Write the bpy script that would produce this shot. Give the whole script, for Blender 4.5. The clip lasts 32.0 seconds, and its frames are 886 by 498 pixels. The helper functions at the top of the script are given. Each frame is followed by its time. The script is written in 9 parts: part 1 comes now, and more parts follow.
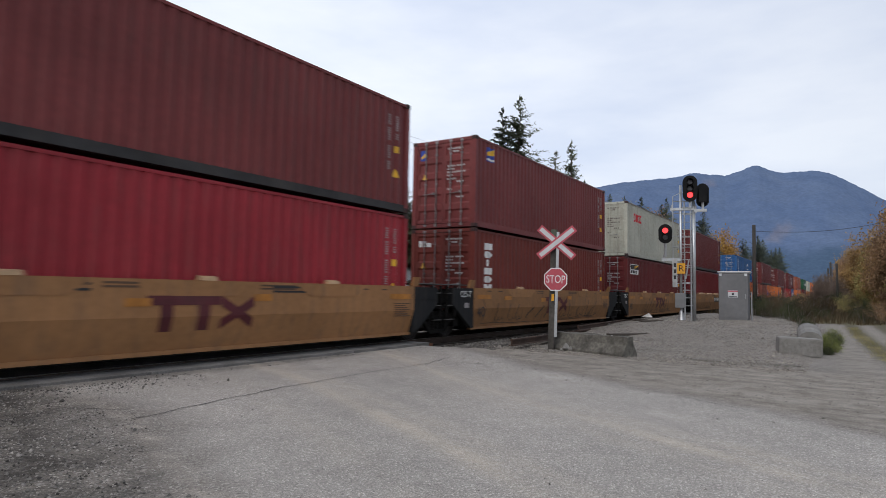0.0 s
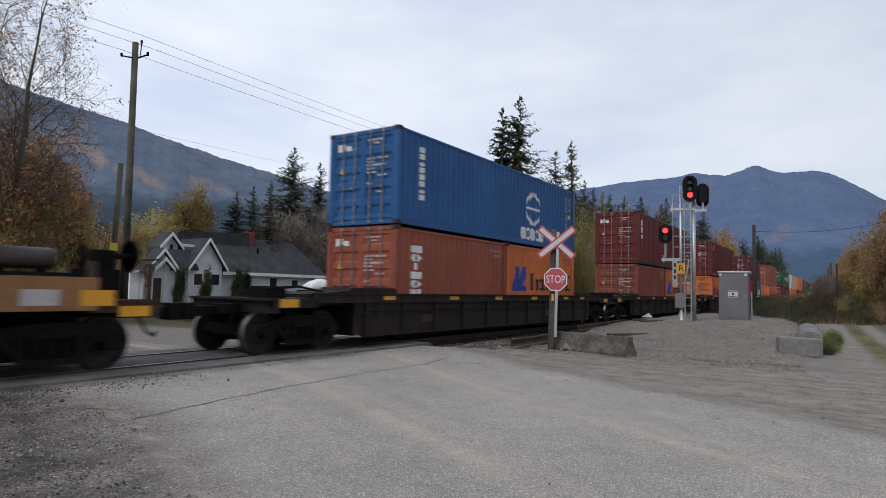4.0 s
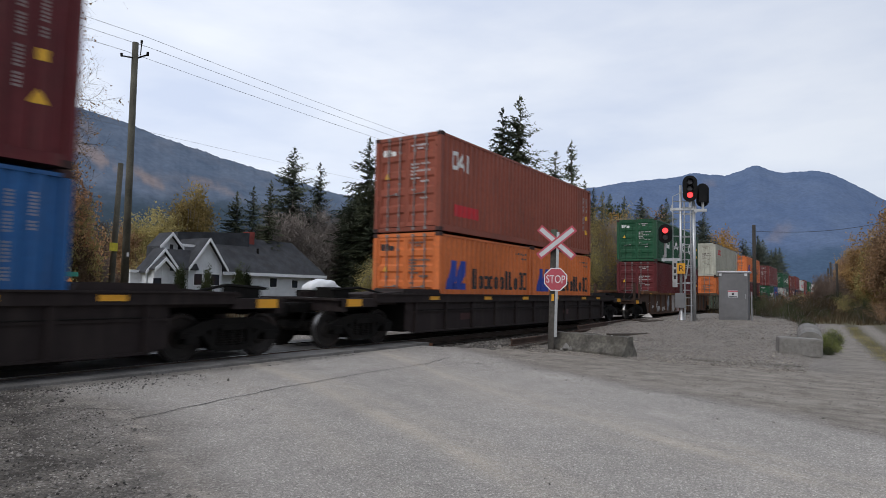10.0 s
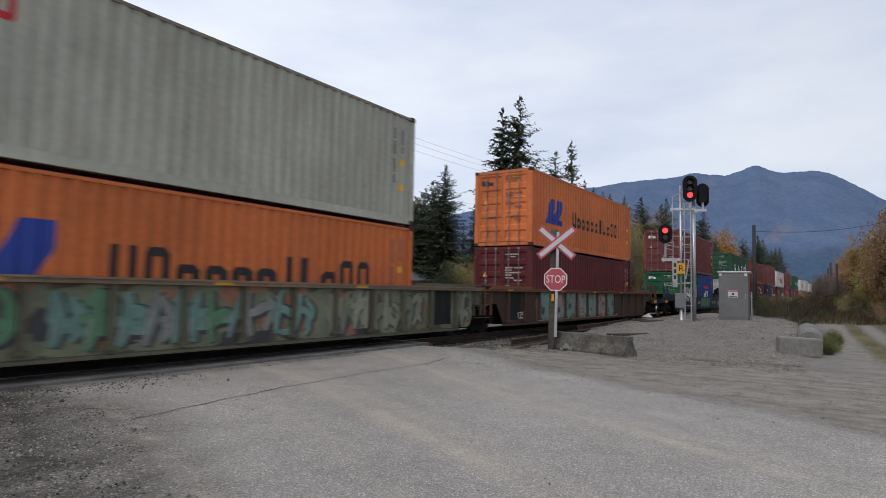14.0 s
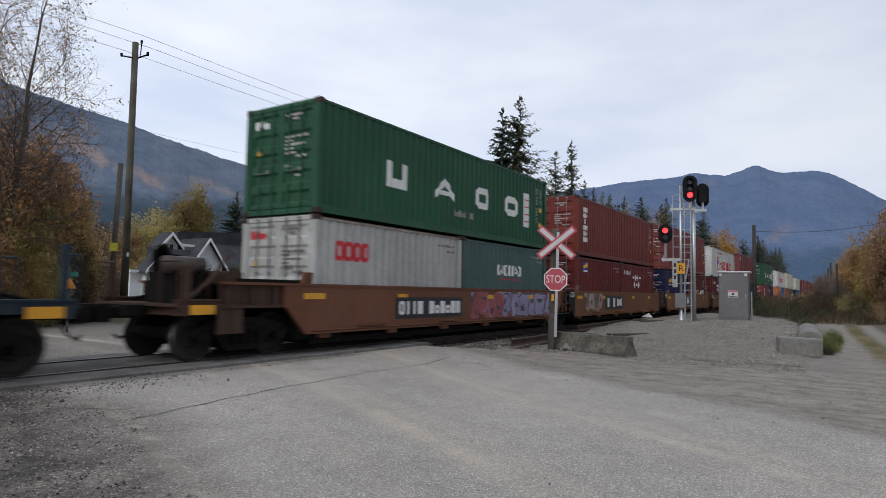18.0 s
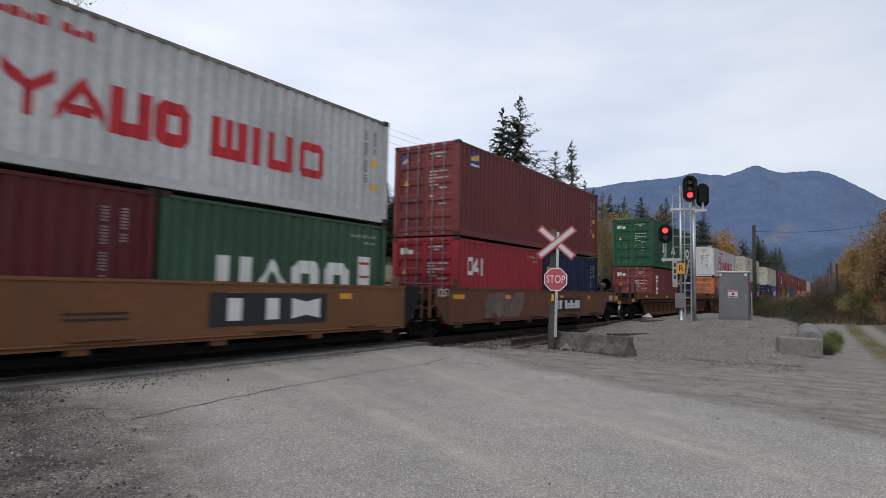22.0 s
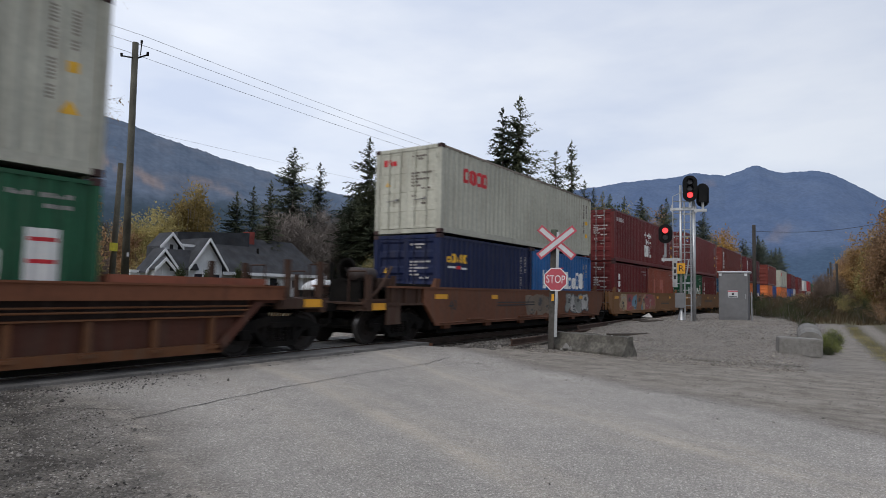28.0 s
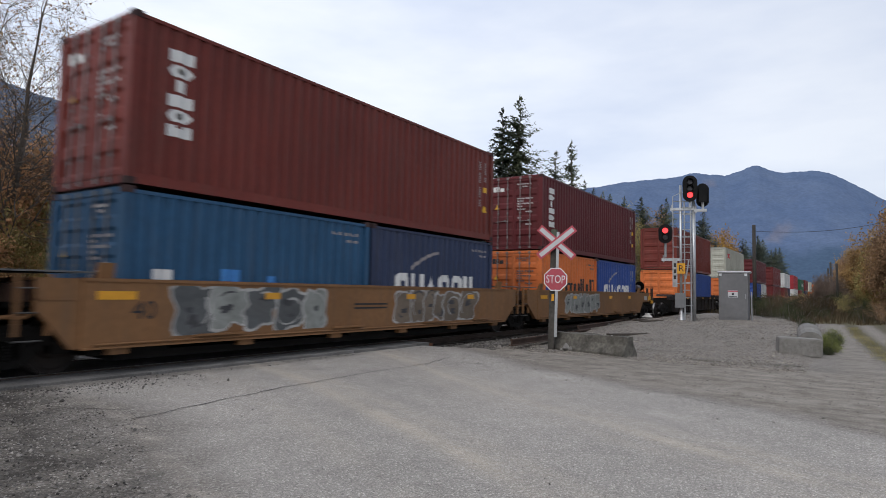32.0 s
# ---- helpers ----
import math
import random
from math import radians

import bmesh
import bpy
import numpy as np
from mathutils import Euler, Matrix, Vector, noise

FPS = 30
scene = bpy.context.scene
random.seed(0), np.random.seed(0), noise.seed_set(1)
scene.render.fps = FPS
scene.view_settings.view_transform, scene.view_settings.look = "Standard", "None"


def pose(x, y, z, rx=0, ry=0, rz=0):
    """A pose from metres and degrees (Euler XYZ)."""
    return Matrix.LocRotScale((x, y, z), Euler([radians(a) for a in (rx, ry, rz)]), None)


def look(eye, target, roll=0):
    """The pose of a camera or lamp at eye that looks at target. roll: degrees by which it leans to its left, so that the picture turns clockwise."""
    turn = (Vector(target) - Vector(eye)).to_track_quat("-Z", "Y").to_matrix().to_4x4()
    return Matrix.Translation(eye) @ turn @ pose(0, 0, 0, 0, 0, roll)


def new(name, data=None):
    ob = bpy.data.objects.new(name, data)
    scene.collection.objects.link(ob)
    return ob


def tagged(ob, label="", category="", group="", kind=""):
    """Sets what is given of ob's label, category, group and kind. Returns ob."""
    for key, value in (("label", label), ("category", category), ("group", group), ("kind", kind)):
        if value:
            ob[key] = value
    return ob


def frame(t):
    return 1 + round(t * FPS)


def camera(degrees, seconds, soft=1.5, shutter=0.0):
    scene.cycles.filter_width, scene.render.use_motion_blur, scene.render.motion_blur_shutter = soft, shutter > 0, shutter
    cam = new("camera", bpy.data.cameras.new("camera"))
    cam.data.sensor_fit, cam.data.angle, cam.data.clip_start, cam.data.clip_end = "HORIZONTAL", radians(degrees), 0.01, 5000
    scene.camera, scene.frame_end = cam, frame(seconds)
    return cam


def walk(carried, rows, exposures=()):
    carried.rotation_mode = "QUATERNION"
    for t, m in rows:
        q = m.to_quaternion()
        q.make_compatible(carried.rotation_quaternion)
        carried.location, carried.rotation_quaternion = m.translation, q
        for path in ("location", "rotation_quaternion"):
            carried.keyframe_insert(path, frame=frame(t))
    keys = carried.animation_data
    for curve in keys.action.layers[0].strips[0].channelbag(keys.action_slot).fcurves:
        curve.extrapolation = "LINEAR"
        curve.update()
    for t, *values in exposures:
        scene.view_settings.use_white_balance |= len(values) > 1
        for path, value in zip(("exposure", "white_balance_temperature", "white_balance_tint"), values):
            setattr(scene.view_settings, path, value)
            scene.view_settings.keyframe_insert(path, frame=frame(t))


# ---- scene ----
# The world: x to the right, y along the straight track and away from the camera, z up, the road's surface near z = 0.
EYE = (0.0, 0.0, 1.5)
YAW, PITCH, ROLL = radians(33.557), radians(3.883), 1.078
cam = camera(71.76, 32.0, soft=0.8, shutter=0.28)
AIM = (EYE[0] - math.sin(YAW) * math.cos(PITCH), EYE[1] + math.cos(YAW) * math.cos(PITCH), EYE[2] + math.sin(PITCH))
walk(cam, [(0.0, look(EYE, AIM, ROLL)), (32.0, look(EYE, AIM, ROLL))], [(0.0, 0.15), (1.0, 0.17), (3.4, 0.03), (6.0, 0.02), (8.2, 0.06), (10.0, 0.05), (12.0, 0.04), (16.5, 0.02), (18.0, 0.05), (21.0, 0.07), (22.0, 0.05), (23.4, 0.05), (25.5, -0.03), (27.5, 0.0), (29.0, 0.02), (31.0, 0.17), (32.0, 0.17)])

# ---- light: a bright overcast sky, the sun only a wide glow behind cloud ----
SUN_EL, SUN_AZ = radians(40), radians(178)


def overcast_world():
    w = bpy.data.worlds.new("overcast_sky")
    w.use_nodes = True
    nt = w.node_tree
    nt.nodes.clear()
    out = nt.nodes.new("ShaderNodeOutputWorld")
    bg = nt.nodes.new("ShaderNodeBackground")
    sky = nt.nodes.new("ShaderNodeTexSky")
    sky.sky_type = "NISHITA"
    sky.sun_disc = False
    sky.sun_elevation, sky.sun_rotation = SUN_EL, SUN_AZ
    sky.air_density, sky.dust_density = 1.0, 2.0
    dim = nt.nodes.new("ShaderNodeVectorMath")
    dim.operation = "SCALE"
    dim.inputs["Scale"].default_value = 0.10
    nt.links.new(sky.outputs[0], dim.inputs[0])
    co = nt.nodes.new("ShaderNodeTexCoord")
    mp = nt.nodes.new("ShaderNodeMapping")
    mp.inputs["Scale"].default_value = (1.0, 1.0, 3.2)
    no = nt.nodes.new("ShaderNodeTexNoise")
    no.inputs["Scale"].default_value = 2.3
    no.inputs["Detail"].default_value = 5.0
    no.inputs["Roughness"].default_value = 0.5
    rp = nt.nodes.new("ShaderNodeValToRGB")
    rp.color_ramp.elements[0].position, rp.color_ramp.elements[0].color = 0.34, (0.60, 0.67, 0.83, 1)
    rp.color_ramp.elements[1].position, rp.color_ramp.elements[1].color = 0.64, (0.83, 0.87, 0.95, 1)
    nt.links.new(co.outputs["Generated"], mp.inputs[0])
    nt.links.new(mp.outputs[0], no.inputs["Vector"])
    nt.links.new(no.outputs["Fac"], rp.inputs[0])
    mx = nt.nodes.new("ShaderNodeMix")
    mx.data_type = "RGBA"
    mx.inputs["Factor"].default_value = 0.86
    # the cloud is thinner and brighter over the valley side than over the road
    sp = nt.nodes.new("ShaderNodeSeparateXYZ")
    nt.links.new(co.outputs["Generated"], sp.inputs[0])
    side = nt.nodes.new("ShaderNodeMapRange")
    side.inputs["From Min"].default_value, side.inputs["From Max"].default_value = -1.0, 1.0
    side.inputs["To Min"].default_value, side.inputs["To Max"].default_value = 1.12, 0.64
    nt.links.new(sp.outputs["X"], side.inputs[0])
    cloud = nt.nodes.new("ShaderNodeVectorMath")
    cloud.operation = "SCALE"
    nt.links.new(rp.outputs[0], cloud.inputs[0])
    nt.links.new(side.outputs[0], cloud.inputs["Scale"])
    nt.links.new(dim.outputs[0], mx.inputs["A"])
    nt.links.new(cloud.outputs[0], mx.inputs["B"])
    nt.links.new(mx.outputs["Result"], bg.inputs["Color"])
    bg.inputs["Strength"].default_value = 1.10
    nt.links.new(bg.outputs[0], out.inputs["Surface"])
    scene.world = w


overcast_world()
sun_data = bpy.data.lights.new("sun", "SUN")
sun_data.energy, sun_data.angle, sun_data.color = 1.0, radians(24), (1.0, 0.97, 0.92)
sun = new("sun", sun_data)
sun.matrix_world = look((60 * math.sin(SUN_AZ), 60 * math.cos(SUN_AZ), 60 * math.tan(SUN_EL)), (0, 0, 0))


# ---- mesh and material tools ----
class Shape:
    """Gathers boxes, plates, prisms and tubes into one mesh."""

    def __init__(self):
        self.v, self.f = [], []

    def add(self, verts, faces):
        n = len(self.v)
        self.v += [tuple(p) for p in verts]
        self.f += [tuple(i + n for i in q) for q in faces]
        return self

    def box(self, x0, x1, y0, y1, z0, z1):
        p = [(x, y, z) for z in (z0, z1) for y in (y0, y1) for x in (x0, x1)]
        return self.add(p, [(0, 2, 3, 1), (4, 5, 7, 6), (0, 1, 5, 4), (2, 6, 7, 3), (0, 4, 6, 2), (1, 3, 7, 5)])

    def loft(self, a, b):
        n = len(a)
        return self.add(list(a) + list(b), [tuple(range(n))[::-1], tuple(range(n, 2 * n))] + [(i, (i + 1) % n, n + (i + 1) % n, n + i) for i in range(n)])

    def plate_x(self, poly, x0, x1):
        """A plate with its outline in y, z, from x0 to x1."""
        return self.loft([(x0, y, z) for y, z in poly], [(x1, y, z) for y, z in poly])

    def plate_y(self, poly, y0, y1):
        return self.loft([(x, y0, z) for x, z in poly], [(x, y1, z) for x, z in poly])

    def plate_z(self, poly, z0, z1):
        return self.loft([(x, y, z0) for x, y in poly], [(x, y, z1) for x, y in poly])

    def tube(self, p0, p1, r0, r1=None, n=8):
        p0, p1 = Vector(p0), Vector(p1)
        r1 = r0 if r1 is None else r1
        d = (p1 - p0).normalized()
        a = d.orthogonal().normalized()
        b = d.cross(a)
        ring = [(math.cos(2 * math.pi * i / n), math.sin(2 * math.pi * i / n)) for i in range(n)]
        return self.loft([p0 + r0 * (c * a + s * b) for c, s in ring], [p1 + r1 * (c * a + s * b) for c, s in ring])

    def path(self, pts, r, n=6):
        """One bent tube through the points."""
        pts = [Vector(p) for p in pts]
        rows = []
        side = (pts[1] - pts[0]).orthogonal().normalized()
        for i, p in enumerate(pts):
            d = (pts[min(i + 1, len(pts) - 1)] - pts[max(i - 1, 0)]).normalized()
            side = (side - d * side.dot(d)).normalized()
            up = d.cross(side)
            rows.append([p + r * (math.cos(2 * math.pi * k / n) * side + math.sin(2 * math.pi * k / n) * up) for k in range(n)])
        return self.skin(rows)

    def skin(self, rows):
        """A closed skin over rings of equal count."""
        n, m = len(rows[0]), len(rows)
        f = [(j * n + i, j * n + (i + 1) % n, (j + 1) * n + (i + 1) % n, (j + 1) * n + i) for j in range(m - 1) for i in range(n)]
        return self.add([p for row in rows for p in row], f + [tuple(range(n))[::-1], tuple(range((m - 1) * n, m * n))])

    def rings(self, axis_pts, n=20, axis="x"):
        """A lathe: (along, radius) pairs turned about an axis through the origin."""
        rows = []
        for a, r in axis_pts:
            row = []
            for i in range(n):
                c, s = r * math.cos(2 * math.pi * i / n), r * math.sin(2 * math.pi * i / n)
                row.append({"x": (a, c, s), "y": (c, a, s), "z": (c, s, a)}[axis])
            rows.append(row)
        v = [p for row in rows for p in row]
        f = [(k * n + i, k * n + (i + 1) % n, (k + 1) * n + (i + 1) % n, (k + 1) * n + i) for k in range(len(rows) - 1) for i in range(n)]
        f += [tuple(range(n))[::-1], tuple(range(len(v) - n, len(v)))]
        return self.add(v, f)

    def mesh(self, name, smooth=False, bevel=0.0, weld=False):
        me = bpy.data.meshes.new(name)
        me.from_pydata(self.v, [], self.f)
        bm = bmesh.new()
        bm.from_mesh(me)
        if weld:
            bmesh.ops.remove_doubles(bm, verts=bm.verts, dist=0.00002)
        if len(bm.faces) < 40000:
            bmesh.ops.recalc_face_normals(bm, faces=bm.faces)
        if bevel:
            bmesh.ops.bevel(bm, geom=[e for e in bm.edges if len(e.link_faces) == 2 and e.calc_face_angle(0) > 0.5], offset=bevel, segments=2, affect="EDGES", profile=0.6)
        bm.to_mesh(me)
        bm.free()
        if smooth:
            me.polygons.foreach_set("use_smooth", [True] * len(me.polygons))
        return me


def part(name, shape, material, parent=None, label="", at=None, smooth=False, bevel=0.0):
    """Links a shape or a shared mesh as one object, under a thing or a part if one is given."""
    me = shape.mesh(name, smooth, bevel) if isinstance(shape, Shape) else shape
    if not me.materials:
        me.materials.append(material)
    ob = new(name, me)
    if me.materials[0] != material:
        ob.material_slots[0].link = "OBJECT"
        ob.material_slots[0].material = material
    if parent is not None:
        ob.parent = parent
    if at is not None:
        ob.matrix_basis = at
    return tagged(ob, label) if label else ob


def thing(name, label, category, at=None, group="", kind=""):
    ob = new(name)
    ob.empty_display_size = 0.3
    if at is not None:
        ob.matrix_basis = at
    return tagged(ob, label, category, group, kind)


def text_mesh(body, size, depth=0.0015):
    cu = bpy.data.curves.new("lettering", "FONT")
    cu.body, cu.size, cu.align_x, cu.align_y, cu.extrude = body, size, "CENTER", "CENTER", depth
    ob = bpy.data.objects.new("lettering", cu)
    scene.collection.objects.link(ob)
    bpy.context.view_layer.update()
    me = bpy.data.meshes.new_from_object(ob.evaluated_get(bpy.context.evaluated_depsgraph_get()))
    bpy.data.objects.remove(ob)
    return me


MATS = {}


def surface(name, color, rough=0.6, metal=0.0, grain=12.0, vary=0.22, big=1.2, streak=0.0, dirt=(0.09, 0.075, 0.06), soil=0.25, bump=0.15, spread=0.0, second=None, spec=0.4, emit=0.0, island=0.0, thin=0.0, dent=0.0):
    """A weathered surface: base colour, two scales of variation, dirt in patches or streaks, fine relief."""
    if name in MATS:
        return MATS[name]
    m = bpy.data.materials.new(name)
    m.use_nodes = True
    nt = m.node_tree
    b = nt.nodes["Principled BSDF"]
    b.inputs["Roughness"].default_value = rough
    b.inputs["Metallic"].default_value = metal
    b.inputs["Specular IOR Level"].default_value = spec
    co = nt.nodes.new("ShaderNodeTexCoord")
    oi = nt.nodes.new("ShaderNodeObjectInfo")
    sh = nt.nodes.new("ShaderNodeMath")
    sh.operation = "MULTIPLY"
    sh.inputs[1].default_value = 37.0
    nt.links.new(oi.outputs["Random"], sh.inputs[0])
    ad = nt.nodes.new("ShaderNodeVectorMath")
    ad.operation = "ADD"
    nt.links.new(co.outputs["Object"], ad.inputs[0])
    nt.links.new(sh.outputs[0], ad.inputs[1])

    def noise_node(scale, detail, stretch=(1, 1, 1)):
        mp = nt.nodes.new("ShaderNodeMapping")
        mp.inputs["Scale"].default_value = stretch
        no = nt.nodes.new("ShaderNodeTexNoise")
        no.inputs["Scale"].default_value = scale
        no.inputs["Detail"].default_value = detail
        nt.links.new(ad.outputs[0], mp.inputs[0])
        nt.links.new(mp.outputs[0], no.inputs["Vector"])
        return no

    def ramp(src, p0, p1, c0=(0, 0, 0, 1), c1=(1, 1, 1, 1)):
        r = nt.nodes.new("ShaderNodeValToRGB")
        r.color_ramp.elements[0].position, r.color_ramp.elements[0].color = p0, c0
        r.color_ramp.elements[1].position, r.color_ramp.elements[1].color = p1, c1
        nt.links.new(src, r.inputs[0])
        return r

    fine, wide = noise_node(grain, 4), noise_node(big, 3)
    c = tuple(color)
    alt = tuple(second) if second else tuple(min(1, x * (1 + vary)) for x in c)
    low = tuple(x * (1 - vary) for x in c)
    base = ramp(wide.outputs["Fac"], 0.35, 0.68, (*low, 1), (*alt, 1))
    gm = nt.nodes.new("ShaderNodeMix")
    gm.data_type, gm.blend_type = "RGBA", "MULTIPLY"
    gm.inputs["Factor"].default_value = 1.0
    fr = ramp(fine.outputs["Fac"], 0.25, 0.75, (1 - vary, 1 - vary, 1 - vary, 1), (1 + vary, 1 + vary, 1 + vary, 1))
    nt.links.new(base.outputs[0], gm.inputs["A"])
    nt.links.new(fr.outputs[0], gm.inputs["B"])
    last = gm.outputs["Result"]
    if spread:
        hs = nt.nodes.new("ShaderNodeHueSaturation")
        mr = nt.nodes.new("ShaderNodeMapRange")
        mr.inputs["To Min"].default_value, mr.inputs["To Max"].default_value = 1 - spread, 1 + spread
        nt.links.new(oi.outputs["Random"], mr.inputs[0])
        nt.links.new(mr.outputs[0], hs.inputs["Value"])
        nt.links.new(last, hs.inputs["Color"])
        last = hs.outputs[0]
    if island:
        ge = nt.nodes.new("ShaderNodeNewGeometry")
        hs = nt.nodes.new("ShaderNodeHueSaturation")
        mr = nt.nodes.new("ShaderNodeMapRange")
        mr.inputs["To Min"].default_value, mr.inputs["To Max"].default_value = 1 - island, 1 + island
        nt.links.new(ge.outputs["Random Per Island"], mr.inputs[0])
        nt.links.new(mr.outputs[0], hs.inputs["Value"])
        nt.links.new(last, hs.inputs["Color"])
        last = hs.outputs[0]
    if soil:
        sn = noise_node(2.2 if streak else 1.7, 6, (3, 3, 0.35) if streak else (1, 1, 1))
        sr = ramp(sn.outputs["Fac"], 0.5, 0.78)
        sm = nt.nodes.new("ShaderNodeMath")
        sm.operation = "MULTIPLY"
        sm.inputs[1].default_value = soil
        nt.links.new(sr.outputs[0], sm.inputs[0])
        dm = nt.nodes.new("ShaderNodeMix")
        dm.data_type = "RGBA"
        nt.links.new(sm.outputs[0], dm.inputs["Factor"])
        nt.links.new(last, dm.inputs["A"])
        dm.inputs["B"].default_value = (*dirt, 1)
        last = dm.outputs["Result"]
    nt.links.new(last, b.inputs["Base Color"])
    if bump:
        bp = nt.nodes.new("ShaderNodeBump")
        bp.inputs["Strength"].default_value = bump
        bp.inputs["Distance"].default_value = 0.02
        nt.links.new(fine.outputs["Fac"], bp.inputs["Height"])
        if dent:
            db = nt.nodes.new("ShaderNodeBump")
            db.inputs["Strength"].default_value = dent
            db.inputs["Distance"].default_value = 0.06
            nt.links.new(noise_node(1.3, 2).outputs["Fac"], db.inputs["Height"])
            nt.links.new(db.outputs[0], bp.inputs["Normal"])
        nt.links.new(bp.outputs[0], b.inputs["Normal"])
    if thin:
        tl = nt.nodes.new("ShaderNodeBsdfTranslucent")
        both = nt.nodes.new("ShaderNodeMixShader")
        both.inputs[0].default_value = thin
        nt.links.new(last, tl.inputs["Color"])
        nt.links.new(b.outputs[0], both.inputs[1])
        nt.links.new(tl.outputs[0], both.inputs[2])
        nt.links.new(both.outputs[0], nt.nodes["Material Output"].inputs["Surface"])
    if emit:
        nt.links.new(last, b.inputs["Emission Color"])
        b.inputs["Emission Strength"].default_value = emit
    MATS[name] = m
    return m


def paint(name, color, rough=0.5, soil=0.28, dirt=(0.09, 0.075, 0.06)):
    return surface(name, color, rough, grain=9, vary=0.12, big=0.5, streak=1, soil=soil, dirt=dirt, bump=0.05, spread=0.10, spec=0.24, dent=0.5)


def glow(name, color, strength):
    m = bpy.data.materials.new(name)
    m.use_nodes = True
    b = m.node_tree.nodes["Principled BSDF"]
    b.inputs["Base Color"].default_value = (*color, 1)
    b.inputs["Emission Color"].default_value = (*color, 1)
    b.inputs["Emission Strength"].default_value = strength
    return m


C = {
    "maroon": paint("maroon_paint", (0.123, 0.0188, 0.0190)),
    "faded_maroon": paint("faded_maroon_paint", (0.155, 0.038, 0.037)),
    "brick": paint("weathered_brick_red_paint", (0.170, 0.037, 0.036)),
    "crimson": paint("clean_dark_red_paint", (0.150, 0.0185, 0.0215)),
    "slate_blue": paint("weathered_blue_paint", (0.026, 0.088, 0.175)),
    "dusk_blue": paint("weathered_navy_paint", (0.034, 0.048, 0.098)),
    "wine": paint("wine_red_paint", (0.104, 0.017, 0.0195)),
    "red": paint("red_paint", (0.305, 0.026, 0.036)),
    "brown": paint("red_brown_paint", (0.155, 0.030, 0.022)),
    "umber": paint("rust_brown_paint", (0.195, 0.054, 0.038)),
    "rose": paint("faded_red_brown_paint", (0.264, 0.0715, 0.044)),
    "orange": paint("orange_paint", (0.58, 0.155, 0.045)),
    "faded_orange": paint("faded_orange_paint", (0.50, 0.16, 0.07)),
    "grey": paint("pale_grey_paint", (0.435, 0.430, 0.362), 0.5, 0.4, (0.22, 0.17, 0.125)),
    "white": paint("off_white_paint", (0.55, 0.55, 0.54), 0.5, 0.3, (0.28, 0.24, 0.20)),
    "dull_white": paint("dull_white_paint", (0.40, 0.40, 0.385), 0.55, 0.6, (0.24, 0.19, 0.145)),
    "green": paint("dark_green_paint", (0.016, 0.082, 0.040)),
    "faded_green": paint("faded_green_paint", (0.040, 0.092, 0.052)),
    "teal": paint("grey_green_paint", (0.0605, 0.1045, 0.099)),
    "blue": paint("blue_paint", (0.0198, 0.0935, 0.253)),
    "royal": paint("royal_blue_paint", (0.033, 0.0715, 0.253)),
    "navy": paint("navy_paint", (0.0088, 0.0154, 0.055)),
}
DOORP = surface("pale_door_lettering", (0.47, 0.44, 0.435), 0.6, vary=0.15, soil=0.25, bump=0)
WHITE = surface("white_lettering", (0.72, 0.72, 0.70), 0.5, vary=0.05, soil=0.12, bump=0)
BLACKP = surface("black_lettering", (0.018, 0.018, 0.02), 0.5, vary=0.1, soil=0.1, bump=0)
REDP = surface("red_lettering", (0.55, 0.02, 0.03), 0.5, vary=0.08, soil=0.1, bump=0)
BLUEP = surface("blue_lettering", (0.02, 0.05, 0.30), 0.5, vary=0.08, soil=0.1, bump=0)
SKYP = surface("light_blue_lettering", (0.05, 0.22, 0.55), 0.5, vary=0.08, soil=0.1, bump=0)
YELP = surface("yellow_sticker", (0.75, 0.42, 0.03), 0.5, vary=0.08, soil=0.1, bump=0)
GOLDP = surface("pale_gold_lettering", (0.62, 0.52, 0.30), 0.5, vary=0.08, soil=0.1, bump=0)
FAINTP = surface("worn_pale_lettering", (0.30, 0.27, 0.265), 0.6, vary=0.15, soil=0.3, bump=0)
PATCHP = surface("pale_red_repair_paint", (0.36, 0.12, 0.09), 0.6, vary=0.1, soil=0.1, bump=0)
ROD = surface("galvanised_rod", (0.24, 0.232, 0.23), 0.45, metal=0.6, soil=0.35, bump=0.05)
STEEL = surface("galvanised_steel", (0.46, 0.47, 0.48), 0.42, metal=0.75, grain=20, vary=0.12, soil=0.15, bump=0.05)
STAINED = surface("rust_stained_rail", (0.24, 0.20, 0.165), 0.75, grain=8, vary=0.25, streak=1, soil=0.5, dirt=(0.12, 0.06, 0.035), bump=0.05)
TARRED = surface("tarred_bottom_rail", (0.040, 0.038, 0.039), 0.7, grain=8, vary=0.2, soil=0.3, bump=0.05, spec=0.25)
CASTING = surface("dark_corner_steel", (0.052, 0.030, 0.029), 0.75, soil=0.3, spec=0.2)
UNDER = surface("sooty_black_steel", (0.009, 0.0082, 0.0075), 0.85, grain=8, vary=0.3, soil=0.4, dirt=(0.022, 0.017, 0.014), bump=0.1, spec=0.12)
WHEELM = surface("rolling_wheel_steel", (0.024, 0.020, 0.018), 0.7, metal=0.2, soil=0.4, dirt=(0.06, 0.035, 0.025))
TREAD = surface("polished_wheel_rim", (0.30, 0.29, 0.28), 0.35, metal=1.0, vary=0.05, soil=0.1, bump=0)
RUST = surface("rusted_iron", (0.10, 0.045, 0.025), 0.85, grain=15, vary=0.35, soil=0.4, dirt=(0.05, 0.03, 0.02))
AMBER = surface("dirty_amber_reflector", (0.42, 0.165, 0.025), 0.55, vary=0.2, soil=0.45, bump=0)
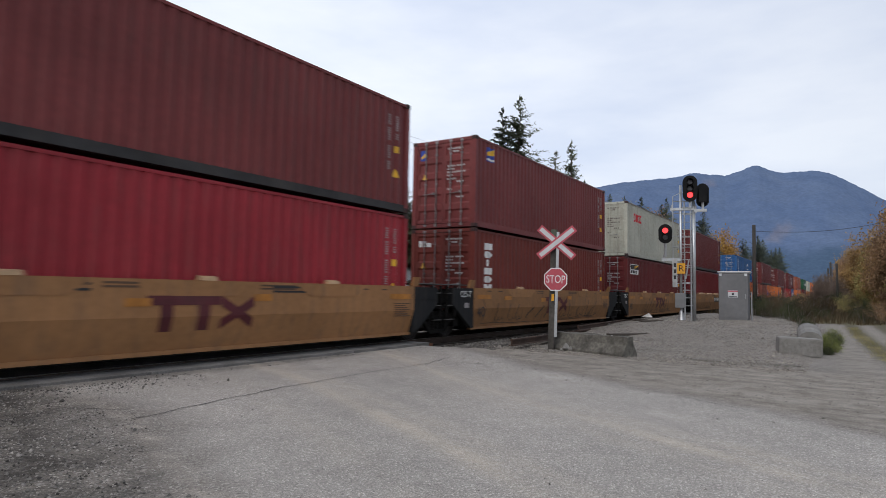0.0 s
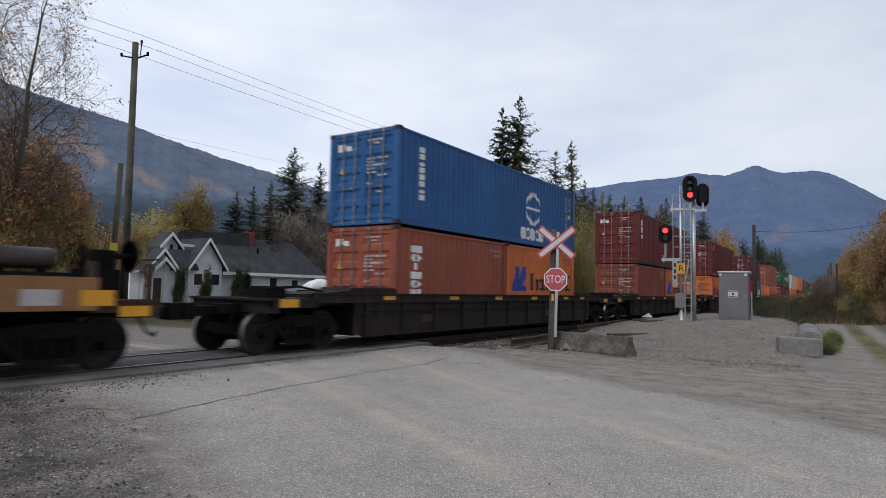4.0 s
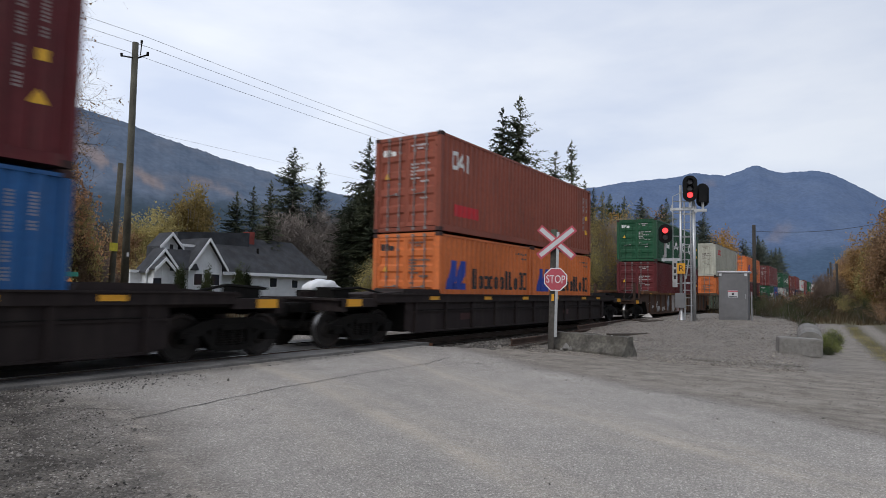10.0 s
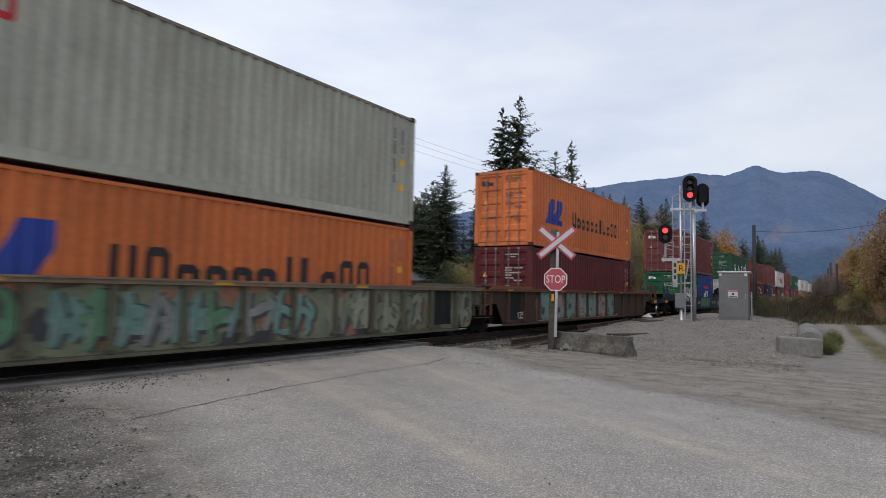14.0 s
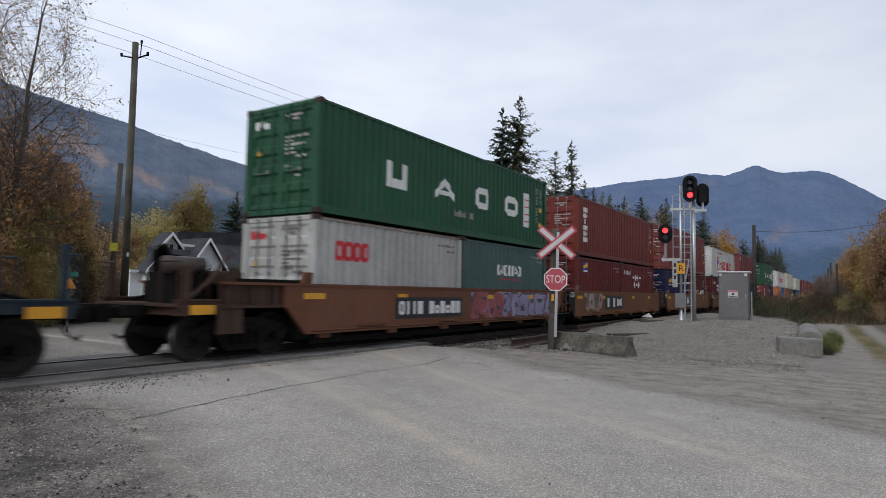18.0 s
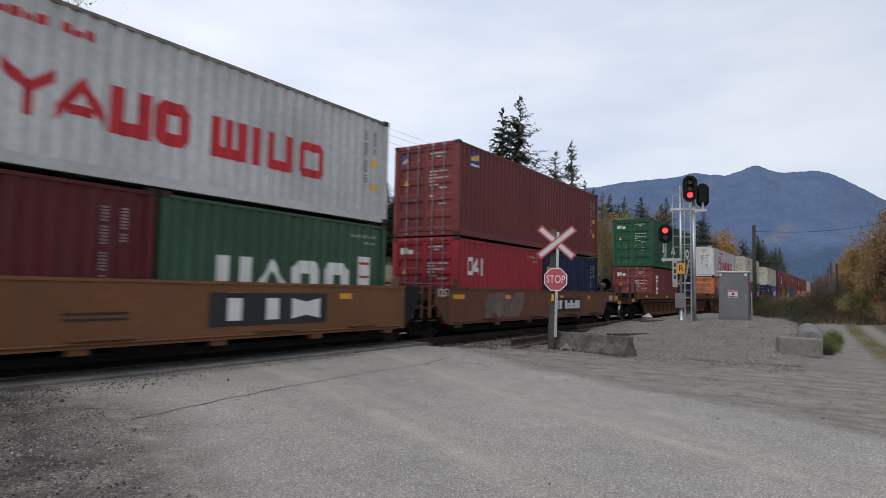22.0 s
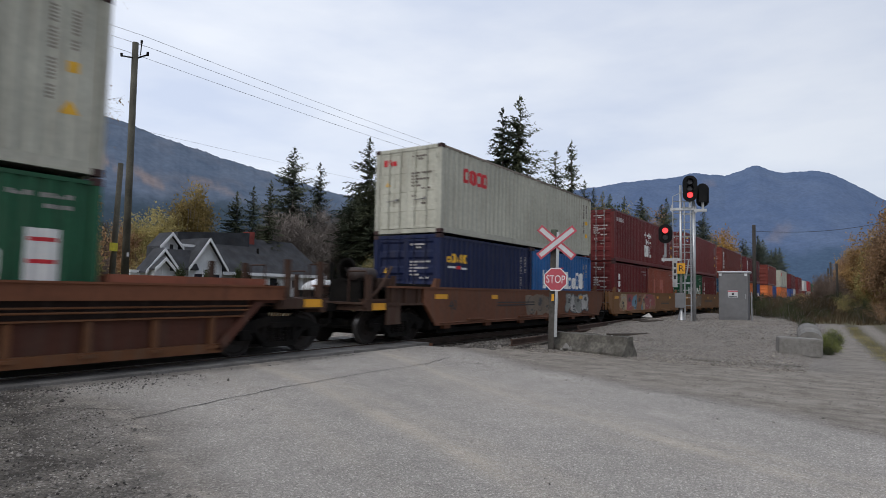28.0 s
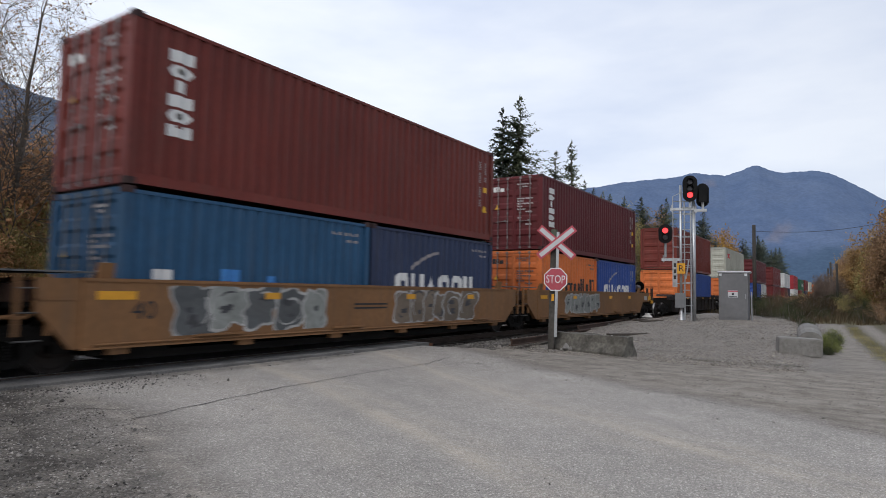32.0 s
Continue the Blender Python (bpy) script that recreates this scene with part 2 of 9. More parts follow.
REFL = surface("yellow_reflector", (0.70, 0.33, 0.02), 0.4, vary=0.06, soil=0.25, bump=0)
# ---- the ground ----
def smooth01(t):
    t = max(0.0, min(1.0, t))
    return t * t * (3 - 2 * t)


def fbm(x, y, s, seed=0.0):
    return noise.fractal(Vector((x * s, y * s, seed)), 1.0, 2.0, 4)


def ground_z(x, y):
    """Height of the ground: nearly level, a gravel mound beside the track, a low bed for the rails."""
    r = math.hypot(x, y)
    z = 0.02 * fbm(x, y, 0.25) * smooth01((r - 3) / 10)
    m = smooth01((y - 15.6) / 9.0) * smooth01((x + 8.9) / 1.8) * smooth01((-0.75 - 0.035 * max(0.0, y - 20) - x) / (0.5 + 0.05 * max(0.0, y - 20))) * smooth01((46 - y) / 8)
    z += 0.45 * m * (1 + 0.10 * fbm(x, y, 0.6, 3.0))
    z += 0.07 * smooth01((-5.5 - x) / 2.5) * smooth01((13.8 - y) / 0.6) * smooth01((x + 13.5) / 1.2)
    bed = smooth01((x + 13.8) / 0.9) * smooth01((-8.7 - x) / 0.7) * smooth01((y - 13.2) / 0.5)
    z -= 0.10 * bed
    if y > 13.0 and -8.9 < x < -6.5:
        z += 0.05 * fbm(x, y, 1.5, 6.0)
    if x < -14:
        z += 0.4 * fbm(x, y, 0.02, 9.0) * smooth01((-14 - x) / 20)
    if x > 0.5 and y > 20:
        z += 0.3 * smooth01((x - 0.5) / 4) * smooth01((y - 20) / 15)
    if r > 300:
        z += 4.0 * fbm(x, y, 0.004, 2.0) * smooth01((r - 300) / 500) - 1.0
    return z


def axis(points):
    out = []
    for a, b, step in points:
        n = max(1, int(round((b - a) / step)))
        out += [a + (b - a) * i / n for i in range(n)]
    return out + [points[-1][1]]


# The dusty tyre lines over the asphalt: y as a curve of x, a side step, strength and half width.
NEAR_LINE, FAR_LINE = (-0.0226, -0.7129, 2.9693), (0.0091, -0.5027, 5.8079)
TYRE_LINES = ((NEAR_LINE, 0.0, 1.0, 0.16), (NEAR_LINE, 0.42, 0.45, 0.14), (NEAR_LINE, -1.1, 0.25, 0.2), (FAR_LINE, 0.0, 0.95, 0.16), (FAR_LINE, 0.45, 0.5, 0.14), (FAR_LINE, -0.5, 0.3, 0.14))


def ground_sheet():
    xs = axis([(-4200, -600, 300), (-600, -100, 50), (-100, -20, 6), (-20, -12, 0.8), (-12, 3.2, 0.14), (3.2, 12, 0.9), (12, 60, 6), (60, 600, 60), (600, 4200, 300)])
    ys = axis([(-4200, -600, 300), (-600, -60, 60), (-60, -2, 3), (-2, 2, 0.5), (2, 22, 0.14), (22, 48, 0.4), (48, 120, 3), (120, 600, 30), (600, 4200, 300)])
    nx, ny = len(xs), len(ys)
    v = [(x, y, ground_z(x, y)) for y in ys for x in xs]
    f = [(j * nx + i, j * nx + i + 1, (j + 1) * nx + i + 1, (j + 1) * nx + i) for j in range(ny - 1) for i in range(nx - 1)]
    me = bpy.data.meshes.new("ground")
    me.from_pydata(v, [], f)
    me.polygons.foreach_set("use_smooth", [True] * len(f))
    rv, sv, gv, cv, tv = [], [], [], [], []
    for x, y, z in v:
        wob = 0.35 * fbm(x, y, 0.5, 1.0) + 0.25 * fbm(x, y, 1.9, 4.0)
        edge = 10.0 - 0.55 * (x + 2.5)
        r = smooth01((edge - y + wob * 0.9 + 0.25) / 0.75) * smooth01((x + 9.6 + 0.02 * wob) / 0.2)
        r *= 0.08 + 0.92 * smooth01((y - 3.75 - 0.12 * (x + 6.6) * (1 if x < -6.6 else -4.0) + wob * 1.1) / 1.1)
        t = 0.0
        for k, (bend, side, strength, width) in enumerate(TYRE_LINES):
            c = bend[0] * x * x + bend[1] * x + bend[2] + side
            t = max(t, strength * math.exp(-((y - c - 0.06 * wob) / width) ** 2) * (0.75 + 0.7 * fbm(x, y, 0.8, 7.0 + k)))
        tr = t * smooth01((edge - y) / 0.4)
        cx = 3.86 + (0.16 * (-6.7 - x) if x < -6.7 else -0.36 * (x + 6.7))
        if -9.2 < x < -3.5 and y < 5.5:
            tr = max(tr, 0.42 * math.exp(-((y - cx - 0.3 * wob) / 0.075) ** 2) * (0.6 + 1.5 * fbm(x, y, 9.0, 21.0)))
        s = max(0.0, 0.9 * smooth01((y - edge + 0.2 - wob * 0.7) / 0.9) * smooth01((15.4 + wob - y) / 1.4) * smooth01((x + 8.8) / 1.0))
        # the two wheel tracks of the path bend away to the left, with grass between and beside them
        px = x + 0.05 * (y - 19.5) - 0.0009 * max(0.0, y - 22) ** 2 * (1 if y < 42 else 0)
        stain = math.exp(-((y - 15.3 - 0.25 * wob - 0.12 * (x + 2.2)) / 0.28) ** 2) * smooth01((x + 4.6) / 1.2) * smooth01((-0.4 - x) / 0.8) * smooth01(0.75 + 1.4 * fbm(x, y, 0.9, 33.0)) if 13 < y < 18 else 0.0
        s *= 1 - 0.75 * stain
        if x > -2.2 and y > 12:
            s = max(s, 0.62 * math.exp(-((px - 0.05) / 0.42) ** 4) * smooth01((42 - y) / 3), 0.62 * math.exp(-((px - 1.45) / 0.36) ** 4) * smooth01((y - 16) / 4) * smooth01((44 - y) / 3))
        g = 0.85 * smooth01((px - 0.42 - 0.18 * wob) / 0.22) * smooth01((y - 16.5 + wob) / 3) * (1 - math.exp(-((px - 1.45) / 0.36) ** 4)) if y < 44 else 0.0
        g = max(g, smooth01((-14.5 - x + wob) / 1.5) * (1 - smooth01((14.5 + 0.15 * (x + 14) - y + wob) / 1.5) * smooth01((x + 60) / 6)), smooth01((y - 40.5 + wob * 2) / 2.5) if x > -8.2 else 0, smooth01((x - 5) / 2))
        cv.append(smooth01((4.2 + 1.6 * wob - y - 0.35 * (x + 6.5)) / 1.4) * smooth01((-3.4 - x) / 1.5) if y < 8 else (smooth01((x + 13.5) / 1.0) * smooth01((-6.3 - x + 0.8 * wob) / 1.6) * smooth01((y - 13.0) / 0.5)))
        # a darker strip of asphalt beside the crossing panels
        strip = smooth01((-8.86 - x + 0.15 * wob) / 0.14) * smooth01((11.0 - y) / 1.0) if -10 < x < -8 and y > 2 else 0.0
        r *= 1 - 0.5 * strip
        cv[-1] = max(cv[-1], stain, strip)
        tv.append(min(1.0, max(0.0, tr)))
        rv.append(r), sv.append(min(1, s)), gv.append(min(1, g))
    for name, values in (("road", rv), ("sand", sv), ("grass", gv), ("coarse", cv), ("wheel_dust", tv)):
        me.attributes.new(name, "FLOAT", "POINT")
        me.attributes[name].data.foreach_set("value", values)
    ob = new("ground", me)
    tagged(ob, "worn grey asphalt giving way to gravel, dirt and dry grass", "ground", kind="structure")
    m = bpy.data.materials.new("ground_mix")
    m.use_nodes = True
    nt = m.node_tree
    b = nt.nodes["Principled BSDF"]
    co = nt.nodes.new("ShaderNodeTexCoord")

    def nz(scale, detail=5.0, rough=0.6):
        n = nt.nodes.new("ShaderNodeTexNoise")
        n.inputs["Scale"].default_value, n.inputs["Detail"].default_value, n.inputs["Roughness"].default_value = scale, detail, rough
        nt.links.new(co.outputs["Object"], n.inputs["Vector"])
        return n.outputs["Fac"]

    def vor(scale, feature="F1"):
        n = nt.nodes.new("ShaderNodeTexVoronoi")
        n.inputs["Scale"].default_value = scale
        nt.links.new(co.outputs["Object"], n.inputs["Vector"])
        return n

    def rmp(src, stops):
        r = nt.nodes.new("ShaderNodeValToRGB")
        while len(r.color_ramp.elements) < len(stops):
            r.color_ramp.elements.new(0.5)
        for e, (p, c) in zip(r.color_ramp.elements, stops):
            e.position, e.color = p, (*c, 1)
        nt.links.new(src, r.inputs[0])
        return r.outputs[0]

    def mix(fac, a, c, blend="MIX"):
        x = nt.nodes.new("ShaderNodeMix")
        x.data_type, x.blend_type = "RGBA", blend
        for k, val in (("Factor", fac), ("A", a), ("B", c)):
            if isinstance(val, (int, float)):
                x.inputs[k].default_value = val
            elif isinstance(val, tuple):
                x.inputs[k].default_value = (*val, 1)
            else:
                nt.links.new(val, x.inputs[k])
        return x.outputs["Result"]

    def att(name):
        a = nt.nodes.new("ShaderNodeAttribute")
        a.attribute_name = name
        return a.outputs["Fac"]

    chips, stones, pebbles = vor(92.0), vor(60.0), vor(100.0)
    ruts = nt.nodes.new("ShaderNodeTexNoise")
    lie = nt.nodes.new("ShaderNodeMapping")
    lie.inputs["Rotation"].default_value = (0, 0, radians(-6))
    lie.inputs["Scale"].default_value = (0.22, 3.4, 1)
    ruts.inputs["Scale"].default_value, ruts.inputs["Detail"].default_value = 1.0, 5.0
    nt.links.new(co.outputs["Object"], lie.inputs[0])
    nt.links.new(lie.outputs[0], ruts.inputs["Vector"])
    tint = rmp(nz(0.35, 4), [(0.3, (1.13, 1.09, 1.035)), (0.7, (1.43, 1.37, 1.295))])
    asphalt = mix(0.6, rmp(nz(2.2), [(0.3, (0.235, 0.226, 0.216)), (0.7, (0.35, 0.337, 0.322))]), rmp(chips.outputs["Color"], [(0.12, (0.10, 0.095, 0.09)), (0.48, (0.25, 0.24, 0.229)), (0.74, (0.335, 0.322, 0.306)), (0.92, (0.68, 0.665, 0.64))]))
    asphalt = mix(1.0, asphalt, tint, "MULTIPLY")
    gravel = mix(0.75, rmp(nz(1.3), [(0.3, (0.15, 0.132, 0.114)), (0.7, (0.27, 0.243, 0.212))]), rmp(stones.outputs["Color"], [(0.1, (0.08, 0.072, 0.066)), (0.55, (0.22, 0.198, 0.175)), (0.8, (0.35, 0.322, 0.29)), (0.95, (0.66, 0.62, 0.57))]))
    dust = mix(0.5, rmp(nz(0.9, 7, 0.7), [(0.3, (0.205, 0.19, 0.172)), (0.5, (0.29, 0.271, 0.248)), (0.7, (0.375, 0.352, 0.322))]), rmp(pebbles.outputs["Color"], [(0.1, (0.13, 0.115, 0.10)), (0.6, (0.29, 0.262, 0.23)), (0.95, (0.55, 0.51, 0.46))]))
    dust = mix(1.0, dust, rmp(nz(2.6, 7, 0.72), [(0.38, (0.72, 0.70, 0.67)), (0.5, (0.98, 0.97, 0.95)), (0.64, (1.16, 1.14, 1.11))]), "MULTIPLY")
    dust = mix(1.0, dust, rmp(ruts.outputs["Fac"], [(0.34, (0.82, 0.80, 0.77)), (0.5, (1.0, 0.98, 0.95)), (0.66, (1.14, 1.11, 1.08))]), "MULTIPLY")
    turf = mix(0.6, rmp(nz(1.1), [(0.3, (0.05, 0.045, 0.022)), (0.52, (0.095, 0.085, 0.035)), (0.75, (0.16, 0.115, 0.06))]), rmp(nz(22.0), [(0.3, (0.03, 0.03, 0.014)), (0.7, (0.17, 0.14, 0.075))]))
    dark_gravel = mix(0.7, rmp(nz(1.5, 7, 0.7), [(0.3, (0.07, 0.063, 0.056)), (0.5, (0.125, 0.113, 0.10)), (0.7, (0.20, 0.182, 0.16))]), rmp(stones.outputs["Color"], [(0.1, (0.05, 0.047, 0.044)), (0.55, (0.13, 0.12, 0.11)), (0.8, (0.22, 0.207, 0.192)), (0.95, (0.58, 0.56, 0.53))]))
    dark_gravel = mix(1.0, dark_gravel, rmp(nz(1.7, 7, 0.7), [(0.38, (0.30, 0.28, 0.26)), (0.5, (0.74, 0.71, 0.67)), (0.62, (1.40, 1.35, 1.28))]), "MULTIPLY")
    col = mix(att("road"), mix(att("coarse"), gravel, dark_gravel), asphalt)
    pale_dust = mix(0.45, rmp(nz(4.0), [(0.3, (0.42, 0.365, 0.295)), (0.7, (0.56, 0.49, 0.405))]), rmp(chips.outputs["Color"], [(0.12, (0.22, 0.195, 0.165)), (0.5, (0.43, 0.38, 0.32)), (0.93, (0.72, 0.67, 0.60))]))
    col = mix(att("wheel_dust"), col, pale_dust)
    col = mix(att("sand"), col, dust)
    col = mix(att("grass"), col, turf)
    nt.links.new(col, b.inputs["Base Color"])
    b.inputs["Roughness"].default_value = 0.92
    b.inputs["Specular IOR Level"].default_value = 0.25
    lumps = nt.nodes.new("ShaderNodeMath")
    lumps.operation = "MULTIPLY"
    nt.links.new(nz(5.0, 6, 0.7), lumps.inputs[0])
    nt.links.new(att("sand"), lumps.inputs[1])
    lb = nt.nodes.new("ShaderNodeBump")
    lb.inputs["Strength"].default_value, lb.inputs["Distance"].default_value = 0.8, 0.09
    nt.links.new(lumps.outputs[0], lb.inputs["Height"])
    hm = nt.nodes.new("ShaderNodeMath")
    hm.operation = "ADD"
    nt.links.new(chips.outputs["Distance"], hm.inputs[0])
    nt.links.new(stones.outputs["Distance"], hm.inputs[1])
    bp = nt.nodes.new("ShaderNodeBump")
    bp.inputs["Strength"].default_value, bp.inputs["Distance"].default_value = 0.45, 0.02
    nt.links.new(lb.outputs[0], bp.inputs["Normal"])
    nt.links.new(hm.outputs[0], bp.inputs["Height"])
    nt.links.new(bp.outputs[0], b.inputs["Normal"])
    me.materials.append(m)
    return ob


ground_sheet()

CONCRETE = surface("weathered_concrete", (0.20, 0.19, 0.175), 0.9, grain=14, vary=0.2, big=1.5, soil=0.55, dirt=(0.10, 0.09, 0.075), bump=0.4)
OLDCONC = surface("dark_mossy_concrete", (0.105, 0.097, 0.085), 0.95, grain=12, vary=0.3, big=3.0, second=(0.15, 0.14, 0.12), soil=0.7, dirt=(0.045, 0.04, 0.03), bump=0.8)
PANELC = surface("crossing_panel_concrete", (0.15, 0.142, 0.134), 0.95, grain=40, vary=0.3, big=1.6, soil=0.6, dirt=(0.13, 0.12, 0.10), bump=0.3)
TIEWOOD = surface("oily_tie_wood", (0.055, 0.045, 0.038), 0.9, grain=18, vary=0.35, soil=0.4)
RAILTOP = surface("rail_steel", (0.075, 0.055, 0.045), 0.55, metal=0.6, vary=0.2, soil=0.4, dirt=(0.08, 0.04, 0.025))
SHINE = surface("polished_railhead", (0.5, 0.5, 0.5), 0.3, metal=1.0, vary=0.06, soil=0.1, bump=0)
STONE = surface("crushed_stone", (0.235, 0.215, 0.192), 0.95, grain=20, vary=0.3, soil=0.2, island=0.42)


def rail_profile(x):
    return [(x - 0.07, -0.17), (x + 0.07, -0.17), (x + 0.07, -0.155), (x + 0.012, -0.135), (x + 0.012, -0.045), (x + 0.036, -0.035), (x + 0.036, -0.004), (x + 0.028, 0.0), (x - 0.028, 0.0), (x - 0.036, -0.004), (x - 0.036, -0.035), (x - 0.012, -0.045), (x - 0.012, -0.135), (x - 0.07, -0.155)]


def track():
    tr = thing("railway_track", "straight single railway track with dark ties and polished rails", "track", Matrix.Translation((-10.875, 0, 0.13)), kind="structure")
    for x in (-0.7535, 0.7535):
        rail = part("rail", Shape().plate_y(rail_profile(x), -80, 900), RAILTOP, tr, "steel rail")
        part("rail_head", Shape().box(x - 0.027, x + 0.027, -80, 900, 0.0002, 0.0022), SHINE, rail, "polished running surface")
    tie = Shape().box(-1.3, 1.3, -0.115, 0.115, -0.33, -0.172).mesh("tie", bevel=0.012)
    plate = Shape().box(-0.09, 0.09, -0.17, 0.17, -0.172, -0.150)
    y = 13.9
    for i in range(150):
        part("tie", tie, TIEWOOD, tr, at=pose(0, y, 0, 0, 0, random.uniform(-0.8, 0.8)))
        y += 0.55
    far = Shape()
    while y < 420:
        far.box(-1.3, 1.3, y - 0.115, y + 0.115, -0.33, -0.172)
        y += 0.55
    tagged(part("tie_row", far, TIEWOOD, tr), "dark ties farther down the line", kind="stuff")


def crossing():
    """Concrete panels between and beside the rails where the road goes over."""
    cr = thing("level_crossing", "grey concrete panels where the road crosses the rails", "crossing", Matrix.Translation((-10.875, 0, 0.13)), kind="structure")
    y = -6.4
    i = 0
    while y < 13.4:
        y1 = min(y + 2.42, 13.5)
        part("panel", Shape().box(-0.64, 0.64, y + 0.008, y1 - 0.008, -0.25, -0.012), PANELC, cr, at=None, bevel=0.01)
        for sx in (-1, 1):
            part("panel", Shape().box(*sorted((sx * 0.835, sx * 1.54)), y + 0.008, y1 - 0.008, -0.25, -0.014 - 0.004 * (i % 2)), PANELC, cr, bevel=0.01)
        y = y1
        i += 1
    part("dark_end", Shape().box(-1.62, 1.62, 13.505, 13.56, -0.3, -0.03), RUST, cr, "rusty steel end plate")


def seam():
    """The cracked joint in the road along the crossing's approach, and a few other cracks."""
    tar = surface("dark_crack_filler", (0.055, 0.052, 0.05), 0.95, soil=0.2, bump=0.2)
    for name, pts, w in (("road_seam", [(-6.58, 3.82), (-6.68, 4.5), (-6.9, 6.2), (-7.0, 8.2), (-7.0, 9.9), (-7.25, 11.4)], 0.009), ("road_crack", [(-6.62, 3.9), (-7.0, 4.0), (-7.5, 3.7), (-8.2, 3.5)], 0.012), ("road_crack", [(-7.0, 9.9), (-6.2, 11.2), (-5.7, 12.6)], 0.010), ("apron_edge", [(-3.0, 10.02), (-2.44, 9.78), (-1.9, 9.5), (-1.32, 9.18), (-0.5, 8.86), (0.3, 8.5), (1.2, 8.1)], 0.012)):
        s = Shape()
        fine = []
        for (ax, ay), (bx, by) in zip(pts, pts[1:]):
            n = max(2, int(math.hypot(bx - ax, by - ay) / 0.12))
            for i in range(n):
                k = i / n
                x, y = ax + (bx - ax) * k, ay + (by - ay) * k
                fine.append((x + 0.05 * fbm(x, y, 2.2, 5.0), y + 0.03 * fbm(x, y, 3.1, 15.0)))
        for (ax, ay), (bx, by) in zip(fine, fine[1:]):
            wa = w * (0.7 + 0.6 * abs(fbm(ax, ay, 2.0, 8.0)))
            s.add([(x, y, ground_z(x, y) + 0.007) for x, y in ((ax - wa, ay), (ax + wa, ay), (bx + wa, by), (bx - wa, by))], [(0, 1, 2, 3)])
        tagged(part(name, s, tar), "dark crack in the worn asphalt road", "crack", kind="structure")


track()
crossing()
seam()


def stone_mesh(rnd, s, x, y, z, r):
    """Adds one broken stone: a squashed, uneven eight-sided lump."""
    p = []
    for dx, dy, dz in ((1, 0, 0), (0, 1, 0), (-1, 0, 0), (0, -1, 0), (0, 0, 1), (0, 0, -1)):
        k = r * rnd.uniform(0.6, 1.25)
        p.append((x + dx * k + rnd.uniform(-0.3, 0.3) * r, y + dy * k + rnd.uniform(-0.3, 0.3) * r, z + dz * k * 0.75))
    s.add(p, [(0, 1, 4), (1, 2, 4), (2, 3, 4), (3, 0, 4), (1, 0, 5), (2, 1, 5), (3, 2, 5), (0, 3, 5)])


def scatter(name, label, n, region, sizes, mat, seed):
    rnd = random.Random(seed)
    s = Shape()
    while n:
        x, y = region(rnd)
        r = rnd.uniform(*sizes) * (1.8 if rnd.random() < 0.05 else 1)
        stone_mesh(rnd, s, x, y, ground_z(x, y) + r * 0.3, r)
        n -= 1
    tagged(part(name, s, mat), label, "gravel", kind="stuff")


BALLAST = surface("dark_ballast_stone", (0.125, 0.114, 0.104), 0.95, grain=20, vary=0.35, soil=0.2, island=0.45)
scatter("ballast", "dark grey crushed stone ballast along the track", 9000, lambda r: (r.uniform(-9.9, -7.6) if r.random() < 0.6 else r.uniform(-12.6, -9.0), 13.5 + 26 * r.random() ** 1.6), (0.02, 0.045), BALLAST, 11)
scatter("mound_gravel", "loose grey gravel on the mound beside the track", 17000, lambda r: (r.uniform(-8.2, -0.75), 14.2 + 20 * r.random() ** 1.4), (0.008, 0.025), surface("pale_mound_stone", (0.245, 0.218, 0.188), 0.95, grain=20, vary=0.3, soil=0.2, island=0.45), 12)


def corner_spot(r):
    """Somewhere in the gravel corner of the road, thinning out towards the asphalt."""
    while True:
        x, y = r.uniform(-9.3, -3.6), r.uniform(0.8, 4.4)
        e = 3.75 + (0.07 * (-6.7 - x) if x < -6.7 else -0.36 * (x + 6.7)) + 0.5 * fbm(x, y, 0.9, 21.0)
        if y < e and r.random() < 0.12 + 0.5 * (e - y):
            return x, y


scatter("shoulder_gravel", "loose mixed gravel at the road's edge", 11000, corner_spot, (0.004, 0.016), surface("mixed_corner_stone", (0.185, 0.17, 0.155), 0.95, grain=20, vary=0.3, soil=0.2, island=0.8), 13)
scatter("edge_gravel", "dark loose stones along the crossing's edge", 480, lambda r: (-9.05 + abs(r.gauss(0, 0.45)), 3.2 + 3.0 * r.random() ** 1.5), (0.006, 0.019), BALLAST, 16)
scatter("apron_gravel", "scattered brown and grey stones on the dirt apron", 1500, lambda r: (r.uniform(-8.5, 2.0), r.uniform(9.8, 16.0)), (0.006, 0.017), STONE, 15)
scatter("road_chips", "scattered stone chips on the asphalt", 900, lambda r: (r.uniform(-9.1, 0.5), r.uniform(3.6, 14.0)), (0.004, 0.011), STONE, 14)


def road_debris():
    rnd = random.Random(5)
    s = Shape()
    for _ in range(80):
        y = rnd.uniform(4.5, 13.2)
        x = -9.0 + rnd.gauss(0, 0.25)
        stone_mesh(rnd, s, x, y, ground_z(x, y) + 0.006, rnd.uniform(0.006, 0.020))
    tagged(part("edge_debris", s, surface("dark_stone", (0.06, 0.055, 0.05), 0.95)), "dark stones strewn along the crossing panel", "gravel", kind="stuff")


road_debris()


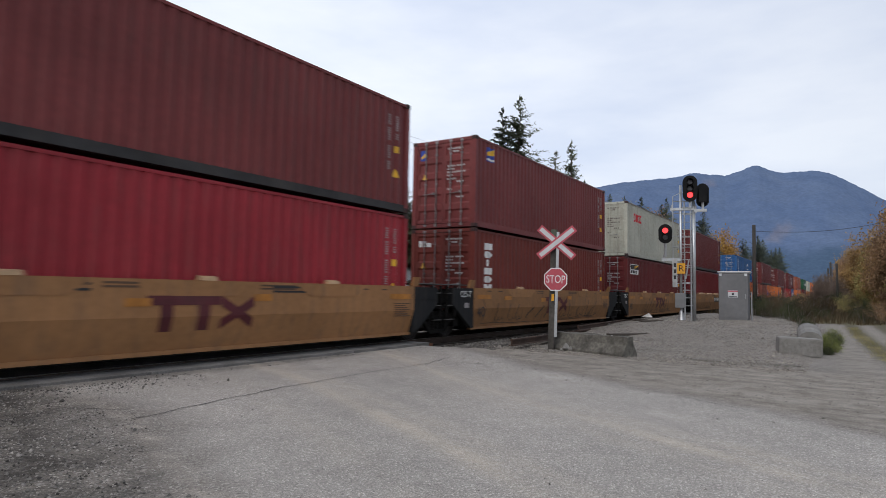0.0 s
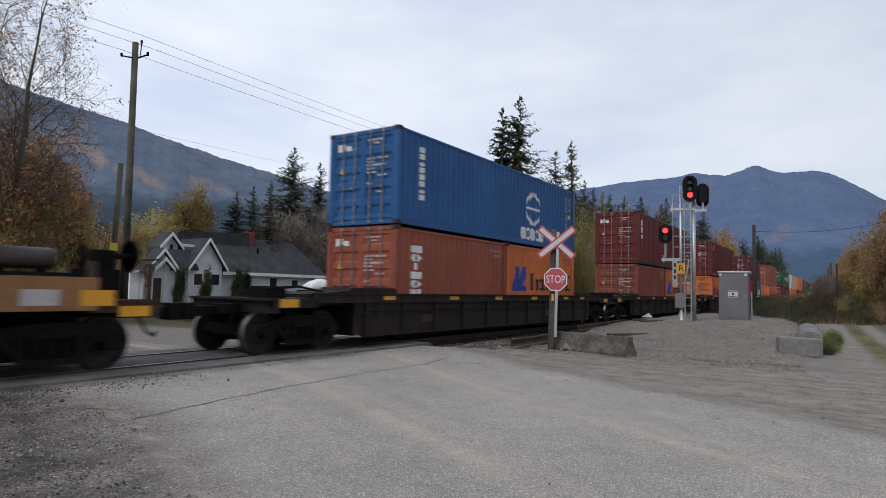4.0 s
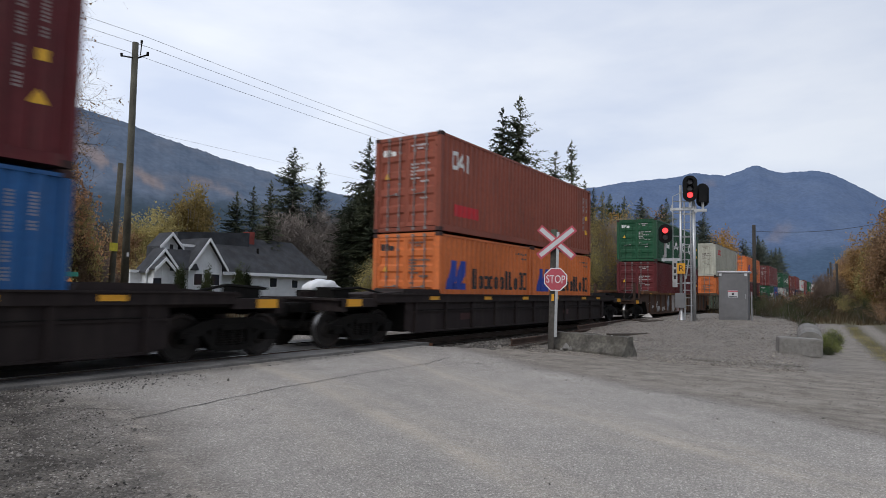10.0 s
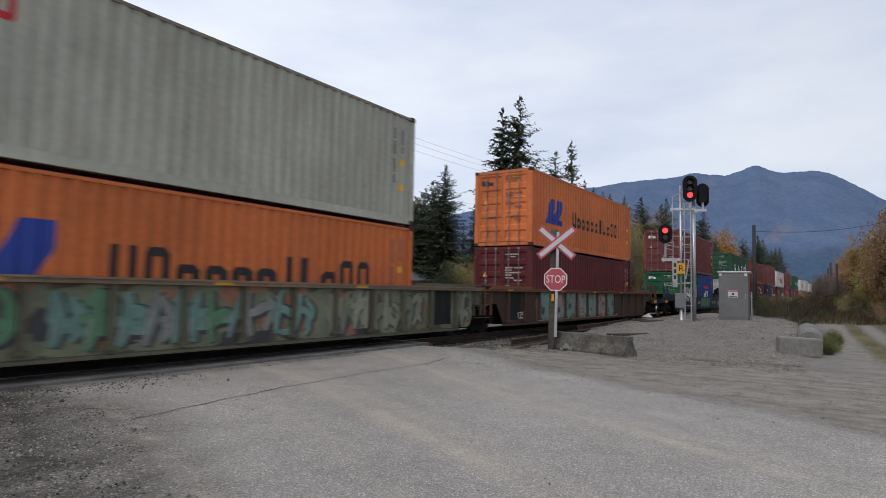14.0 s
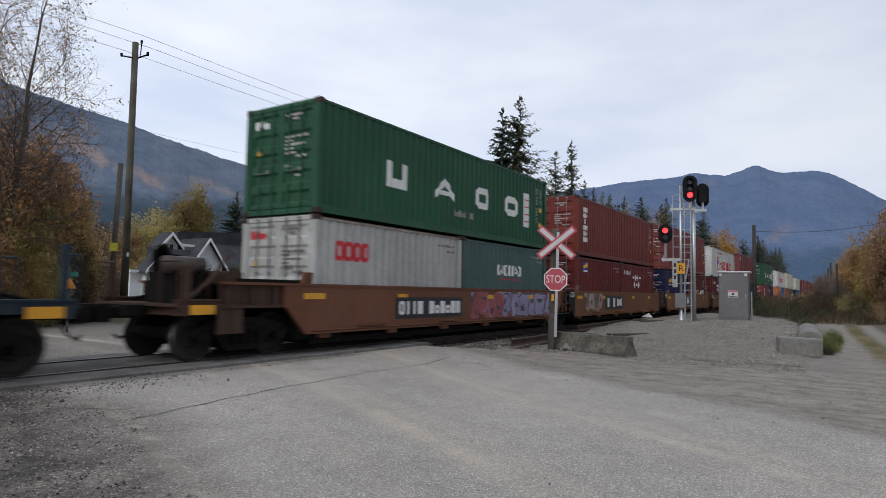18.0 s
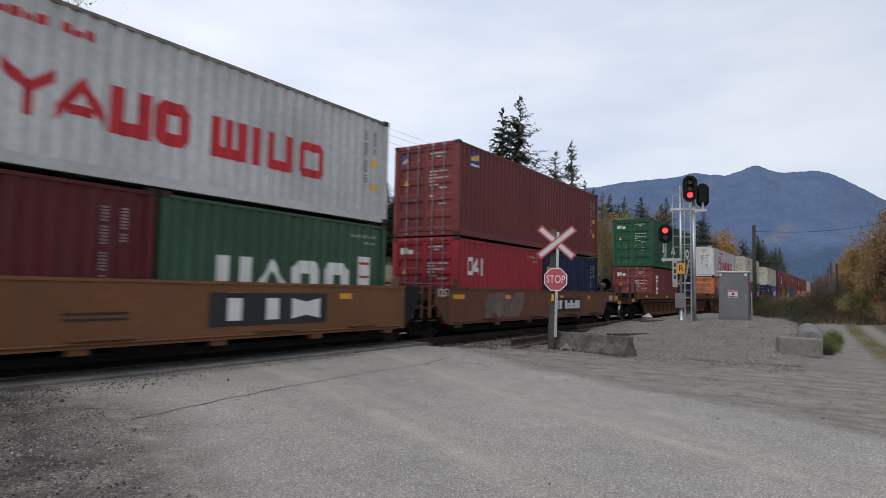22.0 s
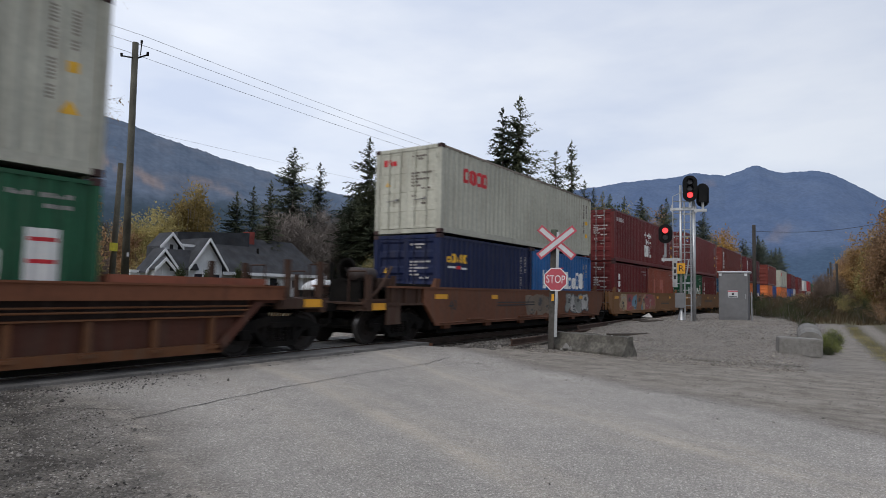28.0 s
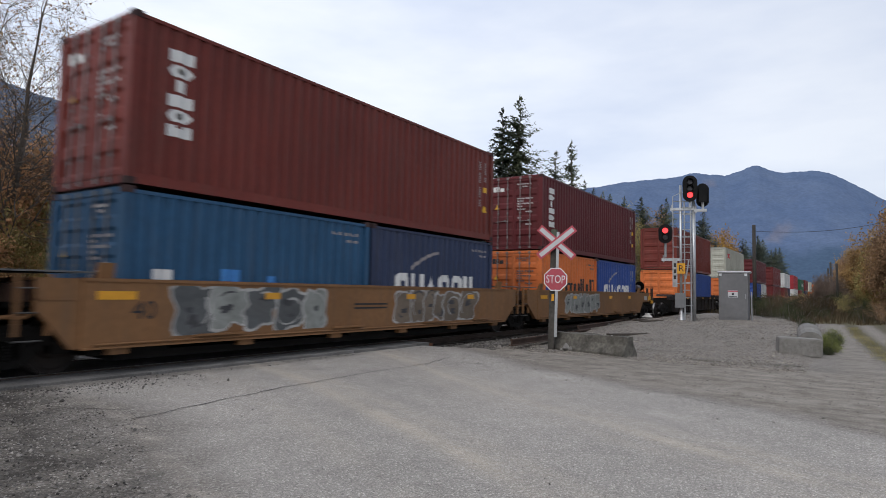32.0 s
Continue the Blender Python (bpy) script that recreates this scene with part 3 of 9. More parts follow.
# ---- beside the crossing: sign, barriers, spare rails ----
POSTWOOD = surface("grey_weathered_wood", (0.062, 0.056, 0.05), 0.9, grain=14, vary=0.3, streak=1, soil=0.4)
SIGNRED = surface("faded_sign_red", (0.46, 0.075, 0.10), 0.45, vary=0.07, soil=0.15, bump=0)
SIGNWHITE = surface("sign_white", (0.72, 0.72, 0.72), 0.45, vary=0.05, soil=0.18, bump=0)
CROSSWHITE = surface("crossbuck_grey_white", (0.55, 0.56, 0.57), 0.45, vary=0.06, soil=0.2, bump=0)


def crossing_sign():
    face = math.degrees(math.atan2(6.42, 15.1)) * 0.75
    ob = thing("crossing_sign", "red octagonal stop sign under a red-edged white crossbuck on a post", "road sign", Matrix.Translation((-6.47, 15.08, 0.0)) @ pose(0, 0, 0, 0, 1.2, face))
    part("wood_post", Shape().box(-0.16, -0.01, 0.03, 0.16, -0.4, 2.9), POSTWOOD, ob, "grey weathered wooden post", bevel=0.012)
    part("steel_post", Shape().plate_z([(-0.035, -0.02), (0.035, -0.02), (0.035, 0.02), (0.02, 0.02), (0.02, -0.005), (-0.02, -0.005), (-0.02, 0.02), (-0.035, 0.02)], 0.35, 3.1), STEEL, ob, "galvanised steel channel post", Matrix.Translation((0.03, 0, 0)))
    cap = part("post_cap", Shape().tube((-0.08, 0.09, 2.9), (-0.08, 0.09, 3.17), 0.11, 0.09, 12), surface("dull_green_cap", (0.09, 0.11, 0.08), 0.8), ob, "dull round post top")

    def octagon(r, y0, y1):
        return Shape().plate_y([(r * math.cos(math.pi / 8 + k * math.pi / 4), r * math.sin(math.pi / 8 + k * math.pi / 4)) for k in range(8)], y0, y1)

    plate = part("stop_plate", octagon(0.325, -0.034, -0.030), SIGNWHITE, ob, "octagonal plate with a white rim", Matrix.Translation((0, 0, 1.85)))
    part("stop_face", octagon(0.298, -0.0375, -0.035), SIGNRED, plate, "faded red face")
    me = text_mesh("STOP", 0.26, 0.001)
    part("stop_lettering", me, SIGNWHITE, plate, "white lettering", Matrix.Translation((0, -0.040, -0.005)) @ pose(0, 0, 0, 90) @ Matrix.Diagonal((0.80, 1.1, 1, 1)))
    for z in (0.27, -0.27):
        part("bolt", Shape().tube((0, -0.045, z), (0, -0.036, z), 0.014), STEEL, plate)
    for i, ang in enumerate((40, -40)):
        y = -0.05 - 0.012 * i
        blade = part("crossbuck_blade", Shape().box(-0.60, 0.60, -0.004, 0.004, -0.10, 0.10), SIGNRED, ob, "red-edged white crossbuck blade", Matrix.Translation((0, y, 2.82)) @ pose(0, 0, 0, 0, ang, 0))
        part("blade_face", Shape().box(-0.55, 0.55, -0.0065, -0.0045, -0.055, 0.055), CROSSWHITE, blade, "greyish white reflective strip")
    tag = part("yellow_tag", Shape().box(-0.085, -0.02, -0.002, 0.002, 1.28, 1.46), REFL, ob, "small yellow marker", Matrix.Translation((-0.01, -0.03, 0)))


crossing_sign()


def barrier(length, at, label, mat, name="concrete_barrier"):
    prof = [(-0.28, 0), (0.28, 0), (0.28, 0.10), (0.14, 0.32), (0.10, 0.5), (-0.10, 0.5), (-0.14, 0.32), (-0.28, 0.10)]
    s = Shape()
    n = 8
    rnd = random.Random(3)
    rows = []
    for i in range(n + 1):
        x = -length / 2 + length * i / n
        rows.append([(x + rnd.uniform(-0.01, 0.01), y * rnd.uniform(0.95, 1.04), z * rnd.uniform(0.94, 1.02)) for y, z in prof])
    s.skin(rows)
    ob = part(name, s, mat, at=at)
    return tagged(ob, label, "barrier")


barrier(2.35, pose(-5.52, 15.25, -0.03, 2, 0, -19), "dark weathered low concrete barrier lying beside the road", OLDCONC)


def block(name, label, sx, sy, sz, at, mat):
    ob = part(name, Shape().box(-sx / 2, sx / 2, -sy / 2, sy / 2, 0, sz), mat, at=at, bevel=0.05)
    return tagged(ob, label, "concrete block")


block("concrete_block", "pale weathered concrete block at the mound's corner", 0.98, 0.62, 0.46, pose(-1.12, 18.35, 0.0, 0, 2, 12), CONCRETE)
def round_block(length, width, height, at, label):
    """A long low concrete barrier with a rounded top."""
    prof = [(-width / 2, 0.0), (width / 2, 0.0)] + [(width / 2 * math.cos(a), height - 0.24 + 0.24 * math.sin(a)) for a in (math.pi * i / 8 for i in range(9))]
    rows = []
    for i in range(7):
        y = -length / 2 + length * i / 6
        k = 0.94 if i in (0, 6) else 1.0
        rows.append([(x * k + 0.012 * fbm(y, x * 5, 1.0, 3.0), y, z * (1 if z < 0.1 else k) + 0.01 * fbm(y, x * 4, 1.3, 8.0)) for x, z in prof])
    tagged(part("concrete_barrier", Shape().skin(rows), CONCRETE, at=at, smooth=False), label, "barrier")


round_block(2.6, 0.6, 0.62, pose(-0.98, 20.4, 0.08, 3, 0, 4), "long pale round-topped concrete barrier edging the mound")


def spare_rails():
    for k, (x, y, l, a) in enumerate(((-7.45, 17.6, 6.4, 1.5), (-7.75, 22.8, 6.6, 4.0))):
        ob = part("spare_rail", Shape().plate_y([(px, pz) for px, pz in rail_profile(0.0)], -l / 2, l / 2), surface("dark_rusted_rail", (0.05, 0.027, 0.018), 0.85, grain=15, vary=0.3, soil=0.3), at=pose(x, y, ground_z(x, y) + 0.19, 0, 0, a))
        tagged(ob, "rusty spare rail lying on the gravel beside the track", "rail")
    for x, y, l, a in ((-5.9, 19.6, 1.5, 55), (-7.0, 25.0, 0.9, 70), (-6.5, 24.6, 1.1, 60)):
        ob = part("timber_scrap", Shape().box(-l / 2, l / 2, -0.09, 0.09, 0, 0.07), TIEWOOD, at=pose(x, y, ground_z(x, y) - 0.01, 0, 0, a), bevel=0.01)
        tagged(ob, "dark scrap of old tie timber on the gravel", "timber")


spare_rails()


def lump(name, label, x, y, r, mat, seed):
    s = Shape()
    stone_mesh(random.Random(seed), s, 0.0, 0.0, 0.0, r)
    tagged(part(name, s, mat, at=pose(x, y, ground_z(x, y) + r * 0.35, 0, 0, 40 * seed), bevel=0.015), label, "rubble")


for k, (dx, dy, r) in enumerate(((0.0, 0.0, 0.20), (0.16, -0.12, 0.13), (-0.1, -0.14, 0.10), (0.05, 0.2, 0.14))):
    lump("concrete_rubble", "broken pale chunk of concrete at the foot of the sign", -6.18 + dx, 15.25 + dy, r, CONCRETE, k + 2)
lump("pale_rock", "pale rock on the gravel beside the signal", -7.0, 26.2, 0.22, surface("pale_rock_stone", (0.40, 0.385, 0.36), 0.9, soil=0.3), 9)
lump("pale_rock", "pale rock among the spare rails", -6.25, 19.0, 0.11, surface("pale_rock_stone", (0.40, 0.385, 0.36), 0.9, soil=0.3), 12)

# ---- the signal and its cabinet on the mound ----
LAMPBLACK = surface("signal_black", (0.006, 0.0065, 0.0075), 0.75, spec=0.2, vary=0.15, soil=0.15)
RED_GLOW = glow("red_signal_glow", (1.0, 0.055, 0.06), 1.7)
DARK_LENS = surface("dark_lens", (0.09, 0.09, 0.10), 0.15, vary=0.05, soil=0, bump=0)
CABGREY = surface("aluminium_grey_paint", (0.17, 0.17, 0.175), 0.5, metal=0.3, grain=6, vary=0.08, soil=0.15, bump=0.03)
CABTOP = surface("bright_cabinet_roof", (0.62, 0.63, 0.65), 0.4, metal=0.2, vary=0.05, soil=0.1, bump=0)


def signal_head(parent, x, z, lamps, lit, w, h, step, back=False):
    """A black oval backplate with hooded lamps. lit: which lamp glows; back: seen from behind."""
    n = 24
    pts = []
    for i in range(n):
        a = 2 * math.pi * i / n
        zz = math.sin(a) * w / 2 + (h / 2 - w / 2) * (1 if math.sin(a) >= 0 else -1)
        pts.append((math.cos(a) * w / 2, zz))
    d = 1 if not back else -1
    head = part("signal_head", Shape().plate_y(pts, -0.015, 0.015).box(-w * 0.28, w * 0.28, *sorted((0.015 * d, 0.3 * d)), -h * 0.32, h * 0.32), LAMPBLACK, parent, "black oval signal head", Matrix.Translation((x, 0.25 if back else -0.22, z)))
    for k in range(lamps):
        zz = ((lamps - 1) / 2 - k) * step
        s = Shape()
        m = 16
        for i in range(m):
            a0, a1 = math.pi * (-0.15 + 1.3 * i / m), math.pi * (-0.15 + 1.3 * (i + 1) / m)
            ring = [(0.128 * math.cos(a), 0.128 * math.sin(a)) for a in (a0, a1)]
            s.add([(ring[0][0], -0.015 * d, ring[0][1]), (ring[1][0], -0.015 * d, ring[1][1]), (ring[1][0], -0.26 * d, ring[1][1]), (ring[0][0], -0.26 * d, ring[0][1])], [(0, 1, 2, 3)])
        part("lamp_hood", s, LAMPBLACK, head, at=Matrix.Translation((0, 0, zz)))
        part("lens", Shape().rings([(-0.03 * d, 0.115), (-0.05 * d, 0.09), (-0.055 * d, 0.02)], 18, "y"), RED_GLOW if k == lit else DARK_LENS, head, "glowing red lens" if k == lit else "dark lens", Matrix.Translation((0, 0, zz)), smooth=False)
    return head


def railway_signal():
    ob = thing("railway_signal", "galvanised signal mast with ladder, platforms and red-lit black heads", "railway signal", Matrix.Translation((-5.75, 26.4, 0.42)) @ pose(0, 0, 0, 0, 0, 14))
    part("base_plate", Shape().box(-0.3, 0.3, -0.25, 0.25, -0.1, 0.06), CONCRETE, ob, "concrete foot")
    part("mast", Shape().tube((0, 0, 0.05), (0, 0, 5.62), 0.055, None, 12), STEEL, ob, smooth=True)
    part("mast_flare", Shape().tube((0, 0, 0.04), (0, 0, 0.45), 0.16, 0.06, 12), STEEL, ob)
    part("second_mast", Shape().tube((0.50, 0.05, 0.02), (0.50, 0.05, 4.95), 0.075, None, 12), STEEL, ob, smooth=True)
    for x in (0.14, 0.38):
        part("ladder_rail", Shape().tube((x, -0.12, 0.02), (x, -0.12, 4.9), 0.028, None, 8), STEEL, ob)
    me = Shape().tube((0.06, -0.12, 0), (0.46, -0.12, 0), 0.016, None, 6).mesh("rung")
    for k in range(15):
        part("rung", me, STEEL, ob, at=Matrix.Translation((0, 0, 0.35 + 0.31 * k)))
    part("cage_rail", Shape().path([(-0.30, -0.1, 1.45), (-0.30, -0.1, 5.15), (0.0, -0.1, 5.3), (0.5, -0.1, 5.25)], 0.018), STEEL, ob)
    for z in (1.55, 2.3, 3.05, 3.5, 4.45, 4.95):
        part("stay", Shape().path([(-0.30, -0.1, z), (0.0, 0, z), (0.50, 0.05, z)], 0.018), STEEL, ob)
    for z, x0, x1 in ((4.62, -0.4, 0.5), (4.55, 0.5, 1.0), (2.53, -0.75, 0.02)):
        part("bracket_arm", Shape().box(x0, x1, -0.07, 0.05, z - 0.05, z + 0.06).tube((x0 + 0.08, -0.02, z - 0.1), (x0 + 0.08, -0.02, z + 0.2), 0.035), STEEL, ob)
    for x, y, z in ((0.36, -0.1, 4.65), (0.86, 0.1, 4.55), (-0.6, -0.1, 2.62)):
        part("head_neck", Shape().tube((x, y, z), (x, y, z + 0.6), 0.05), STEEL, ob)
    signal_head(ob, 0.36, 5.44, 3, 2, 0.57, 1.08, 0.27)
    signal_head(ob, 0.86, 5.22, 2, -1, 0.50, 0.98, 0.36, back=True)
    signal_head(ob, -0.60, 3.59, 2, 0, 0.54, 0.80, 0.27)
    plate = part("number_plate", Shape().box(-0.33, -0.14, -0.14, -0.13, 1.4, 2.55), surface("dull_plate_grey", (0.38, 0.38, 0.38), 0.5, soil=0.2), ob, "tall white plate with dark bars")
    for z in (2.3, 2.05, 1.8):
        part("plate_bar", Shape().box(-0.28, -0.19, -0.146, -0.142, z - 0.08, z + 0.08), BLACKP, plate)
    tagp = part("yellow_plate", Shape().box(-0.16, 0.16, -0.162, -0.155, 1.95, 2.38), REFL, ob, "yellow plate with a black letter")
    part("plate_letter", text_mesh("R", 0.36, 0.001), BLACKP, tagp, at=Matrix.Translation((0, -0.166, 2.16)) @ pose(0, 0, 0, 90))
    part("junction_box", Shape().box(-0.24, 0.14, -0.22, -0.06, 0.56, 1.16), CABGREY, ob, "grey junction box", bevel=0.015)
    part("slant_brace", Shape().tube((0.18, -0.1, 1.75), (0.30, -0.1, 2.5), 0.03), STEEL, ob)


railway_signal()


def relay_cabinet():
    ob = thing("relay_cabinet", "grey metal signal relay cabinet with a pale overhanging top", "cabinet", Matrix.Translation((-4.20, 29.5, 0.44)) @ pose(0, 0, 0, 0, 0, 2))
    part("body", Shape().box(-0.58, 0.58, -0.42, 0.42, 0.0, 2.08), CABGREY, ob, bevel=0.02)
    part("roof", Shape().box(-0.62, 0.66, -0.48, 0.48, 2.085, 2.14).box(-0.60, 0.62, -0.45, 0.45, 2.05, 2.085), CABTOP, ob, "bright overhanging metal top", bevel=0.012)
    door = part("door", Shape().box(-0.53, 0.53, -0.436, -0.424, 0.12, 1.98), CABGREY, ob, bevel=0.004)
    notice = part("notice", Shape().box(-0.20, 0.18, -0.446, -0.440, 1.0, 1.30), CROSSWHITE, door, "white notice with a red heading")
    part("notice_band", Shape().box(-0.21, 0.18, -0.4485, -0.4465, 1.24, 1.29), SIGNRED, door, "red bar")
    part("notice_mark", Shape().box(-0.05, 0.03, -0.4485, -0.4465, 1.10, 1.19).box(-0.18, 0.15, -0.4485, -0.4465, 1.02, 1.05), BLACKP, door, "dark bars")
    for x in (-0.5, 0.5):
        part("lifting_lug", Shape().box(x - 0.05, x + 0.05, -0.46, -0.43, 1.92, 2.03), CABTOP, ob, bevel=0.01)
    part("handle", Shape().tube((0.48, -0.46, 0.95), (0.48, -0.46, 1.15), 0.015), STEEL, door)
    part("plinth", Shape().box(-0.5, 0.52, -0.38, 0.38, -0.2, 0.0), CONCRETE, ob)
    part("conduit", Shape().tube((0.70, -0.3, -0.1), (0.70, -0.3, 1.25), 0.03), STEEL, ob, "steel conduit")


relay_cabinet()


# ---- trees ----
BARK = surface("grey_brown_bark", (0.10, 0.083, 0.07), 0.95, grain=20, vary=0.35, streak=1, soil=0.3, bump=0.6)
# the third, hazy tone has distance haze mixed into its needle colour
NEEDLE = [surface("spruce_needles_" + n, c, 1.0, grain=3, vary=0.35, big=0.35, second=s, soil=0, bump=0, spread=0.25, spec=0.03, thin=0.2) for n, c, s in (("dark", (0.092, 0.110, 0.086), (0.140, 0.156, 0.108)), ("mid", (0.100, 0.117, 0.080), (0.150, 0.162, 0.102)), ("hazy", (0.105, 0.125, 0.105), (0.14, 0.158, 0.126)))]
LEAF = {n: surface("leaves_" + n, c, 0.8, grain=6, vary=0.4, big=0.5, second=s, soil=0, bump=0, spread=0.2, spec=0.15, thin=0.5) for n, c, s in (("ochre", (0.36, 0.215, 0.095), (0.50, 0.33, 0.14)), ("rust", (0.66, 0.345, 0.175), (0.82, 0.51, 0.27)), ("olive", (0.42, 0.36, 0.15), (0.60, 0.50, 0.21)), ("straw", (0.29, 0.21, 0.075), (0.40, 0.30, 0.12)), ("weed", (0.085, 0.066, 0.04), (0.135, 0.10, 0.058)), ("russet", (0.34, 0.21, 0.12), (0.48, 0.31, 0.18)),
        ("gold", (0.48, 0.26, 0.07), (0.60, 0.36, 0.10)), ("green", (0.045, 0.062, 0.03), (0.085, 0.10, 0.045)), ("leafy", (0.16, 0.19, 0.06), (0.26, 0.28, 0.09)), ("dry", (0.12, 0.08, 0.048), (0.20, 0.138, 0.085)))}
TWIG = surface("bare_grey_twigs", (0.21, 0.18, 0.16), 0.9, vary=0.2, soil=0.1, bump=0)


def spruce_meshes(seed, h, spread, gap=0.0, base=0.06):
    """Trunk and crown of a spruce: whorls of drooping boughs, each a spray of small needle tufts."""
    r = random.Random(seed)
    t = Shape()
    bend = [(r.uniform(-0.1, 0.1), r.uniform(-0.1, 0.1)) for _ in range(5)]
    for i in range(4):
        t.tube((bend[i][0], bend[i][1], h * i / 4), (bend[i + 1][0], bend[i + 1][1], h * (i + 1) / 4 - (0.2 if i == 3 else 0)), 0.014 * h * (1 - i / 4.2), 0.014 * h * (1 - (i + 1) / 4.2), 7)
    c = Shape()
    z = h * base
    while z < h * 0.995:
        u = z / h
        reach = min(spread * 1.12 * h * (1 - u) ** 0.8, 0.165 * h) * r.uniform(0.7, 1.2) + 0.1
        n = r.randint(9, 12) if u < 0.85 else r.randint(5, 6) if u < 0.95 else 3
        for k in range(n):
            if r.random() < gap:
                continue
            a = r.uniform(0, 2 * math.pi)
            ln = reach * r.uniform(0.55, 1.15)
            rise = (0.30 if u > 0.75 else 0.05) - 0.18 * (1 - u)
            ca, sa = math.cos(a), math.sin(a)
            m = max(5, int(ln / 0.15))
            for j in range(m):
                f = (j + 0.6) / m
                d = ln * f
                px, py = ca * d, sa * d
                pz = z + r.uniform(-0.12, 0.12) + rise * d * 1.6 - 0.16 * d * f + (0.12 * d * f * f if f > 0.7 else 0)
                for side in (-1, 1):
                    w = (0.13 + 0.16 * (1 - f)) * r.uniform(0.7, 1.4) * (1 if ln > 1 else 0.75)
                    l = r.uniform(0.2, 0.42) * (1 if ln > 1 else 0.6)
                    b = a + side * r.uniform(0.3, 1.0)
                    cb, sb = math.cos(b), math.sin(b)
                    dz = r.uniform(-0.30, 0.10)
                    e = (px + cb * l, py + sb * l, pz + dz)
                    q = (px - sb * w * 0.5 + cb * l * 0.4, py + cb * w * 0.5 + sb * l * 0.4, pz + dz * 0.3)
                    p2 = (px + sb * w * 0.5 + cb * l * 0.4, py - cb * w * 0.5 + sb * l * 0.4, pz + dz * 0.3 - 0.06)
                    c.add([(px, py, pz), q, e, p2], [(0, 1, 2), (0, 2, 3)])
        z += h * 0.014 + 0.10 * r.random() + 0.04
    for _ in range(6):
        a = r.uniform(0, 6.28)
        c.add([(0, 0, h - 0.5), (0.1 * math.cos(a), 0.1 * math.sin(a), h - 0.3), (0, 0, h + 0.25)], [(0, 1, 2)])
    return t.mesh("trunk", smooth=True), c.mesh("crown")


SPRUCES = [spruce_meshes(s, 20.0, sp, g, b) for s, sp, g, b in ((1, 0.26, 0.18, 0.05), (2, 0.215, 0.24, 0.07), (3, 0.30, 0.12, 0.04), (4, 0.17, 0.30, 0.10))]


def spruce(kind, x, y, h, turn, mat=0, label="tall dark green spruce with drooping boughs", wide=1.0):
    k = h / 20.0
    ob = thing("spruce_tree", label, "tree", pose(x, y, ground_z(x, y) - 0.2, 0, 0, turn) @ Matrix.Diagonal((k * wide, k * wide, k, 1)))
    part("trunk", SPRUCES[kind][0], BARK, ob)
    part("crown", SPRUCES[kind][1], NEEDLE[mat], ob)


# (kind, x, y, height) of the trees behind the track that stand out against the sky.
SKYLINE = [(2, -42, 38.5, 14.4), (0, -38, 44.3, 16.1), (1, -48, 47.8, 15.3), (3, -55, 47.0, 14.0), (1, -58, 47.1, 13.5), (2, -60, 46.3, 12.9), (1, -50, 64.3, 16.2), (2, -45, 61.4, 13.2), (2, -40, 60.7, 16.5), (1, -45, 76.7, 15.7),
           (1, -36, 67.4, 24.6), (0, -35, 70.1, 26.8), (1, -35.2, 82.4, 22.2), (3, -35, 88.0, 25.0), (1, -37, 98.9, 20.8), (0, -45, 136.5, 24.2), (2, -40, 143.7, 24.4), (2, -42, 171, 26.2), (0, -40, 217, 30.0), (2, -30, 323, 24.5), (0, -30, 366, 28.5), (1, -36, 286, 25.5)]
for i, (k, x, y, h) in enumerate(SKYLINE):
    far = 1.5 if i in (0, 1) else 1.35 if i == 2 else 1.0
    spruce(k, x * far, y * far, 1.5 + (h - 1.5) * far, 47 * i, i % 2, wide=1.12)
rnd = random.Random(17)
for i in range(62):
    y = rnd.uniform(44, 190)
    x = -rnd.uniform(44, 62) - 0.22 * y * rnd.random()
    k, h, spin, tone = rnd.choice((0, 1, 2, 2, 3)), rnd.uniform(8, 13.5) + 0.035 * y, rnd.uniform(0, 360), rnd.randint(0, 2)
    if y > 62:
        spruce(k, x, y, h, spin, tone, "dark spruce in the wood behind the track")
for i in range(34):
    x = -rnd.uniform(57, 78)
    y = -x * rnd.uniform(0.80, 1.3)
    spruce(rnd.choice((0, 1, 2, 3)), x, y, rnd.uniform(9, 13), rnd.uniform(0, 360), rnd.randint(1, 2), "dark spruce in the wood behind the house")
for i, (x, y, h) in enumerate(((-31, 288, 25), (-32.5, 296, 28), (-30, 306, 23), (-33, 318, 29), (-29.5, 330, 24), (-34, 262, 24), (-38, 206, 26), (-39, 198, 23), (-37, 222, 21), (-30, 345, 27))):
    spruce((0, 2, 1)[i % 3], x, y, h, 40 * i, 2, "hazy dark spruce far down the line", 1.3)
for i in range(22):
    y = rnd.uniform(70, 130)
    spruce(rnd.choice((0, 2, 2)), -rnd.uniform(34, 43), y, rnd.uniform(9, 14), rnd.uniform(0, 360), rnd.randint(0, 1), "dark spruce in the wood behind the track", 1.2)


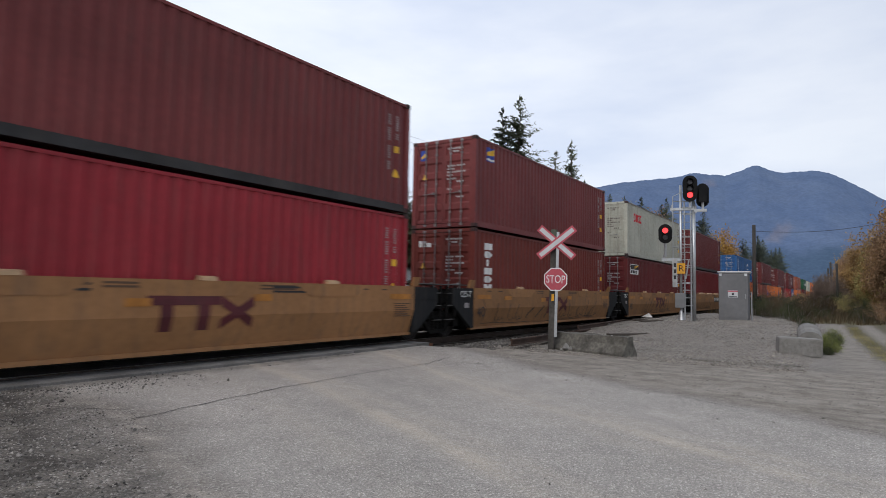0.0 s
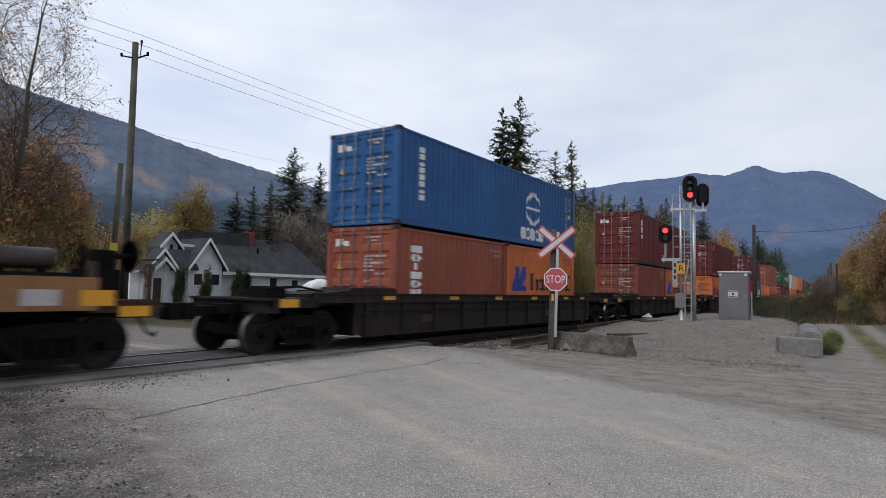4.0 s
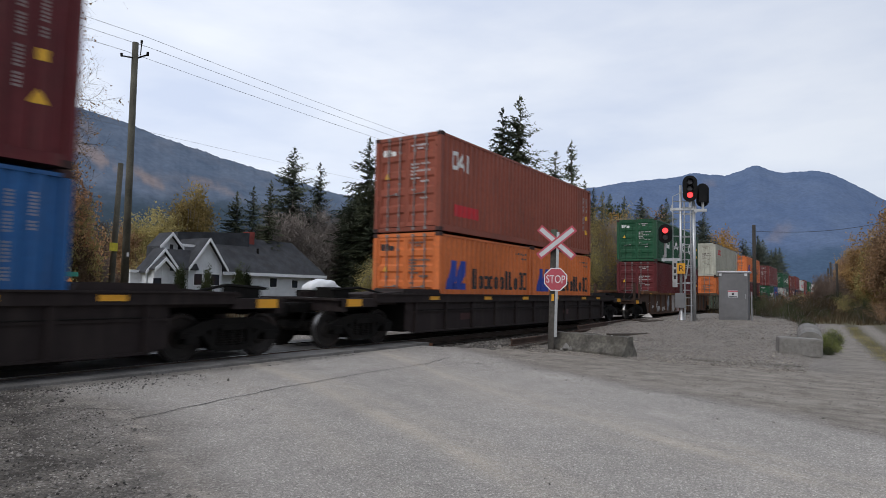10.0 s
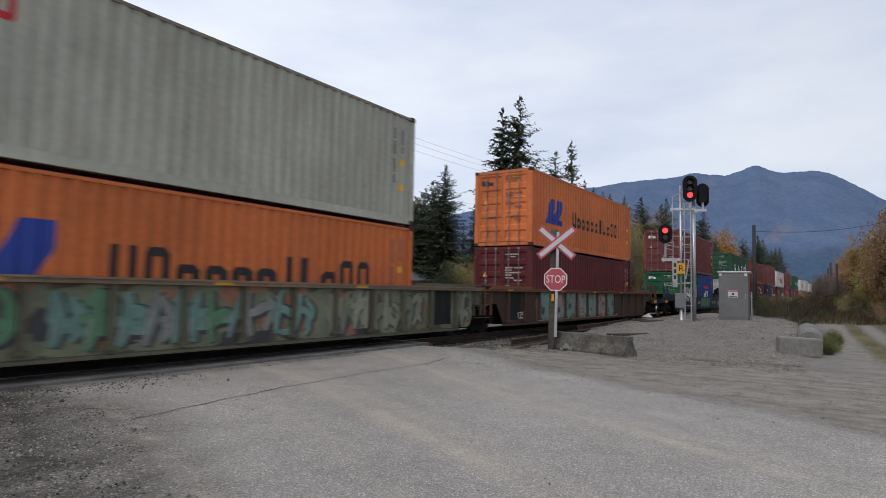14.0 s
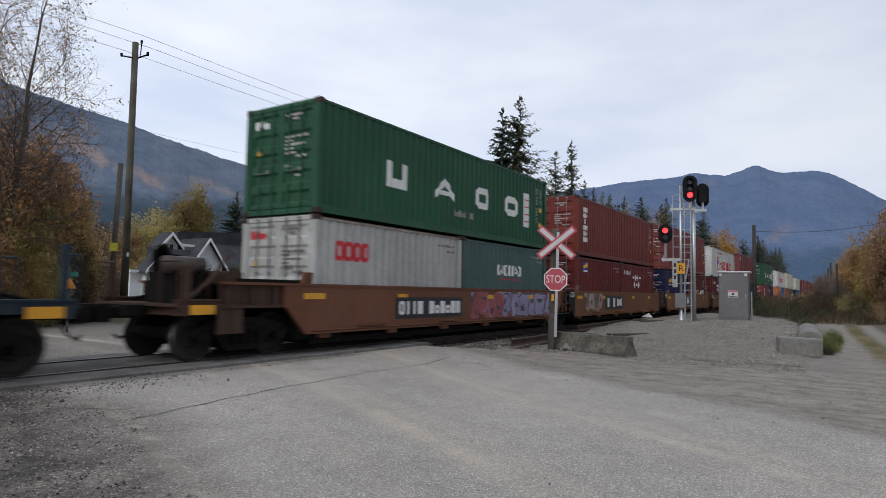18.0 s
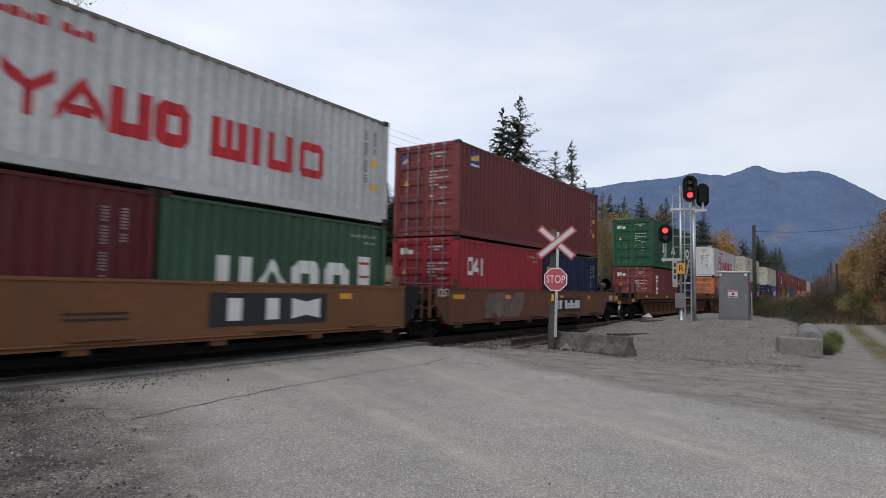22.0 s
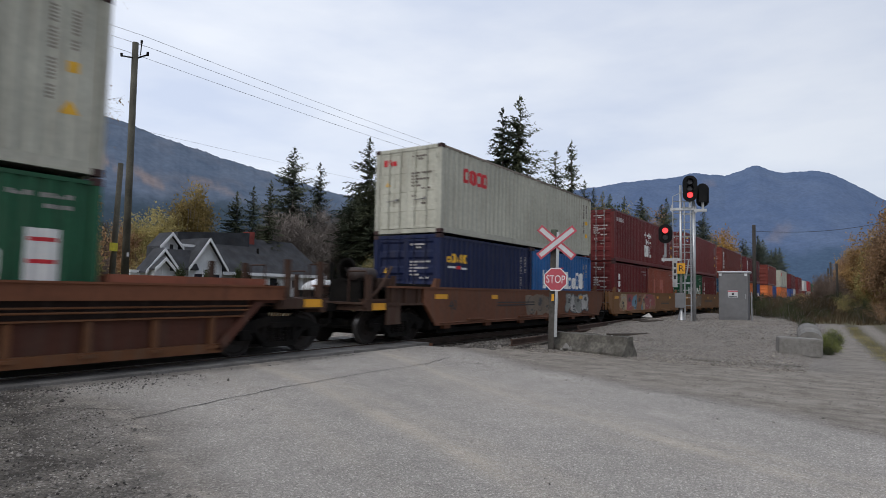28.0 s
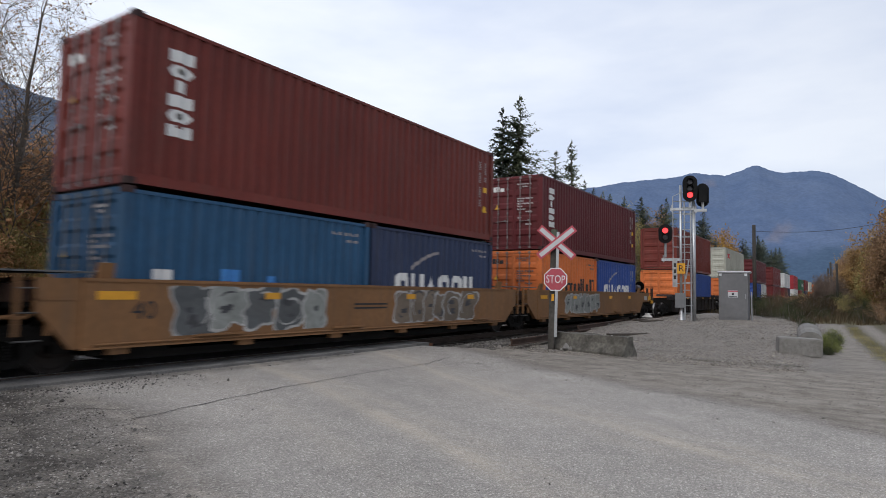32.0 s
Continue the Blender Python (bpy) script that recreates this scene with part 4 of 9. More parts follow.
def branch(r, s, tips, p, d, length, rad, depth, droop=0.0):
    """Grows one limb in three bent lengths, then its side shoots."""
    pts = [p]
    for i in range(3):
        d = (d + Vector((r.uniform(-0.22, 0.22), r.uniform(-0.22, 0.22), r.uniform(-0.08, 0.2) - droop))).normalized()
        q = pts[-1] + d * length / 3
        s.tube(pts[-1], q, rad * (1 - i * 0.22), rad * (1 - (i + 1) * 0.22), 6 if depth > 2 else 4 if depth > 1 else 3)
        pts.append(q)
        if depth > 0:
            for _ in range(2 if depth > 1 else 3):
                a = d.orthogonal().normalized()
                a.rotate(Matrix.Rotation(r.uniform(0, 6.28), 3, d))
                e = (d * r.uniform(0.45, 0.9) + a * r.uniform(0.5, 0.95)).normalized()
                branch(r, s, tips, q, e, length * r.uniform(0.45, 0.7), rad * 0.5, depth - 1, droop)
    tips.append((pts[-1], depth))
    tips.append((pts[-2], depth))


def leaf_cloud(r, s, spots, per, size, scatter_r):
    for p, depth in spots:
        for _ in range(per):
            c = p + Vector((r.gauss(0, scatter_r), r.gauss(0, scatter_r), r.gauss(0, scatter_r * 0.8)))
            up = Vector((r.gauss(0, 0.6), r.gauss(0, 0.6), r.uniform(0.35, 1.0))).normalized()
            u = up.orthogonal().normalized()
            u.rotate(Matrix.Rotation(r.uniform(0, 6.28), 3, up))
            w = up.cross(u) * size * r.uniform(0.35, 0.7)
            u = u * size * r.uniform(0.6, 1.3)
            s.add([c - u, c + w, c + u, c - w], [(0, 1, 2, 3)])


def broadleaf(name, label, x, y, h, seed, leaf, per, size, depth=4, spread=0.55, droop=0.0, leaf_below=None, loose=0.25, limbs=17):
    r = random.Random(seed)
    s, tips = Shape(), []
    lean = Vector((r.uniform(-0.02, 0.02), 0.10, 1.0))
    stem = [lean * (h * 0.8 * k / 6) + Vector((r.uniform(-0.12, 0.12), r.uniform(-0.12, 0.12), 0)) for k in range(7)]
    stem[0] = Vector((0, 0, -0.3))
    for k in range(6):
        s.tube(stem[k], stem[k + 1], 0.018 * h * (1 - k / 6.8), 0.018 * h * (1 - (k + 1) / 6.8), 8)
    n = limbs
    for k in range(n):
        f = 0.20 + 0.76 * k / n
        a = 2.4 * k + r.uniform(-0.4, 0.4)
        base = stem[0].lerp(stem[6], f)
        d = Vector((math.cos(a) * spread, math.sin(a) * spread, 0.30 + 0.2 * f)).normalized()
        branch(r, s, tips, base, d, h * (0.25 - 0.13 * f) * r.uniform(0.8, 1.2), 0.0042 * h * (1.15 - f), depth - 2, droop)
    branch(r, s, tips, stem[6], Vector((0.02, 0.05, 1)), h * 0.22, 0.003 * h, depth - 2, droop)
    ob = thing(name, label, "tree", pose(x, y, ground_z(x, y) - 0.05))
    part("trunk", s, BARK, ob, "grey branching trunk and limbs")
    c = Shape()
    spots = [(p, d) for p, d in tips if r.random() < (0.16 if leaf_below is None else 0.6) and (leaf_below is None or p.z < leaf_below * (0.85 + 0.3 * r.random()))]
    leaf_cloud(r, c, spots, per, size, loose)
    part("crown", c, LEAF[leaf], ob, "many small autumn leaves")
    return ob


def shrub_mesh(seed, h, w, n, size, stems=26, thin=False):
    """A thicket: many thin stems, leaves (or bare twigs) clumped unevenly round their ends."""
    r = random.Random(seed)
    s, c = Shape(), Shape()
    for _ in range(stems):
        a, d = r.uniform(0, 6.28), w * math.sqrt(r.random())
        b = Vector((math.cos(a) * d * 0.45, math.sin(a) * d * 0.45, -0.1))
        t = Vector((math.cos(a) * d, math.sin(a) * d, h * (1 - 0.55 * (d / w) ** 2) * r.uniform(0.55, 1.05)))
        m = (b + t) / 2 + Vector((r.uniform(-0.15, 0.15), r.uniform(-0.15, 0.15), 0.1 * h))
        k = 0.006 * h + 0.004
        s.tube(b, m, k, k * 0.7, 4)
        s.tube(m, t, k * 0.7, 0.004, 4)
        for f in (0.2, 0.36, 0.5, 0.64, 0.78, 0.92, 1.0):
            p = b.lerp(m, f * 2) if f < 0.5 else m.lerp(t, f * 2 - 1)
            p = p + Vector((r.gauss(0, 0.05), r.gauss(0, 0.05), 0)) * h
            k = r.randint(int(n * 0.3), int(n * 1.5))
            if thin:
                for _ in range(k):
                    u = Vector((r.uniform(-1, 1), r.uniform(-1, 1), r.uniform(0.1, 1.4))).normalized() * size * r.uniform(0.6, 1.5)
                    q = p + Vector((r.gauss(0, 0.04), r.gauss(0, 0.04), r.gauss(0, 0.03))) * h
                    v = u.orthogonal().normalized() * 0.028
                    c.add([q - v, q + v, q + u], [(0, 1, 2)])
            else:
                leaf_cloud(r, c, [(p, 0)], k, size, 0.045 * h + 0.05)
    return s.mesh("stem_growth"), c.mesh("foliage")


# (height of the mesh, stems, foliage): low brush, tall leafy trees, tall bare bushes, a narrow cypress
SHRUBS = [(3.0, *shrub_mesh(7, 3.0, 2.0, 24, 0.06)), (3.0, *shrub_mesh(8, 3.0, 1.6, 20, 0.065)), (3.0, *shrub_mesh(9, 3.0, 2.6, 26, 0.055)),
          (9.0, *shrub_mesh(11, 9.0, 2.9, 30, 0.10, 62)), (9.0, *shrub_mesh(12, 9.0, 2.4, 34, 0.095, 54)), (9.0, *shrub_mesh(13, 9.0, 3.3, 26, 0.105, 66)),
          (9.0, *shrub_mesh(14, 9.0, 2.8, 26, 0.55, 70, True)), (3.0, *shrub_mesh(31, 3.0, 0.5, 40, 0.07)), (1.0, *shrub_mesh(32, 1.0, 0.55, 14, 0.035)), (9.0, *shrub_mesh(15, 9.0, 2.8, 44, 0.15, 76)), (9.0, *shrub_mesh(16, 9.0, 2.5, 42, 0.16, 70))]


def shrub(kind, x, y, h, leaf, wide=1.0, label="autumn shrub with thin stems and small leaves", turn=0.0, name="shrub"):
    k = h / SHRUBS[kind][0]
    ob = thing(name, label, "shrub", pose(x, y, ground_z(x, y) - 0.05, 0, 0, turn) @ Matrix.Diagonal((k * wide, k * wide, k, 1)))
    part("stem_growth", SHRUBS[kind][1], TWIG, ob)
    part("foliage", SHRUBS[kind][2], leaf if not isinstance(leaf, str) else LEAF[leaf], ob)


# the half-bare tree and the thicket across the track
broadleaf("half_bare_tree", "tall half-bare autumn tree with a few brown leaves", -24.0, 8.7, 12.6, 5, "russet", 1, 0.06, 5, 0.42, 0.03, None, 0.06, 27)
broadleaf("half_bare_tree", "half-bare tree with brown leaves on its lower limbs", -27.5, 8.4, 12.0, 6, "rust", 3, 0.06, 4, 0.45, 0.0, 8.0, 0.2, 17)
for i, (x, y, h, leaf, w) in enumerate(((-25.0, 11.2, 6.4, "rust", 0.62), (-25.4, 10.3, 6.9, "rust", 0.7), (-24.6, 11.6, 4.8, "olive", 0.6), (-24.2, 10.4, 5.0, "olive", 0.7), (-23.6, 9.2, 4.4, "olive", 0.8), (-26.2, 12.0, 6.2, "rust", 0.55), (-25.0, 9.4, 7.0, "rust", 0.7), (-23.8, 11.4, 3.2, "dry", 0.7), (-22.6, 9.8, 2.6, "olive", 0.8))):
    shrub(9 + i % 2, x, y, h, leaf, w, "dense brown and olive autumn thicket beyond the track", 40 * i + 15, "thicket")
for i, (x, y, h) in enumerate(((-30.5, 14.4, 4.2), (-32.0, 15.7, 4.4), (-34.0, 17.6, 3.2), (-29.5, 12.9, 3.6))):
    shrub(6, x, y, h, surface("brown_bare_twigs", (0.14, 0.10, 0.078), 0.9, vary=0.2, soil=0.1, bump=0), 1.0, "bare brown brush beyond the track", 80 * i)
for i, (x, y, h, leaf, w) in enumerate(((-24.5, 8.6, 6.2, "rust", 1.0), (-26.0, 10.2, 6.6, "ochre", 0.9), (-28.5, 11.4, 6.8, "rust", 0.9), (-23.0, 6.6, 5.6, "olive", 1.0), (-26.5, 11.2, 4.6, "olive", 0.9), (-29.5, 12.4, 5.6, "ochre", 0.8), (-22.5, 7.4, 4.0, "rust", 1.0), (-25, 6.0, 6.4, "olive", 1.0), (-28, 8.8, 7.6, "rust", 0.9), (-24.0, 9.6, 3.6, "olive", 1.0), (-21.5, 6.8, 3.0, "olive", 0.9), (-22.8, 8.8, 3.4, "ochre", 0.9))):
    shrub(3 + i % 3, x, y, h, leaf, w * 9.0 / 9.0, "dense brown and olive autumn thicket beyond the track", 50 * i, "thicket")
# yellowing trees and grey bare bushes round the house
for i, (x, y, h, leaf, w) in enumerate(((-62, 40.0, 9.5, "olive", 0.45), (-60, 37.2, 7.4, "olive", 0.5), (-64, 42.5, 9.5, "ochre", 0.55), (-58, 34.5, 6.5, "olive", 0.7), (-66, 36.0, 9.0, "olive", 0.6), (-60, 55.2, 10.0, "bare", 0.8), (-61, 59.0, 11.5, "bare", 0.8), (-62, 62.0, 11.0, "bare", 0.8), (-43, 50.5, 3.2, "green", 0.6), (-60, 52.5, 10.5, "bare", 0.8), (-64, 58, 11.6, "bare", 0.8), (-65, 65, 12.4, "bare", 0.8), (-34, 100, 14, "bare", 0.5), (-33, 108, 15, "bare", 0.5), (-33, 90, 10, "bare", 0.5), (-41, 49.5, 5.5, "olive", 0.7), (-34, 52.0, 4.6, "green", 0.8), (-33, 55.0, 5.4, "olive", 0.8), (-32, 58.0, 5.0, "green", 0.9), (-33, 62.0, 6.0, "olive", 0.8), (-33, 75, 7.0, "dry", 0.7), (-34, 80, 8.0, "olive", 0.7), (-33, 95, 9.0, "dry", 0.6), (-35, 112, 16, "gold", 0.45), (-38, 125, 14, "olive", 0.5), (-40, 150, 15, "ochre", 0.5), (-38, 232, 25.5, "gold", 0.45), (-37, 243, 23.0, "gold", 0.45), (-36, 262, 18, "ochre", 0.6), (-34, 300, 19, "gold", 0.5))):
    shrub(6 if leaf == "bare" else 9 + i % 2 if leaf == "gold" else 3 + i % 3, x, y, h, TWIG if leaf == "bare" else leaf, w * 1.6, "bare grey bush at the wood's edge" if leaf == "bare" else "yellowing tree at the wood's edge", 70 * i)
for i, (x, y, h, leaf, w) in enumerate(((-61, 40.8, 12.8, "straw", 0.44), (-62.5, 42.2, 13.0, "straw", 0.40), (-60, 37.4, 9.6, "olive", 0.45), (-61, 35.4, 8.8, "olive", 0.5), (-63, 38.6, 10.6, "olive", 0.4), (-60.5, 33.6, 7.8, "russet", 0.5), (-64, 33.0, 8.4, "dry", 0.5))):
    shrub(9 + i % 2, x, y, h, leaf, w * 1.6, "yellowing tree behind the house", 55 * i, "autumn_tree")
for i, (x, y, h) in enumerate(((-61, 53.8, 12.6), (-60, 58.8, 13.4), (-61, 62.7, 14.0), (-59, 66.4, 12.0), (-61.5, 70.5, 13.0))):
    shrub(6, x, y, h, TWIG, 1.1, "bare grey bush at the wood's edge", 35 * i)
for i in range(26):
    a = radians(33.5 + 0.36 * i)
    d = 76 + 31 * ((i * 37) % 26) / 26
    spruce((2, 0, 1)[i % 3], -d * math.sin(a), d * math.cos(a), 10.5 + 0.045 * d + (i * 5 % 4) * 0.8, 53 * i, i % 3, "dark spruce in the dense wood behind the track", 1.3)
for i, (x, y, h, leaf) in enumerate(((-31.0, 82, 14.0, "olive"), (-31.5, 90, 16.0, "straw"), (-31.0, 97, 15.0, "bare"), (-31.5, 104, 17.5, "olive"), (-31.0, 87, 11.0, "bare"))):
    shrub(6 if leaf == "bare" else 3 + i % 3, x, y, h, TWIG if leaf == "bare" else leaf, 0.62, "thin yellowing tree at the wood's edge", 61 * i, "autumn_tree")
for i in range(20):
    spruce(i % 4, -67 - 0.9 * (i % 7), 58 + 2.5 * i, 11.5 + (i * 7 % 5) * 0.9, 31 * i, i % 2, "dark spruce in the wood behind the track", 1.25)
for i, (x, y, h, leaf, w) in enumerate(((-36, 84, 15.8, "olive", 0.45), (-37, 92, 18.5, "russet", 0.4), (-38, 99, 19.1, "olive", 0.4), (-38, 106, 20.5, "dry", 0.4), (-39, 114, 21.1, "olive", 0.4), (-40, 124, 22.4, "green", 0.4), (-41, 134, 23.1, "olive", 0.4), (-42, 158, 26.4, "russet", 0.4), (-43, 180, 29.0, "green", 0.4))):
    if i in (1, 3, 4, 6, 8):
        spruce(i % 3, x, y, h, 65 * i, 1, "dark spruce among the autumn trees behind the track", 0.9)
        continue
    shrub(9 + i % 2, x, y, h * (0.94 if i < 4 else 0.86), leaf, w * 1.6, "tall autumn tree in the wood behind the track", 65 * i, "autumn_tree")
# the trees that close the view beyond the path, and the weeds before them
for i, (x, y, h, leaf, w) in enumerate(((3.8, 58, 8.6, "russet", 0.55), (5.7, 56, 10.2, "russet", 0.6), (7.1, 60, 11.2, "olive", 0.6), (4.1, 64, 9.8, "russet", 0.5), (3.4, 66, 9.5, "ochre", 0.5), (6.1, 52, 7.0, "olive", 0.7), (9.0, 54, 11.0, "ochre", 0.6), (4.2, 52, 4.6, "olive", 0.8), (2.7, 72, 7.0, "olive", 0.6), (1.2, 84, 8.5, "ochre", 0.5), (0.2, 100, 8.5, "russet", 0.5), (-0.4, 120, 9.0, "ochre", 0.5), (11.0, 62, 12.0, "russet", 0.6), (8.0, 70, 13.0, "ochre", 0.5))):
    shrub(9 + i % 2, x, y, h, leaf, w * 1.5, "tall autumn shrub with ochre and olive leaves", 33 * i, "autumn_tree")
for i, (x, y, h) in enumerate(((-2.0, 82, 4.6), (-0.9, 79, 4.2), (-2.8, 92, 5.0), (0.9, 84, 5.6))):
    shrub(6, x, y, h, MATS["brown_bare_twigs"], 0.8, "bare brown brush beside the line", 50 * i)
spruce(1, 5.2, 78, 14.3, 20, 1, "ragged spruce behind the autumn trees")
for i, (x, y, h, leaf) in enumerate(((-4.3, 36.5, 1.0, "green"), (-3.6, 35.5, 1.1, "green"), (-3.0, 34.5, 1.0, "weed"), (-2.5, 33.2, 0.9, "green"), (-2.0, 32.0, 0.8, "green"), (-1.7, 30.4, 0.7, "weed"), (-1.5, 28.6, 0.6, "green"), (-2.2, 37.5, 1.3, "weed"), (-3.4, 38.5, 1.5, "dry"), (-1.4, 26.8, 0.5, "green"), (-4.6, 39.5, 1.4, "green"))):
    shrub(i % 3, x, y, h, leaf, 1.0, "low dark green weeds along the mound's far edge", 47 * i, "brush")
rnd = random.Random(23)
for i in range(64):
    y = rnd.uniform(43, 150)
    x = rnd.uniform(-7.2, 3.0) if y > 49 else rnd.uniform(-5.5, 4.5)
    shrub(i % 3, x, y, rnd.uniform(0.8, 1.8) * (1 + (y - 40) * 0.008), rnd.choice(("dry", "weed", "weed", "russet", "olive", "green", "green")), rnd.uniform(0.9, 1.5), "low brown weeds and brush beside the line", rnd.uniform(0, 360), "brush")
for i in range(12):
    y = rnd.uniform(130, 330)
    shrub(i % 3, rnd.uniform(-7.5, -2), y, rnd.uniform(3, 6), rnd.choice(("dry", "olive", "rust", "ochre")), rnd.uniform(0.6, 1.0), "brown brush far down the line", rnd.uniform(0, 360), "brush")
for i, (x, y, h) in enumerate(((-0.50, 19.3, 0.26), (-0.44, 20.3, 0.36), (-0.52, 21.2, 0.42), (-0.42, 22.6, 0.46), (-0.5, 24.2, 0.5))):
    shrub(8, x, y, h * 1.2, ("green", "leafy", "leafy")[i % 3], 0.9 + 0.12 * (i % 3), "small green and yellow weed beside the concrete block", 60 * i, "weed")


def grass(name, label, n, region, h, leaf, seed):
    r = random.Random(seed)
    s = Shape()
    for _ in range(n):
        x, y = region(r)
        z = ground_z(x, y)
        a, l = r.uniform(0, 6.28), r.uniform(*h)
        w = 0.012 + 0.01 * l
        lean = Vector((math.cos(a), math.sin(a), 0)) * l * r.uniform(0.1, 0.6)
        b = Vector((-math.sin(a), math.cos(a), 0)) * w
        p = Vector((x, y, z - 0.02))
        s.add([p - b, p + b, p + lean + Vector((0, 0, l))], [(0, 1, 2)])
    tagged(part(name, s, LEAF[leaf]), label, "grass", kind="stuff")


grass("dry_grass", "dry brown grass beside the path", 9000, lambda r: (r.uniform(1.95, 6.0), r.uniform(20, 60)), (0.1, 0.4), "dry", 41)
grass("green_grass", "short green grass strip beside the path", 2600, lambda r: (lambda y: (0.78 + r.gauss(0, 0.16) - 0.05 * (y - 19.5) + 0.0009 * max(0.0, y - 22) ** 2, y))(18 + 20 * r.random()), (0.02, 0.07), "olive", 42)
grass("track_weeds", "tall dry weeds along the line", 9000, lambda r: (r.uniform(-7.6, 4.0), r.uniform(41, 90)), (0.2, 0.8), "weed", 43)
grass("far_grass", "dry grass on the far side of the track", 12000, lambda r: (r.uniform(-26, -15.5), r.uniform(15, 60)), (0.1, 0.6), "dry", 44)


# ---- poles and wires ----
POLEWOOD = surface("grey_green_pole_wood", (0.092, 0.088, 0.068), 0.9, grain=14, vary=0.25, streak=1, soil=0.4)
WIREM = surface("dull_wire", (0.22, 0.22, 0.23), 0.6, vary=0.1, soil=0, bump=0)


def sag_wire(name, a, b, sag, r=0.0105, label="thin dark overhead wire between poles", cat="wire", mat=None):
    a, b = Vector(a), Vector(b)
    pts = []
    for i in range(13):
        k = i / 12
        pts.append(a + (b - a) * k - Vector((0, 0, 4 * sag * k * (1 - k))))
    tagged(part(name, Shape().path(pts, r, 4), mat or WIREM), label, cat)


def utility_pole(x, y, h, lean, label, along=0.0):
    ob = thing("utility_pole", label, "utility pole", pose(x, y, -0.3, along, lean, 0))
    part("pole", Shape().tube((0, 0, 0), (0, 0, h + 0.3), 0.19, 0.15, 12), POLEWOOD, ob, smooth=True)
    part("top_pin", Shape().tube((0.12, 0.22, h - 0.3), (0.12, 0.25, h + 0.40), 0.028).tube((0.12, 0.25, h + 0.32), (0.12, 0.25, h + 0.48), 0.06), UNDER, ob, "insulator on a steel pin")
    part("bracket", Shape().tube((0, 0, h - 0.5), (0.1, -0.72, h - 0.62), 0.045, 0.035).tube((0.1, -0.72, h - 0.66), (0.1, -0.74, h - 0.50), 0.06).tube((0, 0.05, h - 0.5), (0.1, 0.6, h - 0.16), 0.045, 0.04).tube((0.1, 0.6, h - 0.2), (0.1, 0.61, h - 0.02), 0.065), UNDER, ob, "dark insulator brackets")
    part("pole_tag", Shape().box(0.17, 0.19, -0.05, 0.06, 3.2, 3.4), SIGNWHITE, ob, "small white tag")
    return ob


utility_pole(-30.1, 16.74, 13.75, 0.85, "tall weathered wooden utility pole with insulators", 0.9)
utility_pole(-30, 76, 14.5, 0.3, "weathered wooden utility pole among the trees")
utility_pole(-30, -42, 13.5, 0.0, "weathered wooden utility pole beyond the crossing")
for dy, dz in ((0.25, 14.25), (0.6, 13.75), (-0.75, 13.15)):
    dx = 0.1
    sag_wire("power_line", (-30 + dx, -42 + dy, dz), (-30 + dx, 16.72 + dy, dz), 0.5)
    sag_wire("power_line", (-30 + dx, 16.72 + dy, dz), (-30 + dx, 76 + dy, dz + 1.0), 0.5)
sag_wire("phone_line", (-34, -20, 10.45), (-34, 76, 11.35), 0.4, 0.007, mat=surface("grey_wire", (0.16, 0.16, 0.17), 0.6, vary=0.1, soil=0, bump=0))
p2 = thing("short_pole", "short weathered wooden pole with a yellow marker", "pole", pose(-26, 13.84, -0.3, -1.4, 0, 0))
part("pole", Shape().tube((0, 0, 0), (0, 0, 7.0), 0.13, 0.11, 10), POLEWOOD, p2, smooth=True)
part("marker", Shape().box(0.14, 0.17, -0.28, 0.06, 3.2, 3.55), surface("yellow_green_marker", (0.62, 0.55, 0.05), 0.5), p2, "yellow marker plate")
p3 = thing("line_pole", "dark wooden line pole beside the track", "pole", pose(-5.75, 50, 0, 0, 0, 0))
part("pole", Shape().tube((0, 0, -0.3), (0, 0, 6.75), 0.14, 0.12, 10), surface("dark_pole_wood", (0.045, 0.04, 0.035), 0.9, streak=1), p3, smooth=True)
sag_wire("line_wire", (-5.75, 50, 6.3), (2.4, 60, 7.6), 0.35, 0.022, mat=surface("black_wire", (0.03, 0.03, 0.033), 0.6, vary=0.1, soil=0, bump=0))
for x, y, h in ((-1.05, 78, 5.2), (-1.9, 92, 6.0), (-2.6, 110, 6.0)):
    q = thing("line_pole", "dark wooden line pole beside the track", "pole", pose(x, y, 0))
    part("pole", Shape().tube((0, 0, -0.3), (0, 0, h), 0.13, 0.11, 8), surface("dark_pole_wood", (0.045, 0.04, 0.035), 0.9, streak=1), q, smooth=True)
q = thing("warning_sign", "green plate over an orange warning triangle on a post", "road sign", pose(-20, 9.4, 0, 0, 0, 60))
part("post", Shape().box(-0.03, 0.03, -0.03, 0.03, -0.2, 1.9), POLEWOOD, q)
part("green_plate", Shape().box(-0.22, 0.22, -0.05, -0.035, 1.72, 1.86), surface("green_plate", (0.02, 0.16, 0.12), 0.5), q, "green plate")
part("orange_plate", Shape().plate_y([(-0.2, 1.35), (0.2, 1.35), (0.0, 1.70)], -0.05, -0.035), surface("orange_plate", (0.7, 0.28, 0.02), 0.5), q, "orange triangular plate")

